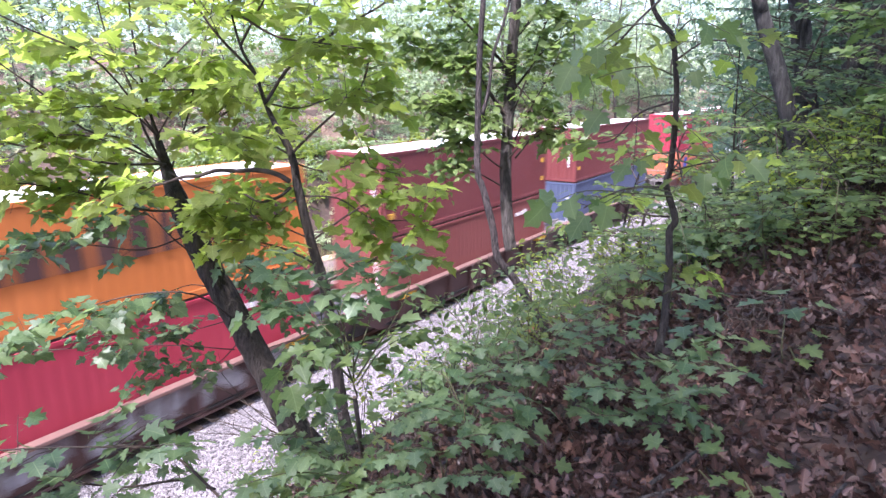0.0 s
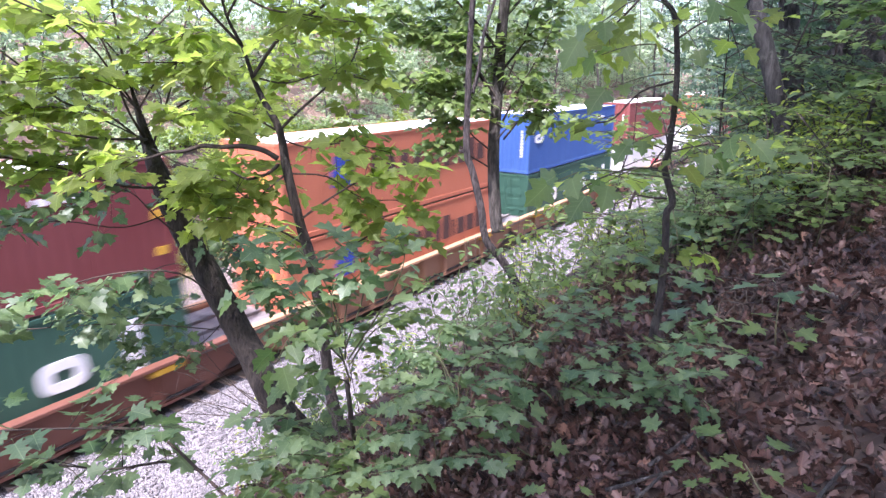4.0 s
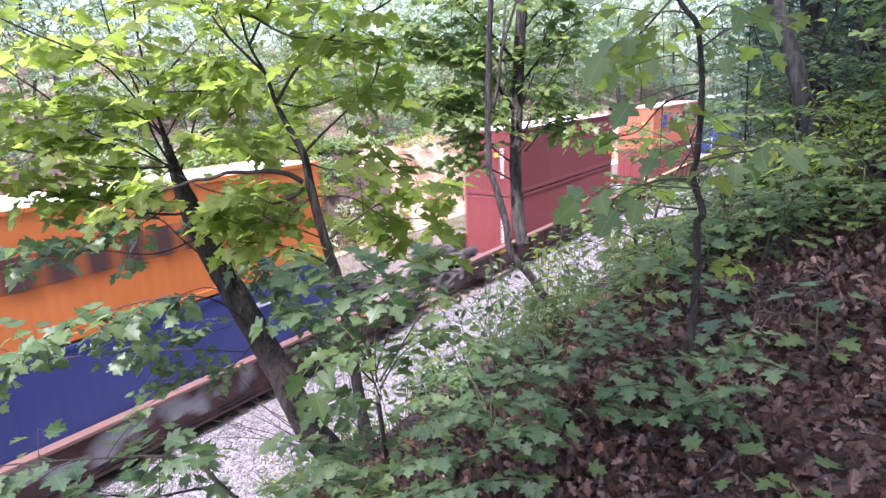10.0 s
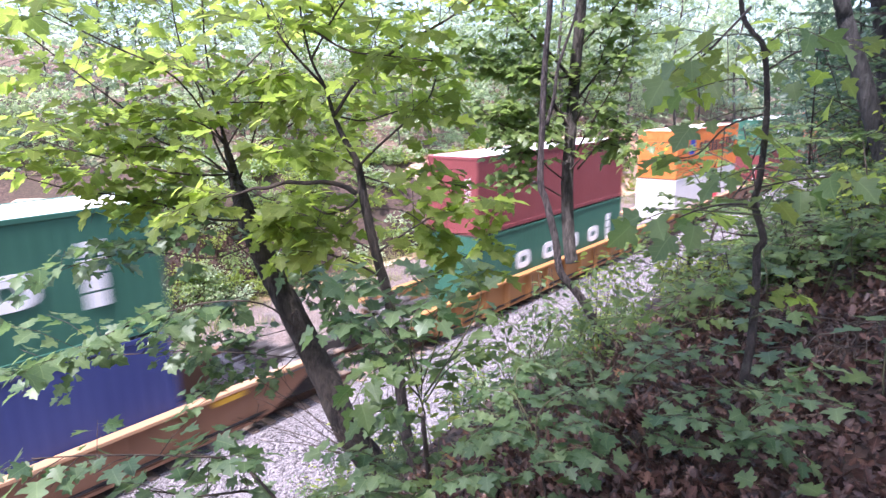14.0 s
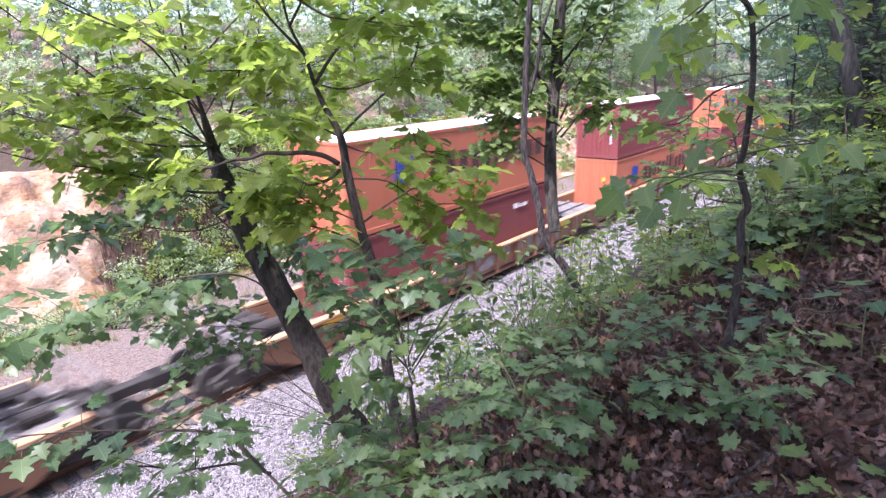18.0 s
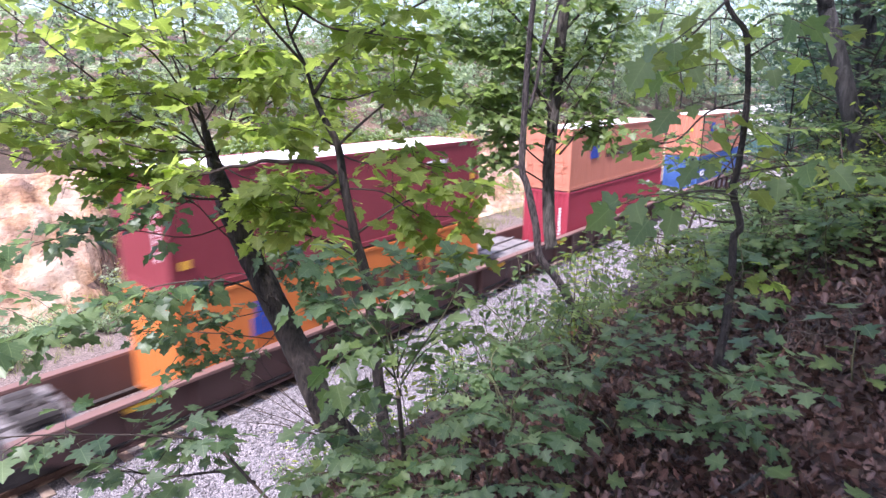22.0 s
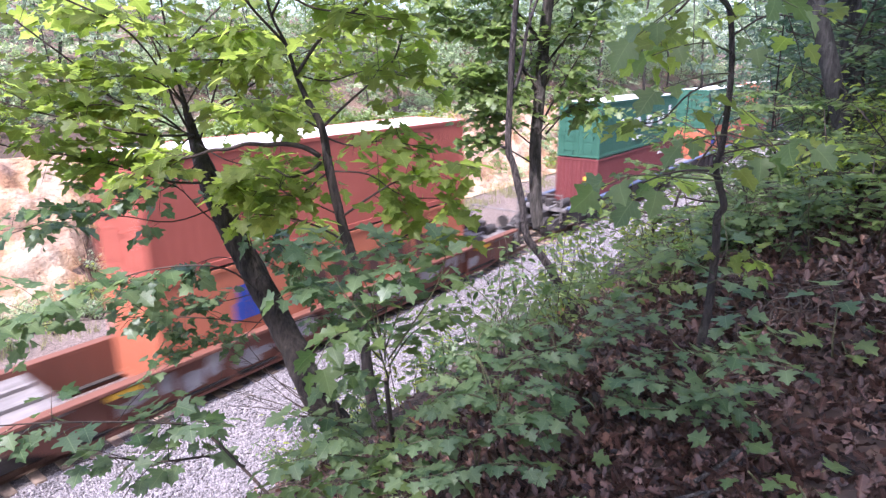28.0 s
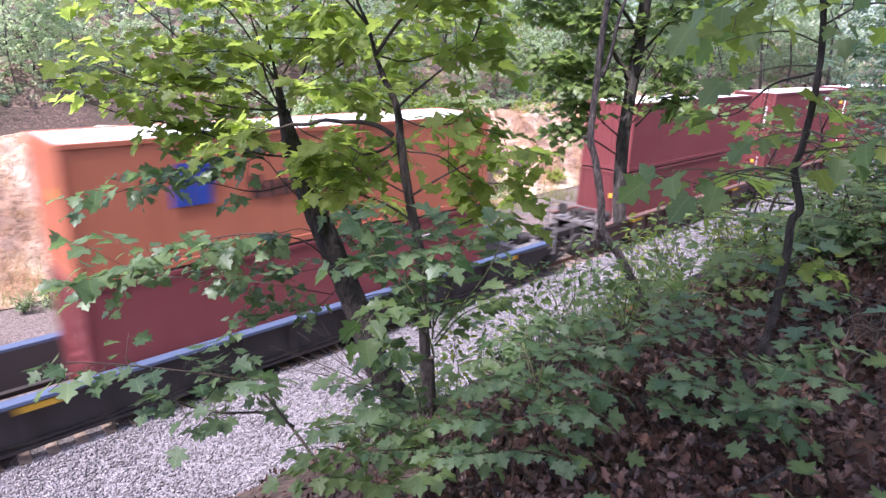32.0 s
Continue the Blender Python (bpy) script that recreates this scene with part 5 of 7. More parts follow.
limb(thing, [(7.16, -10.60, 7.70), (7.07, -10.44, 7.98), (6.96, -10.25, 8.33), (6.83, -10.08, 8.75)], 0.02, 0.006, leaves, rng, "bark", 34, 0.6, 0.135, 7)
limb(thing, [(7.18, -10.63, 8.32), (6.81, -10.42, 8.72), (6.60, -10.15, 9.05), (6.41, -9.96, 9.37)], 0.025, 0.006, leaves, rng, "bark", 40, 0.6, 0.135, 7)
limb(thing, [(7.17, -10.61, 8.05), (7.36, -10.75, 8.32), (7.44, -10.94, 8.58), (7.54, -11.18, 8.77)], 0.02, 0.006, leaves, rng, "bark", 27, 0.5, 0.135, 6)
limb(thing, [(7.11, -10.61, 7.20), (7.05, -10.86, 7.43), (7.18, -11.10, 7.56), (7.25, -11.26, 7.53)], 0.012, 0.004, leaves, rng, "bark", 17, 0.35, 0.135, 5, 0.4)
limb(thing, [(7.17, -10.66, 8.72), (7.28, -10.92, 9.03), (7.35, -11.17, 9.32)], 0.02, 0.006, leaves, rng, "bark", 27, 0.6, 0.135, 7)
limb(thing, [(7.15, -10.61, 7.55), (6.61, -10.47, 7.66), (6.39, -10.12, 7.80), (6.24, -9.89, 8.01)], 0.016, 0.005, leaves, rng, "bark", 37, 0.5, 0.135, 7)
limb(thing, [(7.17, -10.62, 8.39), (6.68, -10.18, 8.40), (6.44, -9.84, 8.55), (6.26, -9.63, 8.75)], 0.018, 0.005, leaves, rng, "bark", 37, 0.6, 0.135, 7)
limb(thing, [(7.08, -10.64, 6.84), (6.74, -10.40, 7.08), (6.63, -10.21, 7.15), (6.47, -9.98, 7.09)], 0.012, 0.004, leaves, rng, "bark", 17, 0.4, 0.135, 6)
limb(thing, [(7.11, -10.63, 7.05), (6.82, -10.47, 7.29), (6.72, -10.28, 7.51), (6.58, -10.08, 7.40)], 0.012, 0.004, leaves, rng, "bark", 22, 0.45, 0.13, 7)
limb(thing, [(7.16, -10.60, 7.77), (6.77, -10.53, 7.72), (6.67, -10.35, 7.99), (6.56, -10.18, 7.93)], 0.012, 0.004, leaves, rng, "bark", 24, 0.45, 0.13, 7)
limb(thing, [(7.18, -10.62, 8.25), (7.16, -10.79, 8.11), (7.25, -10.98, 7.90), (7.34, -11.17, 7.83)], 0.012, 0.004, leaves, rng, "bark", 18, 0.4, 0.13, 6)
limb(thing, [(7.15, -10.70, 7.47), (7.13, -10.94, 7.89), (7.12, -11.15, 8.22), (7.09, -11.36, 8.59)], 0.014, 0.004, leaves, rng, "bark", 12, 0.4, 0.13, 6)
limb(thing, [(7.14, -10.73, 7.25), (7.07, -11.07, 7.59), (7.08, -11.32, 7.66), (7.05, -11.52, 7.54)], 0.014, 0.004, leaves, rng, "bark", 12, 0.4, 0.13, 6)
limb(thing, [(7.15, -10.67, 7.82), (7.21, -10.88, 8.36), (7.24, -10.99, 8.75), (7.27, -11.11, 9.00)], 0.014, 0.004, leaves, rng, "bark", 12, 0.4, 0.13, 6)
limb(thing, [(7.15, -10.67, 7.68), (6.95, -10.40, 8.16), (6.83, -10.22, 8.44), (6.70, -10.05, 8.70)], 0.014, 0.004, leaves, rng, "bark", 12, 0.4, 0.13, 6)
limb(thing, [(7.15, -10.70, 7.39), (6.86, -10.46, 7.68), (6.72, -10.22, 7.82), (6.58, -10.01, 7.89)], 0.014, 0.004, leaves, rng, "bark", 12, 0.4, 0.13, 6)
leaves.finish(thing)

# Dark sapling on the slope
trunk = [(2.85, -13.89, 6.84), (2.89, -13.89, 6.94), (2.92, -13.89, 7.04), (2.99, -13.87, 7.27), (3.03, -13.85, 7.42), (3.04, -13.87, 7.48), (3.06, -13.81, 7.64), (3.07, -13.82, 7.73), (3.09, -13.82, 7.96), (3.09, -13.81, 8.14), (3.08, -13.78, 8.33), (3.06, -13.73, 8.40), (3.04, -13.69, 8.48), (3.01, -13.67, 8.66)]
leaves = Leaves("lobed", "leaf_lit", 140)
thing, rng = tree("dark_sapling", "thin dark crooked sapling on the leafy slope", trunk, (0.021, 0.010), "bark", 12, 8)
limb(thing, [(3.04, -13.84, 7.49), (2.97, -13.78, 7.50), (2.96, -13.70, 7.51)], 0.006, 0.003, leaves, rng, "bark", 0)
limb(thing, [(3.09, -13.80, 8.04), (2.96, -13.69, 7.99), (2.92, -13.59, 7.87), (2.89, -13.50, 7.84)], 0.006, 0.003, leaves, rng, "bark", 3, 0.3, 0.125, 3)
limb(thing, [(3.05, -13.72, 8.50), (2.75, -13.72, 8.38), (2.72, -13.63, 8.28), (2.68, -13.50, 8.19)], 0.006, 0.003, leaves, rng, "bark", 9, 0.32, 0.12, 4)
limb(thing, [(3.06, -13.82, 7.63), (2.93, -13.71, 7.64), (2.89, -13.59, 7.60), (2.83, -13.48, 7.53)], 0.006, 0.003, leaves, rng, "bark", 3, 0.3, 0.125, 3)
limb(thing, [(3.07, -13.82, 7.71), (3.11, -13.96, 7.75), (3.13, -14.09, 7.77)], 0.005, 0.003, leaves, rng, "bark", 4, 0.28, 0.13, 3)
limb(thing, [(3.09, -13.80, 8.23), (3.11, -13.93, 8.31), (3.14, -14.08, 8.29)], 0.005, 0.003, leaves, rng, "bark", 5, 0.28, 0.13, 3)
limb(thing, [(2.99, -13.87, 7.24), (3.01, -13.94, 7.28), (3.03, -14.08, 7.24)], 0.004, 0.002, leaves, rng, "bark", 4, 0.14, 0.09, 3)
leaves.finish(thing)

near_leaves, rng = Leaves("lobed", "leaf_mid", 90), random.Random(58)
sapling = bpy.data.objects["dark_sapling"]
leafy_shoot(sapling, [(3.05, -13.82, 8.30), (2.59, -13.86, 8.34), (2.27, -13.85, 8.32), (2.16, -13.80, 8.26), (2.09, -13.75, 8.20)], near_leaves, rng, 0.106, 1, 0.004, 0.6, 0.65, 0.6)
leafy_shoot(sapling, [(3.00, -13.82, 8.16), (2.69, -13.81, 8.19), (2.42, -13.78, 8.17), (2.30, -13.73, 8.14)], near_leaves, rng, 0.100, 1, 0.004, 0.6, 0.65, 0.6)
leafy_shoot(sapling, [(3.00, -13.83, 8.07), (2.69, -13.83, 8.07), (2.53, -13.79, 8.05), (2.41, -13.74, 8.02)], near_leaves, rng, 0.106, 1, 0.004, 0.6, 0.65, 0.6)
leafy_shoot(sapling, [(3.00, -13.84, 8.28), (2.81, -13.91, 8.24), (2.73, -13.97, 8.18)], near_leaves, rng, 0.079, 1, 0.004, 0.6, 0.65, 0.6)
leafy_shoot(sapling, [(2.95, -13.87, 7.82), (2.67, -14.02, 7.83), (2.49, -14.14, 7.85), (2.45, -14.24, 7.84)], near_leaves, rng, 0.089, 1, 0.004, 0.6, 0.65, 0.6)
leafy_shoot(sapling, [(2.94, -13.87, 7.78), (2.81, -13.97, 7.78), (2.77, -14.07, 7.74)], near_leaves, rng, 0.089, 1, 0.004, 0.6, 0.65, 0.6)
leafy_shoot(sapling, [(2.95, -13.86, 7.81), (2.73, -13.83, 7.82), (2.61, -13.78, 7.79)], near_leaves, rng, 0.100, 1, 0.004, 0.6, 0.65, 0.6)
leafy_shoot(sapling, [(2.92, -13.87, 7.63), (2.61, -13.83, 7.69), (2.44, -13.78, 7.67), (2.35, -13.72, 7.62)], near_leaves, rng, 0.116, 1, 0.004, 0.6, 0.65, 0.6)
leafy_shoot(sapling, [(2.92, -13.88, 7.61), (2.50, -13.82, 7.68), (2.22, -13.74, 7.72), (2.08, -13.67, 7.69)], near_leaves, rng, 0.106, 1, 0.004, 0.6, 0.65, 0.6)
leafy_shoot(sapling, [(2.99, -13.83, 8.35), (2.71, -13.97, 8.37), (2.64, -14.12, 8.30)], near_leaves, rng, 0.096, 1, 0.004, 0.6, 0.65, 0.6)
leafy_shoot(sapling, [(2.83, -13.91, 7.21), (2.73, -13.84, 7.27), (2.66, -13.76, 7.30)], near_leaves, rng, 0.069, 1, 0.004, 0.6, 0.65, 0.6)
leafy_shoot(sapling, [(2.82, -13.90, 7.16), (2.80, -13.99, 7.23), (2.82, -14.07, 7.23)], near_leaves, rng, 0.063, 1, 0.004, 0.6, 0.65, 0.6)
near_leaves.finish(sapling)

# Young maples that spread their layered leaves over the slope
rng = random.Random(501)
thing = tagged(new("young_maple"), "young maple with level layers of broad green leaves", "plant", "young maples on the slope")
leaves = Leaves("star", "leaf_cool", 50)
rooted(thing, (2.48, -13.38, 6.56), 0.005)
leafy_shoot(thing, [(2.48, -13.38, 6.56), (2.53, -13.46, 6.81), (2.65, -13.59, 6.96), (2.75, -13.80, 7.04)], leaves, rng, 0.072, 8, 0.004, 0.22, 0.2, 0.3)
leafy_shoot(thing, [(2.48, -13.38, 6.56), (2.54, -13.44, 6.78), (2.60, -13.61, 6.92), (2.77, -13.79, 6.97)], leaves, rng, 0.064, 8, 0.004, 0.22, 0.2, 0.3)
leafy_shoot(thing, [(2.48, -13.38, 6.56), (2.53, -13.37, 6.75), (2.74, -13.43, 6.91), (2.87, -13.53, 6.99)], leaves, rng, 0.072, 8, 0.004, 0.22, 0.2, 0.3)
leafy_shoot(thing, [(2.48, -13.38, 6.56), (2.49, -13.37, 6.72), (2.79, -13.43, 6.82), (2.85, -13.45, 6.94)], leaves, rng, 0.061, 8, 0.004, 0.22, 0.2, 0.3)
rooted(thing, (2.46, -13.59, 6.59), 0.005)
leafy_shoot(thing, [(2.46, -13.59, 6.59), (2.48, -13.64, 6.80), (2.57, -13.80, 6.89), (2.64, -14.02, 6.92)], leaves, rng, 0.072, 8, 0.004, 0.22, 0.2, 0.3)
leafy_shoot(thing, [(2.46, -13.59, 6.59), (2.45, -13.67, 6.71), (2.64, -13.79, 6.79), (2.82, -13.97, 6.87)], leaves, rng, 0.057, 8, 0.004, 0.22, 0.2, 0.3)
leafy_shoot(thing, [(2.46, -13.59, 6.59), (2.42, -13.67, 6.77), (2.37, -13.80, 6.84), (2.37, -13.96, 6.86)], leaves, rng, 0.072, 8, 0.004, 0.22, 0.2, 0.3)
leafy_shoot(thing, [(2.46, -13.59, 6.59), (2.42, -13.69, 6.69), (2.29, -13.81, 6.75), (2.29, -13.94, 6.79)], leaves, rng, 0.063, 8, 0.004, 0.22, 0.2, 0.3)
leafy_shoot(thing, [(2.48, -13.38, 6.56), (2.50, -13.33, 6.75), (2.61, -13.21, 6.83), (2.64, -13.06, 6.81)], leaves, rng, 0.072, 8, 0.004, 0.22, 0.2, 0.3)
leafy_shoot(thing, [(2.48, -13.38, 6.56), (2.46, -13.31, 6.65), (2.68, -13.21, 6.78), (2.66, -13.06, 6.74)], leaves, rng, 0.057, 8, 0.004, 0.22, 0.2, 0.3)
leaves.finish(thing)
rng = random.Random(502)
thing = tagged(new("young_maple"), "young maple reaching out over the leaf litter", "plant", "young maples on the slope")
leaves = Leaves("star", "leaf_cool", 24)
rooted(thing, (2.45, -13.89, 6.62), 0.005)
leafy_shoot(thing, [(2.45, -13.89, 6.62), (2.39, -14.00, 6.89), (2.29, -14.16, 7.08), (2.22, -14.35, 7.12)], leaves, rng, 0.070, 6, 0.004, 0.22, 0.2, 0.3)
leafy_shoot(thing, [(2.45, -13.89, 6.62), (2.35, -13.98, 6.81), (2.22, -14.16, 6.99), (2.10, -14.27, 7.08)], leaves, rng, 0.059, 6, 0.004, 0.22, 0.2, 0.3)
leafy_shoot(thing, [(2.45, -13.89, 6.62), (2.41, -14.02, 6.79), (2.40, -14.12, 6.85), (2.39, -14.23, 6.80)], leaves, rng, 0.070, 6, 0.004, 0.22, 0.2, 0.3)
leafy_shoot(thing, [(2.45, -13.89, 6.62), (2.42, -14.05, 6.73), (2.34, -14.09, 6.83), (2.33, -14.24, 6.73)], leaves, rng, 0.054, 6, 0.004, 0.22, 0.2, 0.3)
leafy_shoot(thing, [(2.45, -13.89, 6.62), (2.54, -14.04, 6.94), (2.55, -14.13, 7.05), (2.58, -14.22, 7.09)], leaves, rng, 0.070, 6, 0.004, 0.22, 0.2, 0.3)
leafy_shoot(thing, [(2.45, -13.89, 6.62), (2.50, -14.07, 6.88), (2.59, -14.14, 6.95), (2.53, -14.18, 7.04)], leaves, rng, 0.056, 6, 0.004, 0.22, 0.2, 0.3)
leaves.finish(thing)
rng = random.Random(503)
thing = tagged(new("young_maple"), "bushy young maple with broad overlapping green leaves", "plant", "young maples on the slope")
leaves = Leaves("star", "leaf_cool", 60)
rooted(thing, (2.12, -13.26, 6.51), 0.005)
leafy_shoot(thing, [(2.12, -13.26, 6.51), (2.17, -13.21, 6.73), (2.28, -13.29, 6.83), (2.38, -13.46, 6.86)], leaves, rng, 0.075, 8, 0.004, 0.22, 0.2, 0.3)
leafy_shoot(thing, [(2.12, -13.26, 6.51), (2.20, -13.25, 6.69), (2.31, -13.27, 6.79), (2.37, -13.44, 6.79)], leaves, rng, 0.073, 8, 0.004, 0.22, 0.2, 0.3)
leafy_shoot(thing, [(2.12, -13.26, 6.51), (2.22, -13.12, 6.68), (2.25, -13.00, 6.75), (2.21, -12.86, 6.73)], leaves, rng, 0.075, 8, 0.004, 0.22, 0.2, 0.3)
leafy_shoot(thing, [(2.12, -13.26, 6.51), (2.14, -13.14, 6.63), (2.14, -12.94, 6.68), (1.98, -12.86, 6.67)], leaves, rng, 0.067, 8, 0.004, 0.22, 0.2, 0.3)
leafy_shoot(thing, [(2.12, -13.26, 6.51), (2.03, -13.24, 6.69), (1.95, -13.17, 6.74), (1.85, -13.07, 6.69)], leaves, rng, 0.075, 8, 0.004, 0.22, 0.2, 0.3)
leafy_shoot(thing, [(2.12, -13.26, 6.51), (2.08, -13.18, 6.66), (1.96, -13.10, 6.70), (1.95, -13.01, 6.61)], leaves, rng, 0.069, 8, 0.004, 0.22, 0.2, 0.3)
leafy_shoot(thing, [(2.12, -13.26, 6.51), (2.07, -13.36, 6.74), (2.10, -13.45, 6.81), (2.15, -13.60, 6.79)], leaves, rng, 0.075, 8, 0.004, 0.22, 0.2, 0.3)
leafy_shoot(thing, [(2.12, -13.26, 6.51), (2.02, -13.37, 6.67), (2.07, -13.47, 6.72), (2.04, -13.62, 6.74)], leaves, rng, 0.073, 8, 0.004, 0.22, 0.2, 0.3)
leafy_shoot(thing, [(2.12, -13.26, 6.51), (2.32, -12.99, 6.75), (2.46, -12.96, 6.82), (2.53, -13.09, 6.80)], leaves, rng, 0.075, 8, 0.004, 0.22, 0.2, 0.3)
leafy_shoot(thing, [(2.12, -13.26, 6.51), (2.32, -12.94, 6.65), (2.47, -12.95, 6.75), (2.56, -13.04, 6.73)], leaves, rng, 0.063, 8, 0.004, 0.22, 0.2, 0.3)
leaves.finish(thing)
rng = random.Random(504)
thing = tagged(new("young_maple"), "low young maple with dull green leaves above the litter", "plant", "young maples on the slope")
leaves = Leaves("star", "leaf_cool", 40)
rooted(thing, (1.92, -13.26, 6.43), 0.005)
leafy_shoot(thing, [(1.92, -13.26, 6.43), (1.90, -13.32, 6.63), (1.95, -13.43, 6.70), (1.98, -13.54, 6.67)], leaves, rng, 0.067, 7, 0.004, 0.22, 0.2, 0.3)
leafy_shoot(thing, [(1.92, -13.26, 6.43), (1.85, -13.27, 6.61), (1.76, -13.20, 6.65), (1.66, -13.10, 6.62)], leaves, rng, 0.067, 7, 0.004, 0.22, 0.2, 0.3)
leafy_shoot(thing, [(1.92, -13.26, 6.43), (1.83, -13.40, 6.56), (1.84, -13.50, 6.60), (1.87, -13.58, 6.59)], leaves, rng, 0.067, 7, 0.004, 0.22, 0.2, 0.3)
leafy_shoot(thing, [(1.92, -13.26, 6.43), (1.71, -13.32, 6.57), (1.58, -13.30, 6.61), (1.47, -13.25, 6.63)], leaves, rng, 0.067, 7, 0.004, 0.22, 0.2, 0.3)
leaves.finish(thing)
rng = random.Random(505)
thing = tagged(new("young_maple"), "leafy young maple above the ballast", "plant", "young maples on the slope")
leaves = Leaves("lobed", "leaf_cool", 60)
rooted(thing, (1.94, -12.67, 6.19), 0.005)
leafy_shoot(thing, [(1.94, -12.67, 6.19), (1.86, -12.60, 6.36), (1.72, -12.52, 6.50), (1.54, -12.47, 6.57)], leaves, rng, 0.0782, 8, 0.004, 0.35, 0.2, 0.4)
leafy_shoot(thing, [(1.94, -12.67, 6.19), (1.94, -12.64, 6.40), (1.92, -12.52, 6.53), (1.84, -12.43, 6.55)], leaves, rng, 0.0782, 8, 0.004, 0.35, 0.2, 0.4)
leafy_shoot(thing, [(1.94, -12.67, 6.19), (2.00, -12.74, 6.38), (2.13, -12.81, 6.46), (2.35, -12.83, 6.54)], leaves, rng, 0.0782, 8, 0.004, 0.35, 0.2, 0.4)
leafy_shoot(thing, [(1.94, -12.67, 6.19), (1.69, -12.74, 6.39), (1.51, -12.68, 6.47), (1.30, -12.64, 6.51)], leaves, rng, 0.0782, 8, 0.004, 0.35, 0.2, 0.4)
leafy_shoot(thing, [(1.94, -12.67, 6.19), (1.83, -12.88, 6.40), (1.86, -13.00, 6.49), (1.92, -13.08, 6.49)], leaves, rng, 0.0782, 8, 0.004, 0.35, 0.2, 0.4)
leafy_shoot(thing, [(1.94, -12.67, 6.19), (1.75, -12.79, 6.41), (1.66, -12.77, 6.51), (1.59, -12.70, 6.52)], leaves, rng, 0.0782, 8, 0.004, 0.35, 0.2, 0.4)
leafy_shoot(thing, [(1.94, -12.67, 6.19), (1.74, -12.86, 6.33), (1.55, -12.91, 6.43), (1.39, -12.88, 6.49)], leaves, rng, 0.0782, 8, 0.004, 0.35, 0.2, 0.4)
leafy_shoot(thing, [(1.94, -12.67, 6.19), (1.80, -12.97, 6.37), (1.82, -13.12, 6.43), (1.82, -13.24, 6.42)], leaves, rng, 0.0782, 8, 0.004, 0.35, 0.2, 0.4)
leaves.finish(thing)
rng = random.Random(506)
thing = tagged(new("young_maple"), "slim young maple with sparse leaves before the ballast", "plant", "young maples on the slope")
leaves = Leaves("lobed", "leaf_mid", 30)
rooted(thing, (3.41, -12.46, 6.27), 0.006)
leafy_shoot(thing, [(3.41, -12.46, 6.27), (3.44, -12.34, 6.48), (3.38, -12.14, 6.63), (3.25, -11.93, 6.70)], leaves, rng, 0.0884, 7, 0.0048, 0.4, 0.2, 0.4)
leafy_shoot(thing, [(3.41, -12.46, 6.27), (3.54, -12.47, 6.52), (3.77, -12.56, 6.69), (3.92, -12.79, 6.78)], leaves, rng, 0.0884, 7, 0.0048, 0.4, 0.2, 0.4)
leafy_shoot(thing, [(3.41, -12.46, 6.27), (3.38, -12.33, 6.37), (3.27, -12.12, 6.44), (3.11, -11.94, 6.41)], leaves, rng, 0.0884, 7, 0.0048, 0.4, 0.2, 0.4)
leaves.finish(thing)
rng = random.Random(507)
thing = tagged(new("young_maple"), "slim young maple on the crest of the bank", "plant", "young maples on the slope")
leaves = Leaves("lobed", "leaf_mid", 40)
rooted(thing, (3.61, -13.18, 6.47), 0.006)
leafy_shoot(thing, [(3.61, -13.18, 6.47), (3.73, -13.19, 6.75), (3.93, -13.30, 6.91), (4.01, -13.48, 7.00)], leaves, rng, 0.085, 7, 0.0048, 0.35, 0.2, 0.4)
leafy_shoot(thing, [(3.61, -13.18, 6.47), (3.75, -13.03, 6.67), (3.79, -12.86, 6.66), (3.78, -12.65, 6.58)], leaves, rng, 0.085, 7, 0.0048, 0.35, 0.2, 0.4)
leafy_shoot(thing, [(3.61, -13.18, 6.47), (4.16, -13.15, 6.74), (4.23, -12.95, 6.86), (4.26, -12.71, 6.90)], leaves, rng, 0.085, 7, 0.0048, 0.35, 0.2, 0.4)
leafy_shoot(thing, [(3.61, -13.18, 6.47), (3.82, -13.24, 6.65), (4.00, -13.40, 6.71), (4.13, -13.55, 6.67)], leaves, rng, 0.085, 7, 0.0048, 0.35, 0.2, 0.4)
leaves.finish(thing)

rng = random.Random(541)
thing = tagged(new("young_maple"), "small bright maple at the edge of the bank", "plant", "young maples on the slope")
leaves = Leaves("lobed", "leaf_mid", 30)
rooted(thing, (1.52, -12.80, 6.16), 0.005)
leafy_shoot(thing, [(1.52, -12.80, 6.16), (1.48, -12.77, 6.32), (1.39, -12.70, 6.41), (1.25, -12.67, 6.44)], leaves, rng, 0.085, 7, 0.004, 0.35, 0.15, 0.4)
leafy_shoot(thing, [(1.52, -12.80, 6.16), (1.56, -12.75, 6.32), (1.52, -12.64, 6.41), (1.45, -12.58, 6.44)], leaves, rng, 0.085, 7, 0.004, 0.35, 0.15, 0.4)
leafy_shoot(thing, [(1.52, -12.80, 6.16), (1.37, -12.84, 6.33), (1.23, -12.82, 6.42), (1.10, -12.79, 6.44)], leaves, rng, 0.085, 7, 0.004, 0.35, 0.15, 0.4)
leafy_shoot(thing, [(1.52, -12.80, 6.16), (1.59, -12.87, 6.31), (1.67, -12.85, 6.40), (1.76, -12.89, 6.44)], leaves, rng, 0.085, 7, 0.004, 0.35, 0.15, 0.4)
leafy_shoot(thing, [(1.52, -12.80, 6.16), (1.51, -12.96, 6.32), (1.57, -13.03, 6.38), (1.61, -13.12, 6.41)], leaves, rng, 0.085, 7, 0.004, 0.35, 0.15, 0.4)
leaves.finish(thing)

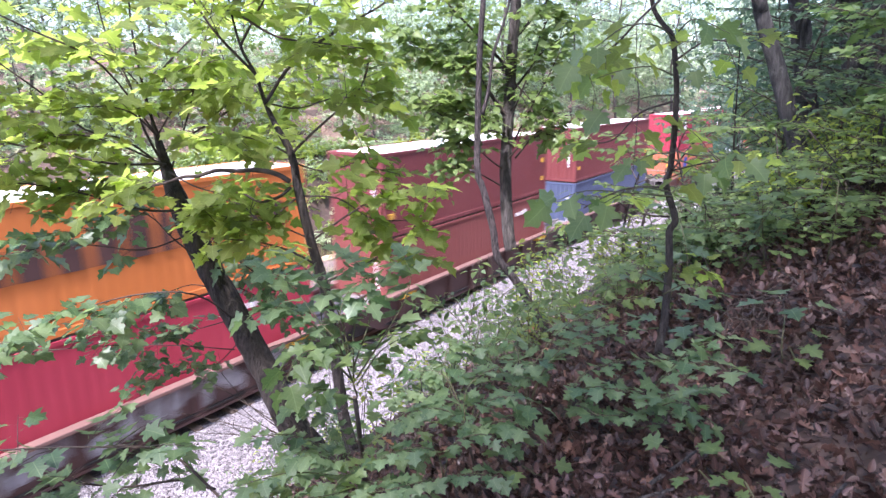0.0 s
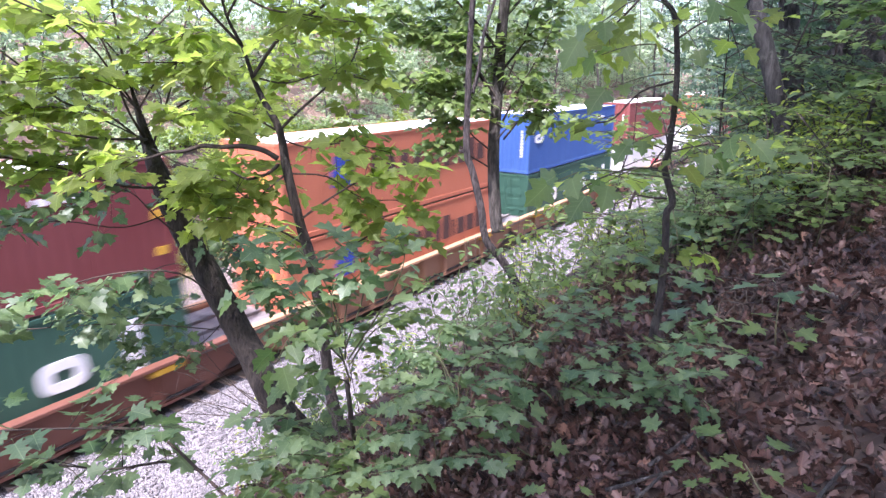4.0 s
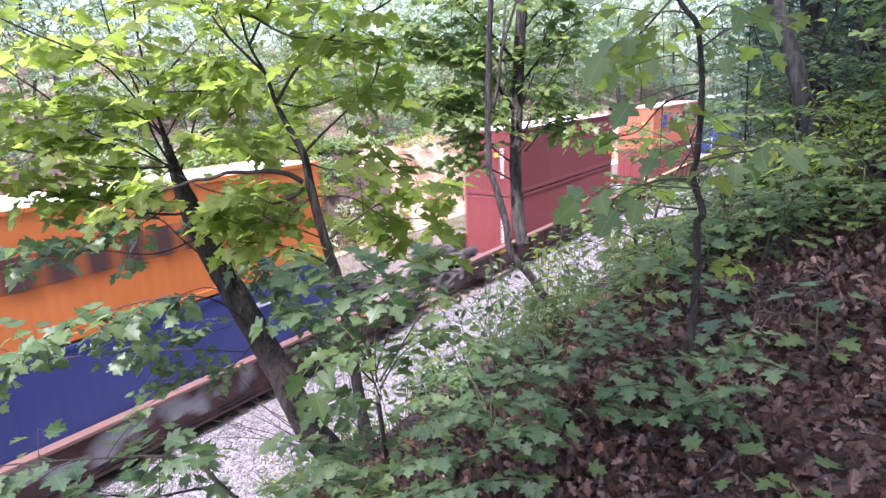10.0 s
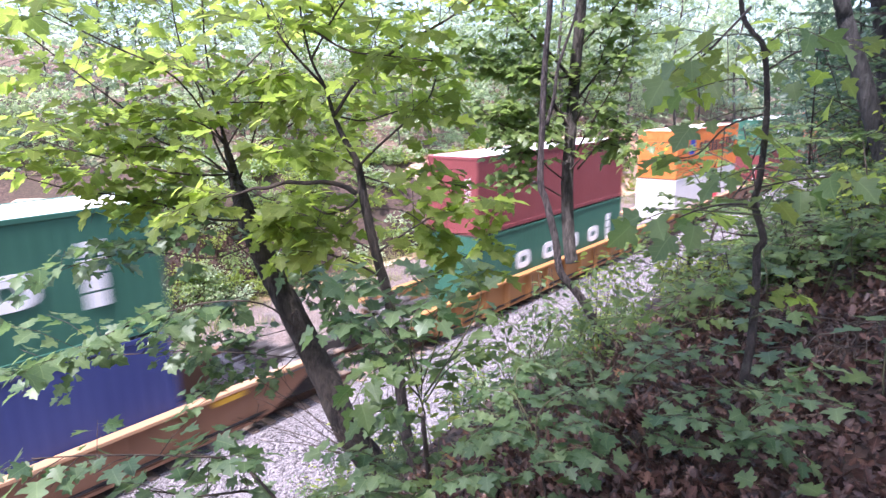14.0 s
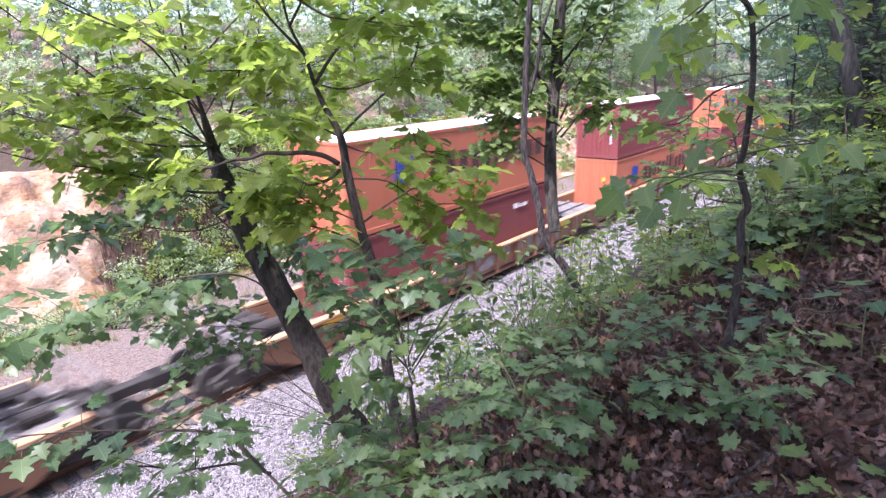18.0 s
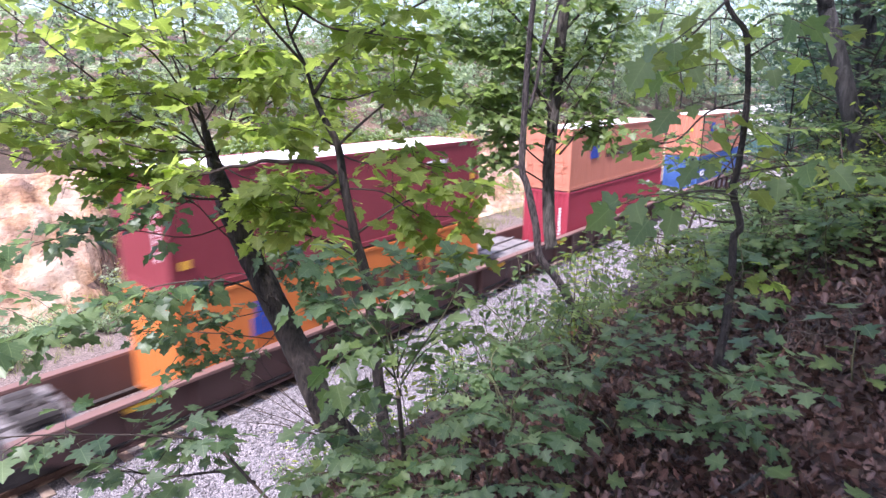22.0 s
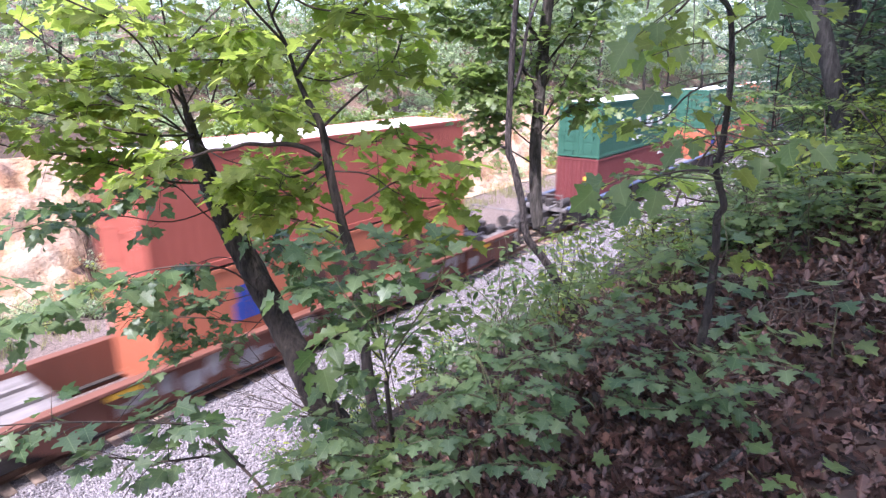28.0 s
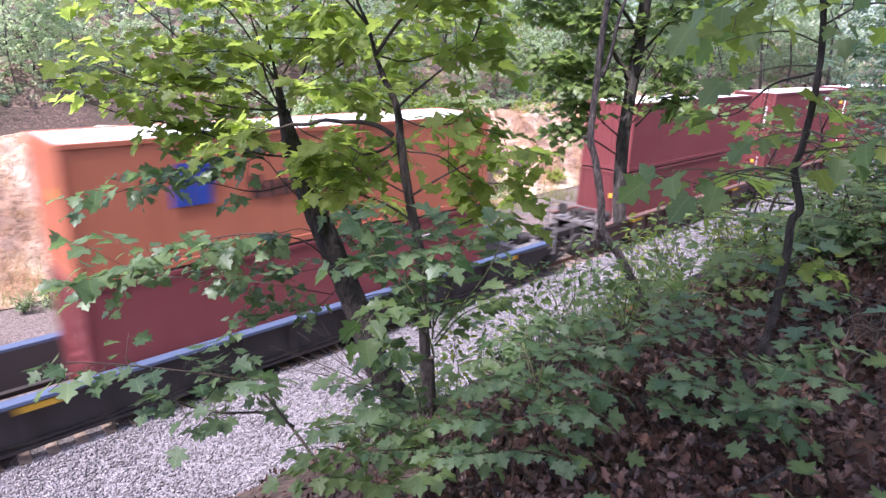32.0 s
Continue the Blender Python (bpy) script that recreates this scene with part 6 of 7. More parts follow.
# Thin small-leaved saplings in front of the ballast
rng = random.Random(520)
thing = tagged(new("privet_sapling"), "thin sapling with many small pale green leaves", "plant", "thin saplings on the bank")
leaves = Leaves("oval", "leaf_mid", 20)
rooted(thing, (4.26, -12.48, 5.96), 0.006)
leafy_shoot(thing, [(4.26, -12.48, 5.96), (4.28, -12.29, 6.20), (4.18, -12.15, 6.43), (4.04, -12.09, 6.33)], leaves, rng, 0.075, 9, 0.0042, 0.3, 0.1, 0.5)
leafy_shoot(thing, [(4.26, -12.48, 5.96), (4.31, -12.35, 6.21), (4.25, -12.30, 6.40), (4.16, -12.16, 6.54)], leaves, rng, 0.075, 9, 0.0042, 0.3, 0.1, 0.5)
leafy_shoot(thing, [(4.26, -12.48, 5.96), (4.34, -12.41, 6.21), (4.33, -12.43, 6.46), (4.35, -12.40, 6.71)], leaves, rng, 0.075, 9, 0.0042, 0.3, 0.1, 0.5)
leafy_shoot(thing, [(4.26, -12.48, 5.96), (4.37, -12.47, 6.22), (4.40, -12.51, 6.53), (4.39, -12.58, 6.57)], leaves, rng, 0.075, 9, 0.0042, 0.3, 0.1, 0.5)
leafy_shoot(thing, [(4.26, -12.48, 5.96), (4.41, -12.54, 6.22), (4.45, -12.62, 6.55), (4.42, -12.80, 6.41)], leaves, rng, 0.075, 9, 0.0042, 0.3, 0.1, 0.5)
leaves.finish(thing)
rng = random.Random(521)
thing = tagged(new("privet_sapling"), "thin sapling with many small pale green leaves", "plant", "thin saplings on the bank")
leaves = Leaves("oval", "leaf_cool", 20)
rooted(thing, (3.91, -12.31, 5.94), 0.006)
leafy_shoot(thing, [(3.91, -12.31, 5.94), (3.93, -12.13, 6.18), (3.86, -11.99, 6.50), (3.74, -11.91, 6.48)], leaves, rng, 0.075, 9, 0.0042, 0.3, 0.1, 0.5)
leafy_shoot(thing, [(3.91, -12.31, 5.94), (3.96, -12.19, 6.18), (3.93, -12.10, 6.51), (3.78, -12.02, 6.42)], leaves, rng, 0.075, 9, 0.0042, 0.3, 0.1, 0.5)
leafy_shoot(thing, [(3.91, -12.31, 5.94), (4.00, -12.24, 6.18), (3.98, -12.19, 6.49), (3.98, -12.28, 6.51)], leaves, rng, 0.075, 9, 0.0042, 0.3, 0.1, 0.5)
leafy_shoot(thing, [(3.91, -12.31, 5.94), (4.03, -12.30, 6.19), (4.02, -12.35, 6.38), (4.05, -12.41, 6.51)], leaves, rng, 0.075, 9, 0.0042, 0.3, 0.1, 0.5)
leafy_shoot(thing, [(3.91, -12.31, 5.94), (4.07, -12.37, 6.19), (4.10, -12.48, 6.39), (4.12, -12.67, 6.36)], leaves, rng, 0.075, 9, 0.0042, 0.3, 0.1, 0.5)
leaves.finish(thing)
rng = random.Random(522)
thing = tagged(new("privet_sapling"), "thin sapling with many small pale green leaves", "plant", "thin saplings on the bank")
leaves = Leaves("oval", "leaf_lit", 20)
rooted(thing, (4.86, -12.63, 6.10), 0.006)
leafy_shoot(thing, [(4.86, -12.63, 6.10), (4.88, -12.43, 6.36), (4.80, -12.29, 6.68), (4.66, -12.12, 6.67)], leaves, rng, 0.075, 9, 0.0042, 0.3, 0.1, 0.5)
leafy_shoot(thing, [(4.86, -12.63, 6.10), (4.91, -12.50, 6.37), (4.85, -12.36, 6.73), (4.76, -12.32, 6.68)], leaves, rng, 0.075, 9, 0.0042, 0.3, 0.1, 0.5)
leafy_shoot(thing, [(4.86, -12.63, 6.10), (4.94, -12.56, 6.37), (4.88, -12.50, 6.62), (4.88, -12.49, 6.85)], leaves, rng, 0.075, 9, 0.0042, 0.3, 0.1, 0.5)
leafy_shoot(thing, [(4.86, -12.63, 6.10), (4.96, -12.63, 6.38), (4.97, -12.71, 6.68), (4.95, -12.71, 6.77)], leaves, rng, 0.075, 9, 0.0042, 0.3, 0.1, 0.5)
leafy_shoot(thing, [(4.86, -12.63, 6.10), (5.00, -12.71, 6.39), (5.05, -12.85, 6.77), (5.06, -13.03, 6.79)], leaves, rng, 0.075, 9, 0.0042, 0.3, 0.1, 0.5)
leaves.finish(thing)
rng = random.Random(523)
thing = tagged(new("privet_sapling"), "thin sapling with many small pale green leaves", "plant", "thin saplings on the bank")
leaves = Leaves("oval", "leaf_mid", 20)
rooted(thing, (3.57, -12.17, 5.94), 0.006)
leafy_shoot(thing, [(3.57, -12.17, 5.94), (3.57, -11.99, 6.17), (3.47, -11.89, 6.37), (3.28, -11.75, 6.34)], leaves, rng, 0.075, 9, 0.0042, 0.3, 0.1, 0.5)
leafy_shoot(thing, [(3.57, -12.17, 5.94), (3.61, -12.04, 6.17), (3.55, -11.97, 6.41), (3.48, -11.86, 6.57)], leaves, rng, 0.075, 9, 0.0042, 0.3, 0.1, 0.5)
leafy_shoot(thing, [(3.57, -12.17, 5.94), (3.65, -12.09, 6.17), (3.59, -12.07, 6.36), (3.58, -12.05, 6.51)], leaves, rng, 0.075, 9, 0.0042, 0.3, 0.1, 0.5)
leafy_shoot(thing, [(3.57, -12.17, 5.94), (3.68, -12.15, 6.17), (3.71, -12.25, 6.36), (3.72, -12.23, 6.55)], leaves, rng, 0.075, 9, 0.0042, 0.3, 0.1, 0.5)
leafy_shoot(thing, [(3.57, -12.17, 5.94), (3.73, -12.21, 6.18), (3.78, -12.35, 6.39), (3.77, -12.44, 6.38)], leaves, rng, 0.075, 9, 0.0042, 0.3, 0.1, 0.5)
leaves.finish(thing)
rng = random.Random(524)
thing = tagged(new("privet_sapling"), "thin sapling with many small pale green leaves", "plant", "thin saplings on the bank")
leaves = Leaves("oval", "leaf_cool", 20)
rooted(thing, (5.28, -12.21, 5.86), 0.006)
leafy_shoot(thing, [(5.28, -12.21, 5.86), (5.30, -11.99, 6.16), (5.19, -11.84, 6.40), (4.98, -11.63, 6.30)], leaves, rng, 0.075, 9, 0.0042, 0.3, 0.1, 0.5)
leafy_shoot(thing, [(5.28, -12.21, 5.86), (5.34, -12.07, 6.17), (5.26, -11.92, 6.51), (5.18, -11.92, 6.43)], leaves, rng, 0.075, 9, 0.0042, 0.3, 0.1, 0.5)
leafy_shoot(thing, [(5.28, -12.21, 5.86), (5.37, -12.13, 6.17), (5.32, -12.10, 6.40), (5.34, -12.08, 6.71)], leaves, rng, 0.075, 9, 0.0042, 0.3, 0.1, 0.5)
leafy_shoot(thing, [(5.28, -12.21, 5.86), (5.40, -12.21, 6.18), (5.43, -12.24, 6.57), (5.41, -12.25, 6.69)], leaves, rng, 0.075, 9, 0.0042, 0.3, 0.1, 0.5)
leafy_shoot(thing, [(5.28, -12.21, 5.86), (5.44, -12.30, 6.19), (5.48, -12.48, 6.41), (5.50, -12.54, 6.61)], leaves, rng, 0.075, 9, 0.0042, 0.3, 0.1, 0.5)
leaves.finish(thing)
rng = random.Random(525)
thing = tagged(new("privet_sapling"), "thin sapling with many small pale green leaves", "plant", "thin saplings on the bank")
leaves = Leaves("oval", "leaf_lit", 20)
rooted(thing, (5.78, -12.62, 6.16), 0.006)
leafy_shoot(thing, [(5.78, -12.62, 6.16), (5.80, -12.40, 6.47), (5.71, -12.25, 6.77), (5.57, -12.05, 6.78)], leaves, rng, 0.075, 9, 0.0042, 0.3, 0.1, 0.5)
leafy_shoot(thing, [(5.78, -12.62, 6.16), (5.83, -12.48, 6.47), (5.75, -12.39, 6.71), (5.69, -12.29, 6.86)], leaves, rng, 0.075, 9, 0.0042, 0.3, 0.1, 0.5)
leafy_shoot(thing, [(5.78, -12.62, 6.16), (5.85, -12.55, 6.48), (5.78, -12.49, 6.70), (5.76, -12.43, 6.96)], leaves, rng, 0.075, 9, 0.0042, 0.3, 0.1, 0.5)
leafy_shoot(thing, [(5.78, -12.62, 6.16), (5.88, -12.63, 6.48), (5.89, -12.70, 6.88), (5.84, -12.79, 6.79)], leaves, rng, 0.075, 9, 0.0042, 0.3, 0.1, 0.5)
leafy_shoot(thing, [(5.78, -12.62, 6.16), (5.91, -12.72, 6.49), (5.92, -12.88, 6.76), (5.90, -12.96, 6.81)], leaves, rng, 0.075, 9, 0.0042, 0.3, 0.1, 0.5)
leaves.finish(thing)

# Leafy spray hanging into the lower corner
rng = random.Random(31)
thing = tagged(new("maple_spray"), "low maple branch with star-shaped green leaves", "branch")
leaves = Leaves("star", "leaf_cool", 120)
rooted(thing, [(1.55, -12.41, 5.97), (1.48, -12.17, 6.19), (1.38, -11.97, 6.39), (1.18, -11.82, 6.47), (0.87, -11.65, 6.56), (0.64, -11.56, 6.62)][0], 0.010)
limb(thing, [(1.55, -12.41, 5.97), (1.48, -12.17, 6.19), (1.38, -11.97, 6.39), (1.18, -11.82, 6.47), (0.87, -11.65, 6.56), (0.64, -11.56, 6.62)], 0.009, 0.003, leaves, rng, "twig", 12, 0.28, 0.11, 4, 0.35)
limb(thing, [(1.53, -12.10, 6.14), (1.44, -11.99, 6.21), (1.22, -11.85, 6.24), (1.04, -11.73, 6.32)], 0.009, 0.003, leaves, rng, "twig", 12, 0.28, 0.11, 4, 0.35)
leaves.finish(thing)

# Larger trunks up the slope
BIG = []
BIG.append(([(7.90, -13.96, 7.16), (7.93, -13.76, 7.74), (7.91, -13.54, 8.38), (7.85, -13.36, 8.89), (7.74, -13.18, 9.49)], 0.095, "bark_shade"))
BIG.append(([(12.44, -14.65, 7.17), (12.47, -14.55, 8.01), (12.46, -14.49, 8.65), (12.41, -14.39, 9.35), (12.26, -14.24, 10.34)], 0.25, "bark_shade"))
BIG.append(([(12.94, -14.24, 7.20), (12.96, -14.08, 8.28), (12.88, -13.85, 9.40), (12.75, -13.67, 10.29)], 0.20, "bark_shade"))
BIG.append(([(10.91, -13.71, 7.29), (10.92, -13.54, 8.23), (10.85, -13.36, 9.21), (10.72, -13.21, 9.97)], 0.15, "bark_shade"))
BIG.append(([(13.93, -15.49, 7.55), (13.95, -15.21, 8.53), (13.90, -14.93, 9.49), (13.79, -14.68, 10.32)], 0.22, "bark_shade"))


def crown(name, seed, spread, tall, clumps, per, size, mat, hollow=0.45):
    """A crown of many leaf clumps with gaps, centred on its own base."""
    gen = np.random.default_rng(seed)
    places = []
    for _ in range(clumps):
        u = gen.normal(0, 1, 3)
        u /= np.linalg.norm(u)
        r = hollow + (1 - hollow) * gen.random() ** 0.6
        w = spread * (0.75 + 0.45 * gen.random())
        c = np.array([u[0] * w * r, u[1] * w * r, tall * 0.5 + u[2] * tall * 0.52 * r])
        c[:2] *= 1.15 - 0.55 * max(0.0, c[2] / tall - 0.35)
        flat = gen.normal(0, 1, (per, 3)) * np.array([0.55, 0.55, 0.24]) * (0.6 + 0.8 * gen.random())
        places.append(c + flat)
    places = np.concatenate(places)
    n = len(places)
    f = np.asarray(SPRIG[1])[None] + (np.arange(n) * len(SPRIG[0]))[:, None, None]
    t = np.einsum("nij,kj->nki", random_turns(n, 0.55, gen), np.asarray(SPRIG[0])) * gen.uniform(0.6, 1.2, n)[:, None, None] * size + places[:, None, :]
    return raw_mesh(name, t.reshape(-1, 3), f.reshape(-1, 3), M[mat], uv=np.full((n * len(SPRIG[0]), 2), 0.2))


def far_trunk(seed, tall, r):
    rng = random.Random(seed)

    def build(bm):
        x, y, pts = 0.0, 0.0, []
        for k in range(7):
            pts.append((x, y, -0.5 + (tall + 0.5) * k / 6))
            x, y = x + rng.gauss(0, 0.18), y + rng.gauss(0, 0.18)
        tube(bm, pts, (r, r * 0.35), 7)
        for k in range(9):
            h = tall * rng.uniform(0.35, 0.95)
            a = rng.uniform(0, 6.28)
            out = Vector((math.cos(a), math.sin(a), 0.35)) * rng.uniform(1.0, 2.4)
            p, _ = along([Vector(q) for q in pts], h / tall * 0.95)
            tube(bm, [p, p + out * 0.5 + Vector((0, 0, 0.1)), p + out], (r * 0.28, 0.015), 5)

    return build


def far_tree(seed, spread, tall, lift, clumps, per, size, mat, r, trunk_mat, words):
    thing = tagged(new("forest_tree"), words, "tree", "trees of the wood")
    part("trunk", mesh_of("trunk", far_trunk(seed, lift + tall * 0.8, r), M[trunk_mat]), M[trunk_mat], thing)
    part("crown", crown("crown", seed, spread, tall, clumps, per, size, mat), M[mat], thing).location = (0, 0, lift)
    return thing


# Trees beyond the track: their leaf colours have the haze mixed in.
KINDS = [
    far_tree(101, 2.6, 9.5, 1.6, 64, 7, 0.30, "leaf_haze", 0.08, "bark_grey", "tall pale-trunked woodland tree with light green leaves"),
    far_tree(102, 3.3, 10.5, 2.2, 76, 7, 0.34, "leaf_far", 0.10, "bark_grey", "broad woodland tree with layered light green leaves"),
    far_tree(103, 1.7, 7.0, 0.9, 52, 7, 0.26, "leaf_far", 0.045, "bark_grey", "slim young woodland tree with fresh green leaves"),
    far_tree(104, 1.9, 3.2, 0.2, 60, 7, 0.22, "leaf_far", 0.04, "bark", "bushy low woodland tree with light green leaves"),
    far_tree(108, 2.2, 6.5, 0.8, 56, 7, 0.26, "leaf_mid", 0.06, "bark_grey", "leafy woodland tree with mid-green leaves"),
]
BROWN = far_tree(109, 1.3, 2.6, 0.2, 40, 7, 0.2, "dry_pale", 0.05, "bark_grey", "dead brown-leaved bush on the far bank")
# Tall trees whose leaf colour is toned down for the slope's shade.
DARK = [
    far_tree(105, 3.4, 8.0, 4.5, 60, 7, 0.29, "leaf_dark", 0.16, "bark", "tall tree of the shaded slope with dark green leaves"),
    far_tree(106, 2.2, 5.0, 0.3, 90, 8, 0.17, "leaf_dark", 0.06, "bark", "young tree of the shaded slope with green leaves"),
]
rng = random.Random(77)
spots = []
for y0, y1, step, x0, x1 in ((15.6, 19.0, 3.6, -8, 125), (19.5, 25, 3.5, -8, 130), (27, 36, 4.8, -4, 150), (38, 52, 8, 0, 180)):
    x = x0
    while x < x1:
        spots.append((x + rng.uniform(-1, 1), rng.uniform(y0, y1)))
        x += step
for x, y in spots:
    base = rng.choice(KINDS[:3] + KINDS[4:] if y > 26 else (KINDS if y > 20 else KINDS[2:]))
    k = rng.uniform(0.8, 1.25)
    ob = copy_thing(base, pose(x, y, lie(x, y) - 0.1, rng.uniform(-3, 3), rng.uniform(-3, 3), rng.uniform(0, 360)))
    ob.scale = (k, k, k * rng.uniform(0.9, 1.2))
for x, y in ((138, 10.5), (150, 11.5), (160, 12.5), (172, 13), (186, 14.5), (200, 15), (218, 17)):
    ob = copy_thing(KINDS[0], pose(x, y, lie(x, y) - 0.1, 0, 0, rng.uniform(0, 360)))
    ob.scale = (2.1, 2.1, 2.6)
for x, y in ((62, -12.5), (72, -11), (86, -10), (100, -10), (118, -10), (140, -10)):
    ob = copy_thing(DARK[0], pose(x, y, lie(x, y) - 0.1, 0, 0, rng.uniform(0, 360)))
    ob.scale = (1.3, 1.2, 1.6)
for x, y in ((56, 17), (61, 23), (66, 14.5), (70, 20), (75, 28), (79, 14), (84, 22), (89, 33), (93, 16), (98, 25), (104, 14), (109, 20), (115, 30), (100, 38)):
    ob = copy_thing(KINDS[rng.choice((0, 1))], pose(x, y, lie(x, y) - 0.1, 0, 0, rng.uniform(0, 360)))
    ob.scale = (1.8, 1.8, 2.1 + 0.3 * rng.random())
for k in range(34):
    x = 88 + 5 * k + rng.uniform(-2, 2)
    y = rng.uniform(13, 24) if k % 2 else rng.uniform(-24, -13)
    ob = copy_thing(KINDS[k % 3] if y > 0 else DARK[0], pose(x, y, lie(x, y) - 0.1, 0, 0, rng.uniform(0, 360)))
    ob.scale = (1.7, 1.7, 1.8 + 0.4 * rng.random())
# The first ten stand out of view, added so their crowns shade the slope.
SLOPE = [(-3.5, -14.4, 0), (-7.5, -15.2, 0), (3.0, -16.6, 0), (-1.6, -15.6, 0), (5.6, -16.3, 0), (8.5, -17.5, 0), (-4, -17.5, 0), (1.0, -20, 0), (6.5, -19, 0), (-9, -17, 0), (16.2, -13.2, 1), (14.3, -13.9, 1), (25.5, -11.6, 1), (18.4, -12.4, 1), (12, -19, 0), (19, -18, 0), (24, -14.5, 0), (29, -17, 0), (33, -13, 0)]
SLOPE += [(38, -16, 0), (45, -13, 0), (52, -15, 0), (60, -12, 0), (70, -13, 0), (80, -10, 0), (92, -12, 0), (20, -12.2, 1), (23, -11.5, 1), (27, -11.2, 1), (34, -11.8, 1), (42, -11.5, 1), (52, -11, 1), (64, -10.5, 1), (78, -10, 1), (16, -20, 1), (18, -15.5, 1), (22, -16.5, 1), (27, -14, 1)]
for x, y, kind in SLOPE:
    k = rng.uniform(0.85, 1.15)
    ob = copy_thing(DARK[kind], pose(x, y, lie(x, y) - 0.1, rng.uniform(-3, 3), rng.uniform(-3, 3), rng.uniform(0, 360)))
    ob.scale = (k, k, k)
BROWN.matrix_basis = pose(54.5, 11.2, lie(54.5, 11.2) - 0.1) @ Matrix.Scale(2.0, 4)
for k, ob in enumerate(KINDS + DARK):
    ob.matrix_basis = pose(8 + k * 9, 24 + k, lie(8 + k * 9, 24 + k) - 0.1)
for line, r, mat in BIG:
    thing = tagged(new("forest_tree"), "stout rough-barked trunk standing on the shaded slope", "tree", "trees of the wood")
    bm = bmesh.new()
    foot = Vector(line[0])
    foot.z = min(foot.z, lie(foot.x, foot.y)) - 0.3
    top = Vector(line[-1])
    tube(bm, curve([foot] + line + [top + (top - Vector(line[0])) * 2.0], 4), (r * 1.15, r * 0.7), 14, 0.08, rng)
    part("trunk", bm, M[mat], thing)
    for k in range(3):
        bm = bmesh.new()
        a = rng.uniform(0, 6.28)
        out = Vector((math.cos(a), math.sin(a), 0.5)) * rng.uniform(1.2, 2.2)
        tube(bm, [top + Vector((0, 0, 0.5 * k)), top + out * 0.5 + Vector((0, 0, 0.6 * k)), top + out + Vector((0, 0, 1.0 + 0.6 * k))], (r * 0.4, r * 0.12), 8, 0.1, rng)
        part("limb", bm, M[mat], thing)
    crown_part = part("crown", DARK[0].children[1].data, None, thing)
    crown_part.location = top + Vector((0, 0, 0.5 if r > 0.18 else 1.5))
    crown_part.scale = (0.8, 0.8, 0.7)


def understory_maple(seed, tall, limbs, mat):
    """A young maple of the shade: thin stem, level limbs and flat leaves in layers."""
    rng = random.Random(seed)
    thing = tagged(new("understory_maple"), "young shade-grown maple with level layers of green leaves", "tree", "young maples of the slope")
    bm = bmesh.new()
    stem = [Vector((0, 0, -0.2)), Vector((rng.gauss(0, 0.1), rng.gauss(0, 0.1), tall * 0.4)), Vector((rng.gauss(0, 0.2), rng.gauss(0, 0.2), tall))]
    stem = curve(stem, 5)
    tube(bm, stem, (0.022, 0.006), 7, 0.1, rng)
    part("trunk", bm, M["bark"], thing)
    leaves = Leaves("small_lobed", mat, 0)
    shoots = bmesh.new()
    for k in range(limbs):
        p, _ = along(stem, 0.25 + 0.74 * k / limbs)
        a = k * 2.4 + rng.uniform(-0.5, 0.5)
        out = Vector((math.cos(a), math.sin(a), rng.uniform(0.05, 0.35)))
        reach = rng.uniform(0.6, 1.3) * (1.15 - 0.5 * k / limbs)
        line = curve([p, p + out * reach * 0.5 + Vector((0, 0, 0.06)), p + out * reach], 4)
        bm = bmesh.new()
        tube(bm, line, (0.009, 0.003), 5)
        for j in range(9):
            q, way = along(line, 0.2 + 0.79 * j / 9)
            side = way.cross(Vector((0, 0, 1))).normalized() * (1 if j % 2 else -1)
            long = rng.uniform(0.12, 0.34)
            tip = q + side * long + way * long * 0.5
            tube(shoots, [q, q.lerp(tip, 0.5) + Vector((0, 0, 0.01)), tip], (0.003, 0.002), 3)
            for f in (0.35, 0.65, 0.9, 1.0):
                w = (side * rng.uniform(-0.3, 1.0) + way * rng.uniform(0.2, 1.0)).normalized()
                leaves.add(q.lerp(tip, f), w + Vector((0, 0, rng.uniform(-0.5, 0.05))), rng.uniform(0.06, 0.105), rng, 0.3)
        part("limb", bm, M["twig"], thing)
    part("twig", shoots, M["twig"], thing)["kind"] = "stuff"
    leaves.finish(thing)
    return thing


# Leaf tones differ by the light wanted; the tallest has shade coloured in.
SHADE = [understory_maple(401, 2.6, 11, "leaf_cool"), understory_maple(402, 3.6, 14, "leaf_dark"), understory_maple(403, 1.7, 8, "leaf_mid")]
PLACES = [(6.3, -14.7, 2), (7.0, -15.0, 0), (6.8, -13.0, 2), (9.4, -14.2, 1), (10.2, -13.8, 1), (7.4, -15.6, 2), (8.3, -14.7, 0), (9.2, -15.8, 1), (8.9, -13.6, 0), (10.4, -14.4, 1), (10.0, -12.9, 0), (11.6, -13.2, 1), (11.8, -15.2, 1), (12.9, -12.4, 0), (13.4, -14.0, 1), (14.6, -12.6, 1),
          (15.4, -13.8, 1), (16.4, -11.9, 0), (17.6, -13.0, 1), (7.6, -12.4, 2), (8.6, -11.8, 2), (9.7, -11.4, 2), (13.0, -16.4, 1), (11.0, -17.0, 1), (6.6, -14.9, 2), (6.4, -16.4, 0), (19.0, -12.0, 1), (8.2, -17.2, 1)]
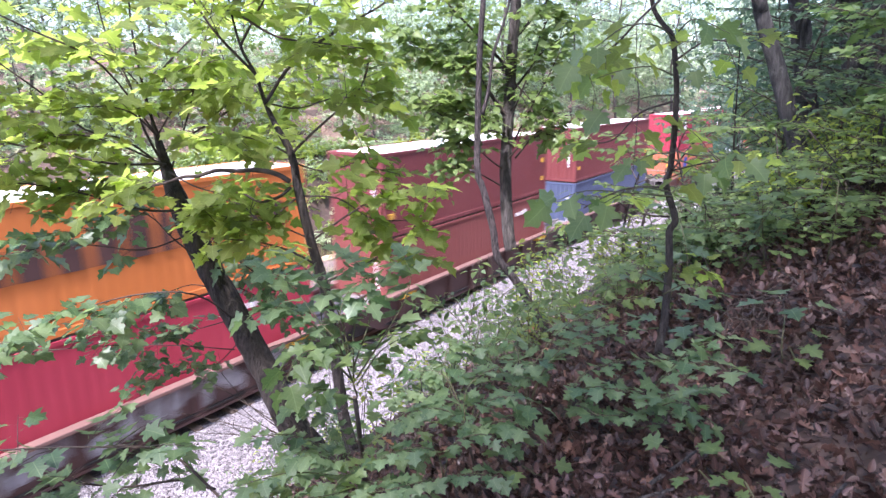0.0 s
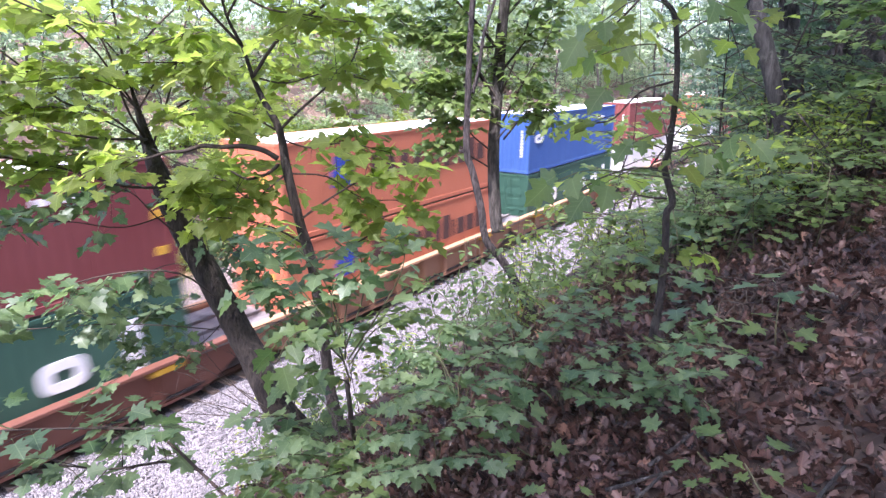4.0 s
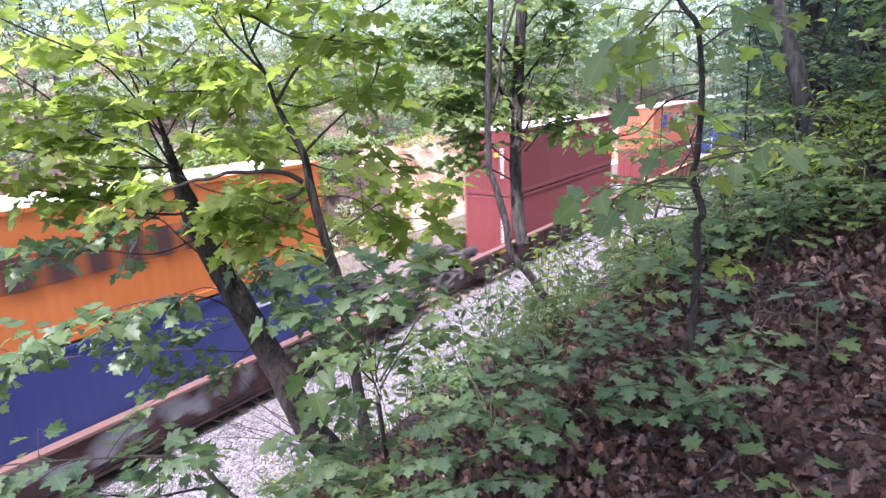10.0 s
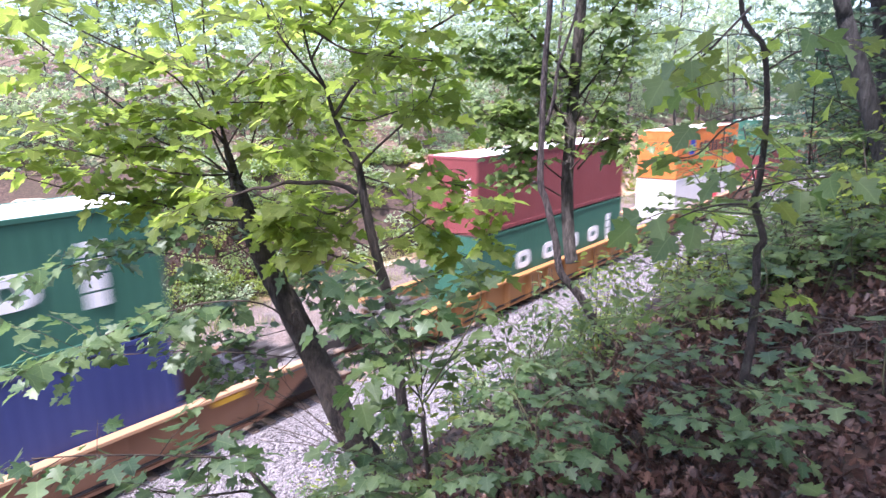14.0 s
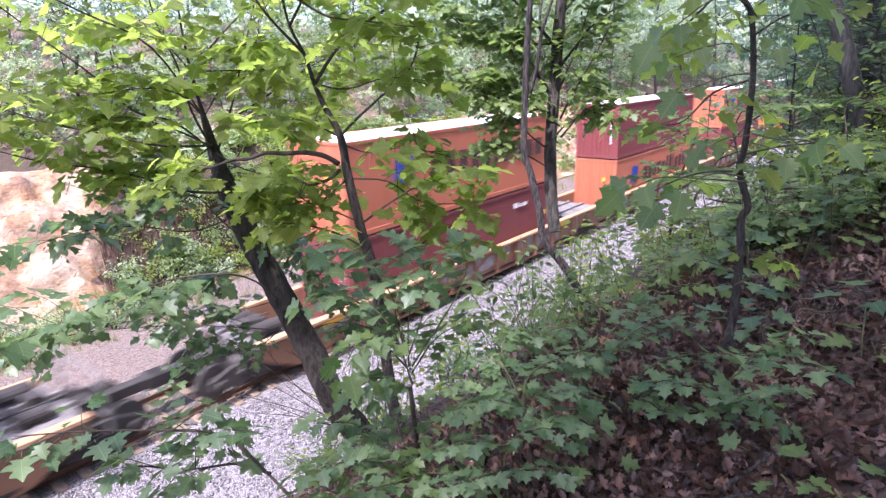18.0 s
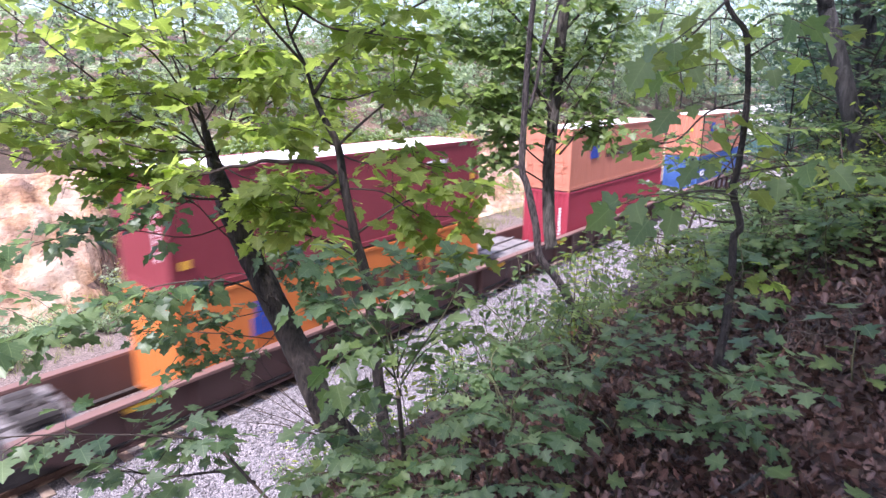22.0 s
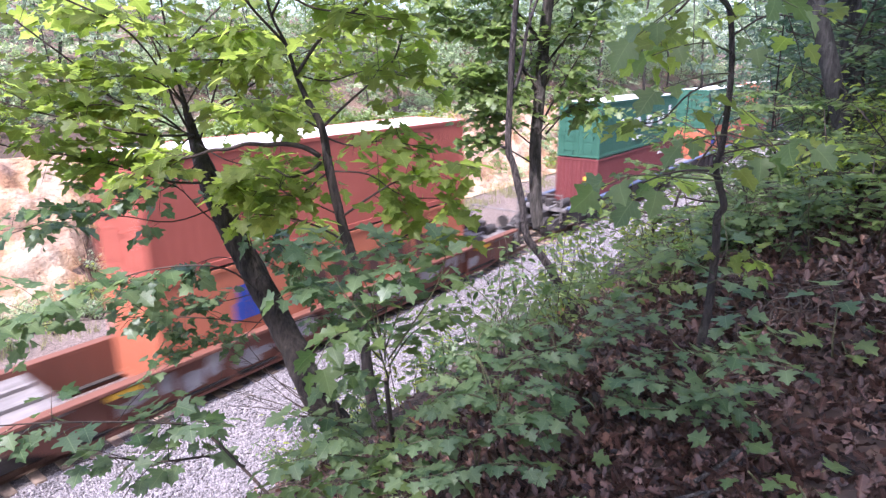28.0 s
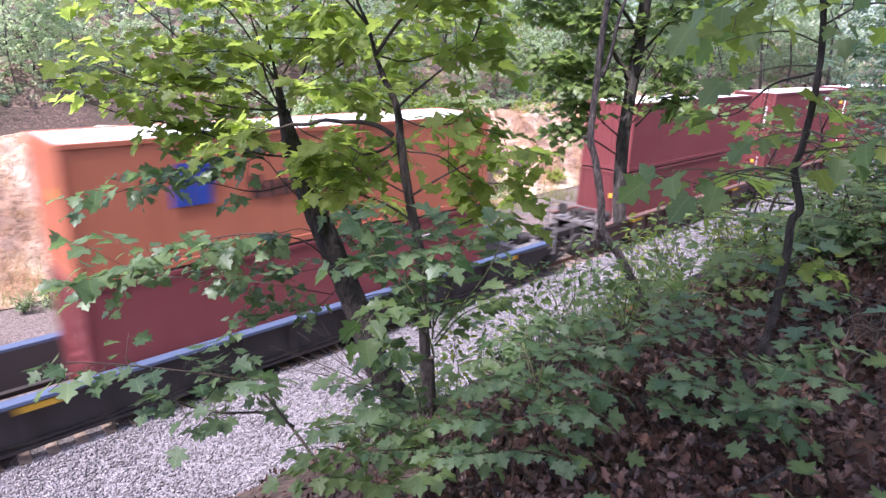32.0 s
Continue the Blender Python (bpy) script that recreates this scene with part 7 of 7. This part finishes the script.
for k, (x, y, kind) in enumerate(PLACES):
    size = rng.uniform(0.85, 1.15)
    ob = SHADE[kind] if kind not in [q[2] for q in PLACES[:k]] else copy_thing(SHADE[kind], Matrix.Identity(4))
    ob.matrix_basis = pose(x, y, lie(x, y), rng.uniform(-5, 5), rng.uniform(-5, 5), rng.uniform(0, 360)) @ Matrix.Scale(size, 4)


LOW = [(5.2, -14.3), (5.6, -13.6), (6.0, -14.9), (6.4, -14.0), (6.9, -14.6), (7.3, -13.7), (7.6, -15.0), (5.9, -13.0), (6.6, -13.3), (8.0, -14.4), (5.4, -15.2), (7.0, -15.5), (4.7, -14.85), (5.0, -14.55), (5.0, -15.4), (5.8, -14.4), (6.2, -15.3), (5.3, -13.9), (4.5, -15.3)]
for x, y in LOW:
    ob = copy_thing(SHADE[2], pose(x, y, lie(x, y) - 0.08, rng.uniform(-6, 6), rng.uniform(-6, 6), rng.uniform(0, 360)))
    wide = 0.75 if x > 5.1 else 0.5
    ob.scale = (wide, wide, 0.32 + 0.14 * rng.random())


# High crown out of view, added to the young tree to shade the slope
part("crown", crown("crown", 302, 2.4, 4.5, 90, 7, 0.2, "leaf_mid"), None, bpy.data.objects["young_oak"]).location = (6.8, -10.4, 11.6)

# ---- undergrowth ----
def shrub(seed, spread, tall, stems, leaves_each, size, shape, mat, words):
    rng = random.Random(seed)
    thing = tagged(new("shrub"), words, "shrub", "undergrowth on the slopes")
    leaves = Leaves(shape, mat, 0)
    bm = bmesh.new()
    for _ in range(stems):
        a = rng.uniform(0, 6.28)
        out = Vector((math.cos(a), math.sin(a), 0)) * spread * rng.uniform(0.3, 1.0)
        h = tall * rng.uniform(0.6, 1.1)
        pts = [Vector((0, 0, -0.1)), out * 0.35 + Vector((0, 0, h * 0.6)), out + Vector((0, 0, h))]
        tube(bm, pts, (0.012, 0.004), 4)
        for j in range(leaves_each):
            p, way = along(pts, rng.uniform(0.3, 0.99))
            side = Vector((rng.gauss(0, 1), rng.gauss(0, 1), rng.gauss(0, 0.3))).normalized()
            leaves.add(p + side * rng.uniform(0.02, 0.25) * tall, side + Vector((0, 0, -0.3)), size * rng.uniform(0.6, 1.2), rng, 0.5)
    part("stem", bm, M["twig"], thing)["kind"] = "stuff"
    leaves.finish(thing)
    return thing


SHRUBS = [
    shrub(201, 0.8, 0.9, 10, 30, 0.085, "oval", "leaf_cool", "knee-high shrub with small green leaves"),
    shrub(202, 1.0, 1.3, 9, 26, 0.14, "oval", "leaf_mid", "leafy shrub with broad green leaves"),
    shrub(203, 0.6, 0.6, 7, 20, 0.10, "oval", "leaf_far", "low scrub with pale green leaves"),
    shrub(205, 0.9, 1.0, 9, 24, 0.10, "oval", "leaf_lit", "sunlit scrub with small yellow-green leaves"),
    shrub(204, 0.7, 0.8, 8, 24, 0.085, "small_lobed", "leaf_cool", "low maple scrub with lobed leaves"),
]
rng = random.Random(55)


def dot(kind, x, y, k):
    ob = copy_thing(SHRUBS[kind], pose(x, y, lie(x, y), 0, 0, rng.uniform(0, 360)))
    ob.scale = (k, k, k)


HUMPS = []
for _ in range(150):
    x = rng.uniform(-8, 90)
    HUMPS.append((x, rng.choice((rng.uniform(13.5, 19), rng.uniform(9.2, 10.2) if x > 10 and noise.noise((x * 0.12, 0, 4)) > 0.0 else 14.5)), rng.uniform(0.7, 1.6)))
    if x < 13 and HUMPS[-1][1] < 16.5 and rng.random() < 0.65:
        HUMPS.pop()
for _ in range(80):
    x = rng.uniform(7.2, 24)
    dot(rng.choice((0, 4, 4)), x, rng.uniform(-17.5, -11.8), rng.uniform(0.6, 1.2))
for _ in range(12):
    x = 6 + 44 * rng.random() ** 1.4
    dot(rng.choice((0, 3, 3, 4)), x, rng.uniform(-9.8, -6.6), rng.uniform(0.6, 1.2))
for _ in range(5):
    dot(rng.choice((0, 3, 4)), rng.uniform(5.0, 10.0), rng.uniform(-11.4, -8.5), rng.uniform(0.5, 0.9))
for _ in range(16):
    dot(rng.choice((0, 3, 4)), rng.uniform(5.2, 9.0), rng.uniform(-15.6, -12.6), rng.uniform(0.45, 0.8))
for _ in range(16):
    dot(rng.choice((0, 1, 2)), rng.uniform(9.5, 18), rng.uniform(8.6, 10.4), rng.uniform(1.0, 1.7))
for x, y, k in ((7.4, 9.0, 1.3), (10.6, 9.4, 1.7), (11.6, 9.2, 1.6), (12.6, 9.3, 1.5), (9.2, 9.1, 1.0), (10.0, 9.9, 1.6), (13.6, 9.6, 1.6), (12.0, 10.2, 1.6)):
    dot(rng.choice((2, 2, 3)), x, y, k * 0.9)
for _ in range(26):
    dot(rng.choice((0, 2, 3, 4)), rng.uniform(2.5, 11), rng.uniform(6.4, 9.2), rng.uniform(0.5, 0.95))
for _ in range(14):
    dot(2, rng.uniform(3, 10), rng.uniform(7.6, 9.4), rng.uniform(0.8, 1.4))
for _ in range(80):
    x = rng.uniform(-6, 48)
    if noise.noise((x * 0.3, 0, 14.0)) > (0.2 if x < 13 else -0.1):
        HUMPS.append((x, rng.uniform(12.8, 15.2), rng.uniform(0.8, 1.6)))
for _ in range(44):
    HUMPS.append((rng.uniform(12, 29), 9.2 + 4.4 * rng.random(), rng.uniform(0.7, 1.3)))
for _ in range(34):
    dot(rng.choice((1, 2, 3, 3)), rng.uniform(10.2, 22), 9.2 + 4.0 * rng.random(), rng.uniform(0.8, 1.4))
for _ in range(34):
    HUMPS.append((rng.uniform(43, 58), rng.uniform(9.4, 13.2), rng.uniform(0.6, 1.2)))
gen = np.random.default_rng(23)
for mat, words, every in (("leaf_far", "pale green scrub along the far bank", 0), ("leaf_lit", "yellow-green scrub along the far bank", 1), ("leaf_mid", "green scrub along the far bank", 2)):
    chosen = HUMPS[every::3]
    spots = []
    for x, y, r in chosen:
        d = gen.normal(0, 1, (int(46 * r), 3))
        d /= np.linalg.norm(d, axis=1)[:, None]
        d = d * (0.55 + 0.5 * gen.random((len(d), 1))) * r * np.array([0.9, 0.7, 0.75])
        d[:, 2] = np.abs(d[:, 2])
        spots.append(d + np.array([x, y, lie(x, y) + 0.1]))
    spots = np.concatenate(spots)
    ob = scatter("scrub", *SPRIG, spots, random_turns(len(spots), 0.5, gen), gen.uniform(0.13, 0.26, len(spots)), M[mat], veins=False)
    tagged(ob, words, "scrub", kind="stuff")
for _ in range(14):
    dot(rng.choice((0, 3, 4)), rng.uniform(5.0, 9.5), rng.uniform(-14.4, -11.6), rng.uniform(0.35, 0.6))
for k, ob in enumerate(SHRUBS):
    ob.matrix_basis = pose(9 + k * 2.2, -12.5 - k * 0.8, lie(9 + k * 2.2, -12.5 - k * 0.8))


def seedling(x, y, tall, tiers, size, mat, rng):
    """A maple seedling: a thin stalk with pairs of lobed leaves held level."""
    thing = tagged(new("maple_seedling"), "maple seedling with flat star-shaped green leaves", "plant", "seedlings on the slope")
    z = lie(x, y)
    foot, top = Vector((x, y, z - 0.03)), Vector((x + rng.gauss(0, 0.12), y + rng.gauss(0, 0.12), z + tall))
    bm = bmesh.new()
    tube(bm, [foot, foot.lerp(top, 0.5) + Vector((rng.gauss(0, 0.03), rng.gauss(0, 0.03), 0)), top], (0.006, 0.003), 5)
    leaves = Leaves("star", mat, 5)
    for k in range(tiers):
        p = foot.lerp(top, 1.0 - 0.6 * k / max(tiers, 1))
        a0 = rng.uniform(0, 3.14)
        for a in (a0, a0 + math.pi, a0 + 1.57, a0 - 1.57)[: 4 if k == 0 else 3]:
            out = Vector((math.cos(a), math.sin(a), 0.1))
            reach = rng.uniform(0.06, 0.16)
            leaves.add(p + out * reach + Vector((0, 0, 0.02)), out + Vector((0, 0, -0.08)), size * rng.uniform(0.7, 1.15), rng, 0.25)
    part("stalk", bm, M["stalk"], thing)
    leaves.finish(thing)


for x, y, k in ((3.1, -10.6, 0.45), (2.7, -10.9, 0.4), (3.6, -10.9, 0.4)):
    dot(0, x, y, k)

rng = random.Random(91)
planted = 0
while planted < 16:
    x, y = rng.uniform(2.0, 5.2), rng.uniform(-14.05, -10.9)
    if x < 2.6 and y < -12.9 or rng.random() < (x - 3.4) * 0.4:
        continue
    planted += 1
    seedling(x, y, rng.uniform(0.12, 0.5), rng.choice((2, 2, 3)), rng.uniform(0.09, 0.135), rng.choice(("leaf_cool", "leaf_cool", "leaf_mid")), rng)
for k in range(9):
    x, y = rng.uniform(2.6, 7), rng.uniform(-15.5, -13.9)
    seedling(x, y, rng.uniform(0.06, 0.3), rng.choice((1, 1, 2)), rng.uniform(0.07, 0.12), rng.choice(("leaf_cool", "leaf_mid")), rng)

for k in range(36):
    x = 4.5 + 4.5 * rng.random() ** 1.3
    y = rng.uniform(-14.5, -11.6)
    seedling(x, y, rng.uniform(0.2, 0.65), rng.choice((2, 2, 3)), rng.uniform(0.08, 0.13), rng.choice(("leaf_cool", "leaf_mid", "leaf_mid")), rng)

for x, y in ((2.21, -13.67), (1.82, -13.84), (2.11, -14.35), (1.92, -14.39), (1.86, -14.50), (1.88, -14.56), (2.98, -14.99), (3.50, -14.98)):
    seedling(x, y, rng.uniform(0.08, 0.16), rng.choice((1, 2)), rng.uniform(0.05, 0.075), "leaf_mid", rng)

# ---- low green cover on the far slope ----
gen = np.random.default_rng(19)
count = 12000
px, py = gen.uniform(-8, 75, count), 14.0 + 14 * gen.random(count) ** 1.3
keep = np.array([noise.noise((a * 0.35, b * 0.35, 8.0)) > 0.02 and (a > 13 or b > 16.8) for a, b in zip(px, py)])
px, py = px[keep], py[keep]
pz = np.array([lie(a, b) for a, b in zip(px, py)]) + 0.1 + 0.7 * gen.random(len(px)) ** 2
# The cover's pale green includes the haze of the far slope.
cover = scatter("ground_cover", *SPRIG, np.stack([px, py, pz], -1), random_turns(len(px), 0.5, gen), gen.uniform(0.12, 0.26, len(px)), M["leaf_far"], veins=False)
tagged(cover, "low light green plants covering the far slope", "plants", kind="stuff")

# ---- dry grass along the foot of the far bank ----
count = 8000
px, py = -8 + 60 * gen.random(count) ** 1.3, gen.uniform(6.0, 10.0, count)
keep = np.array([noise.noise((a * 0.5, b * 0.5, 21.0)) > -0.05 for a, b in zip(px, py)])
px, py = px[keep], py[keep]
pz = np.array([lie(a, b) for a, b in zip(px, py)]) + 0.06
BLADES = ([(0.0, 0.0, 0.0), (0.03, 0.0, 0.0), (0.14, 0.05, 0.9), (0.0, 0.02, 0.0), (0.0, 0.05, 0.0), (-0.16, 0.1, 0.75), (0.02, -0.02, 0.0), (0.02, 0.01, 0.0), (0.06, -0.2, 0.8)], [(0, 1, 2), (3, 4, 5), (6, 7, 8)])
grass = scatter("grass", *BLADES, np.stack([px, py, pz], -1), random_turns(len(px), 0.2, gen), gen.uniform(0.3, 0.8, len(px)), M["straw"])
tagged(grass, "dry pale grass along the foot of the bank", "grass", kind="stuff")

count = 500
px, py = gen.uniform(9.5, 17, count), gen.uniform(8.8, 11.6, count)
pz = np.array([lie(a, b) for a, b in zip(px, py)])
stalks = scatter("dry_stalks", *BLADES, np.stack([px, py, pz], -1), random_turns(count, 0.2, gen), gen.uniform(0.6, 1.4, count), M["dry"])
tagged(stalks, "dead brown weed stalks at the foot of the bank", "weeds", kind="stuff")

# ---- dry leaves and sticks on the slope ----
gen = np.random.default_rng(7)
count = 36000
px = np.concatenate([1.2 + 6.5 * gen.random(28500) ** 1.3, gen.uniform(-9, 13, count - 28500)])
py = np.clip(gen.normal(-13.5, 1.3, count), -18.5, -8.0)
pz = np.array([lie(a, b) for a, b in zip(px, py)]) + gen.uniform(0.004, 0.05, count)
turns, sizes = random_turns(count, 1.0, gen), gen.uniform(0.03, 0.088, count)
for k, (shape, words) in enumerate(((CURLED, "thick litter of curled dry brown leaves"), (OVAL, "narrow dry brown leaves lying in the litter"))):
    mine = (np.arange(count) % 5 < 2) == (k == 0)
    litter = scatter("leaf_litter", *shape, np.stack([px, py, pz], -1)[mine], turns[mine], sizes[mine] * (0.8, 0.74)[k], M["dry"])
    tagged(litter, words, "leaves", kind="stuff")
OAK = leaf_template([(0.07, 0.08), (0.20, 0.16), (0.12, 0.26), (0.30, 0.36), (0.16, 0.47), (0.34, 0.60), (0.15, 0.68), (0.22, 0.82)], 0.85, -0.3)
count = 9000
px = 1.2 + 7.0 * gen.random(count) ** 1.2
py = np.clip(gen.normal(-13.9, 1.1, count), -17.5, -10.5)
pz = np.array([lie(a, b) for a, b in zip(px, py)]) + gen.uniform(0.01, 0.06, count)
turns, sizes = random_turns(count, 0.95, gen), gen.uniform(0.034, 0.08, count)
for k, (mat, words) in enumerate((("dry_pale", "pale tan oak leaves lying on the litter"), ("dry", "dark brown oak leaves lying on the litter"))):
    mine = (np.arange(count) % 4 < 1) == (k == 0)
    ob = scatter("oak_leaves", *OAK, np.stack([px, py, pz], -1)[mine], turns[mine], sizes[mine], M[mat])
    tagged(ob, words, "leaves", kind="stuff")
# The same litter behind the viewpoint, thinner away from it
count = 9000
px = 1.4 - 7.5 * gen.random(count) ** 1.2
py = np.clip(gen.normal(-13.9, 1.6, count), -18.5, -9.5)
pz = np.array([lie(a, b) for a, b in zip(px, py)]) + gen.uniform(0.004, 0.05, count)
turns, sizes = random_turns(count, 1.0, gen), gen.uniform(0.03, 0.08, count)
for k, (shape, mat, words) in enumerate(((CURLED, "dry", "litter of curled dry leaves under the trees"), (OAK, "dry_pale", "tan oak leaves scattered under the trees"))):
    mine = (np.arange(count) % 4 > 0) == (k == 0)
    ob = scatter("leaf_litter", *shape, np.stack([px, py, pz], -1)[mine], turns[mine], sizes[mine], M[mat])
    tagged(ob, words, "leaves", kind="stuff")
rng = random.Random(17)
for k in range(50):
    x, y = rng.uniform(1.6, 7.5), rng.uniform(-15.2, -12.0)
    a, long = rng.uniform(0, 6.28), rng.uniform(0.25, 1.1)
    pts = []
    for j in range(4):
        qx, qy = x + math.cos(a) * long * j / 3 + rng.gauss(0, 0.02), y + math.sin(a) * long * j / 3 + rng.gauss(0, 0.02)
        pts.append((qx, qy, lie(qx, qy) + 0.03))
    bm = bmesh.new()
    r = rng.uniform(0.002, 0.010)
    tube(bm, pts, (r, r * 0.5), 6, 0.3, rng)
    tagged(part("fallen_stick", bm, M["dead"] if k % 3 == 0 else M["twig"]), "fallen dry stick on the leaf litter", "stick", "sticks on the slope")

# Pale fallen branches on the litter
bm = bmesh.new()
tube(bm, curve([(1.80, -14.61, 6.83), (1.93, -14.65, 6.86), (2.06, -14.70, 6.90)], 4), (0.008, 0.005), 7, 0.25, rng)
tagged(part("fallen_branch", bm, M["bark_grey"]), "pale fallen branch lying on the leaf litter", "stick", "sticks on the slope")
bm = bmesh.new()
tube(bm, curve([(1.87, -14.02, 6.64), (1.95, -14.11, 6.67), (2.00, -14.21, 6.72)], 4), (0.008, 0.005), 7, 0.25, rng)
tagged(part("fallen_branch", bm, M["bark_grey"]), "pale fallen branch lying on the leaf litter", "stick", "sticks on the slope")
bm = bmesh.new()
tube(bm, curve([(1.74, -14.10, 6.65), (2.00, -14.19, 6.71)], 4), (0.008, 0.005), 7, 0.25, rng)
tagged(part("fallen_branch", bm, M["bark_grey"]), "pale fallen branch lying on the leaf litter", "stick", "sticks on the slope")
bm = bmesh.new()
tube(bm, curve([(2.03, -14.12, 6.69), (2.14, -14.17, 6.71), (2.26, -14.22, 6.74)], 4), (0.008, 0.005), 7, 0.25, rng)
tagged(part("fallen_branch", bm, M["bark_grey"]), "pale fallen branch lying on the leaf litter", "stick", "sticks on the slope")

# Tangled roots and brush beside the dark sapling
thing = tagged(new("brush_tangle"), "tangle of dead roots and twigs on the leaf litter", "brush")
for k in range(34):
    a = rng.uniform(0, 6.28)
    x, y = 3.62 + rng.gauss(0, 0.14), -14.2 + rng.gauss(0, 0.11)
    foot = Vector((x + math.cos(a) * 0.22, y + math.sin(a) * 0.22, lie(x, y) + 0.0))
    head = Vector((x, y, lie(x, y) + rng.uniform(0.06, 0.24)))
    bm = bmesh.new()
    r = rng.uniform(0.002, 0.006)
    tube(bm, curve([foot, foot.lerp(head, 0.35) + Vector((rng.gauss(0, 0.05), rng.gauss(0, 0.05), 0.04)), foot.lerp(head, 0.7) + Vector((rng.gauss(0, 0.04), rng.gauss(0, 0.04), 0.03)), head], 3), (r, r * 0.5), 5, 0.3, rng)
    part("root", bm, M["twig"], thing)

# Bare twiggy bush below the leaning maple
thing = tagged(new("bare_bush"), "low bush of thin bare grey twigs beside the maple", "bush")
root = Vector([(3.16, -11.04, 5.11), (3.16, -11.04, 5.11)][0])
for tip in [(2.53, -10.31, 5.94), (2.54, -10.41, 5.76), (2.68, -10.40, 5.96), (2.70, -10.56, 5.69), (2.85, -10.55, 5.89), (2.81, -10.70, 5.59), (2.97, -10.68, 5.82), (2.32, -10.33, 5.68), (2.54, -10.54, 5.55), (3.02, -10.82, 5.64), (3.13, -10.85, 5.75), (2.40, -10.49, 5.50)]:
    tip = Vector(tip)
    mid = root.lerp(tip, 0.5) + Vector((rng.gauss(0, 0.06), rng.gauss(0, 0.06), rng.gauss(0.04, 0.05)))
    line = curve([root, mid, tip], 5)
    bm = bmesh.new()
    tube(bm, line, (0.006, 0.0018), 5, 0.2, rng)
    stem = part("branch", bm, M["twig"], thing)
    for k in range(3):
        p, way = along(line, rng.uniform(0.35, 0.95))
        out = (way + Vector((rng.gauss(0, 0.7), rng.gauss(0, 0.7), rng.gauss(0, 0.5)))).normalized() * rng.uniform(0.08, 0.25)
        bm = bmesh.new()
        tube(bm, [p, p + out * 0.5 + Vector((0, 0, 0.01)), p + out], (0.0022, 0.001), 4)
        part("twig", bm, M["twig"], stem)

# Fading leaves caught on the seedlings
for k, (x, y, up) in enumerate(((2.92, -13.3, 0.36), (3.3, -13.1, 0.3), (2.7, -12.2, 0.3), (4.4, -12.4, 0.4))):
    ob = tagged(new("dead_leaf", raw_mesh("leaf", *CURLED, M["fading"])), "fallen orange-brown leaf caught on a seedling", "leaf")
    ob.matrix_basis = pose(x, y, lie(x, y) + up, rng.uniform(-25, 25), rng.uniform(-25, 25), rng.uniform(0, 360)) @ Matrix.Scale(0.11, 4)

# Thin upright weed stems on the bank
for k in range(84):
    if k < 34:
        x, y, tall = 5.5 + 14 * rng.random() ** 1.5, rng.uniform(-9.6, -6.4), rng.uniform(0.7, 1.7)
    else:
        x, y, tall = 4.6 + 5.4 * rng.random(), rng.uniform(-12.2, -9.4), rng.uniform(0.5, 1.5)
    foot = Vector((x, y, lie(x, y) - 0.05))
    head = foot + Vector((rng.gauss(0, 0.15), rng.gauss(0, 0.15), tall))
    thing = tagged(new("weed_stem"), "thin upright weed with sparse leaves on the bank", "weed", "weeds on the bank")
    bm = bmesh.new()
    tube(bm, [foot, foot.lerp(head, 0.5) + Vector((rng.gauss(0, 0.04), 0, 0)), head], (0.006, 0.0025), 5)
    part("stalk", bm, M["twig"], thing)
    leaves = Leaves("oval", rng.choice(("leaf_lit", "leaf_mid", "leaf_cool")), 0)
    for j in range(rng.choice((12, 18, 28))):
        p = foot.lerp(head, rng.uniform(0.2, 1.0))
        a = rng.uniform(0, 6.28)
        out = Vector((math.cos(a), math.sin(a), rng.uniform(-0.3, 0.3)))
        leaves.add(p + out * rng.uniform(0.0, 0.16), out, rng.uniform(0.06, 0.13), rng)
    leaves.finish(thing)


def motions():
    """The train runs towards the camera's left at a steady pace."""
    for thing, start, z in MOVERS:
        walk(thing, [(t, pose(start - gone, 0, z)) for t, gone in GONE])


motions()
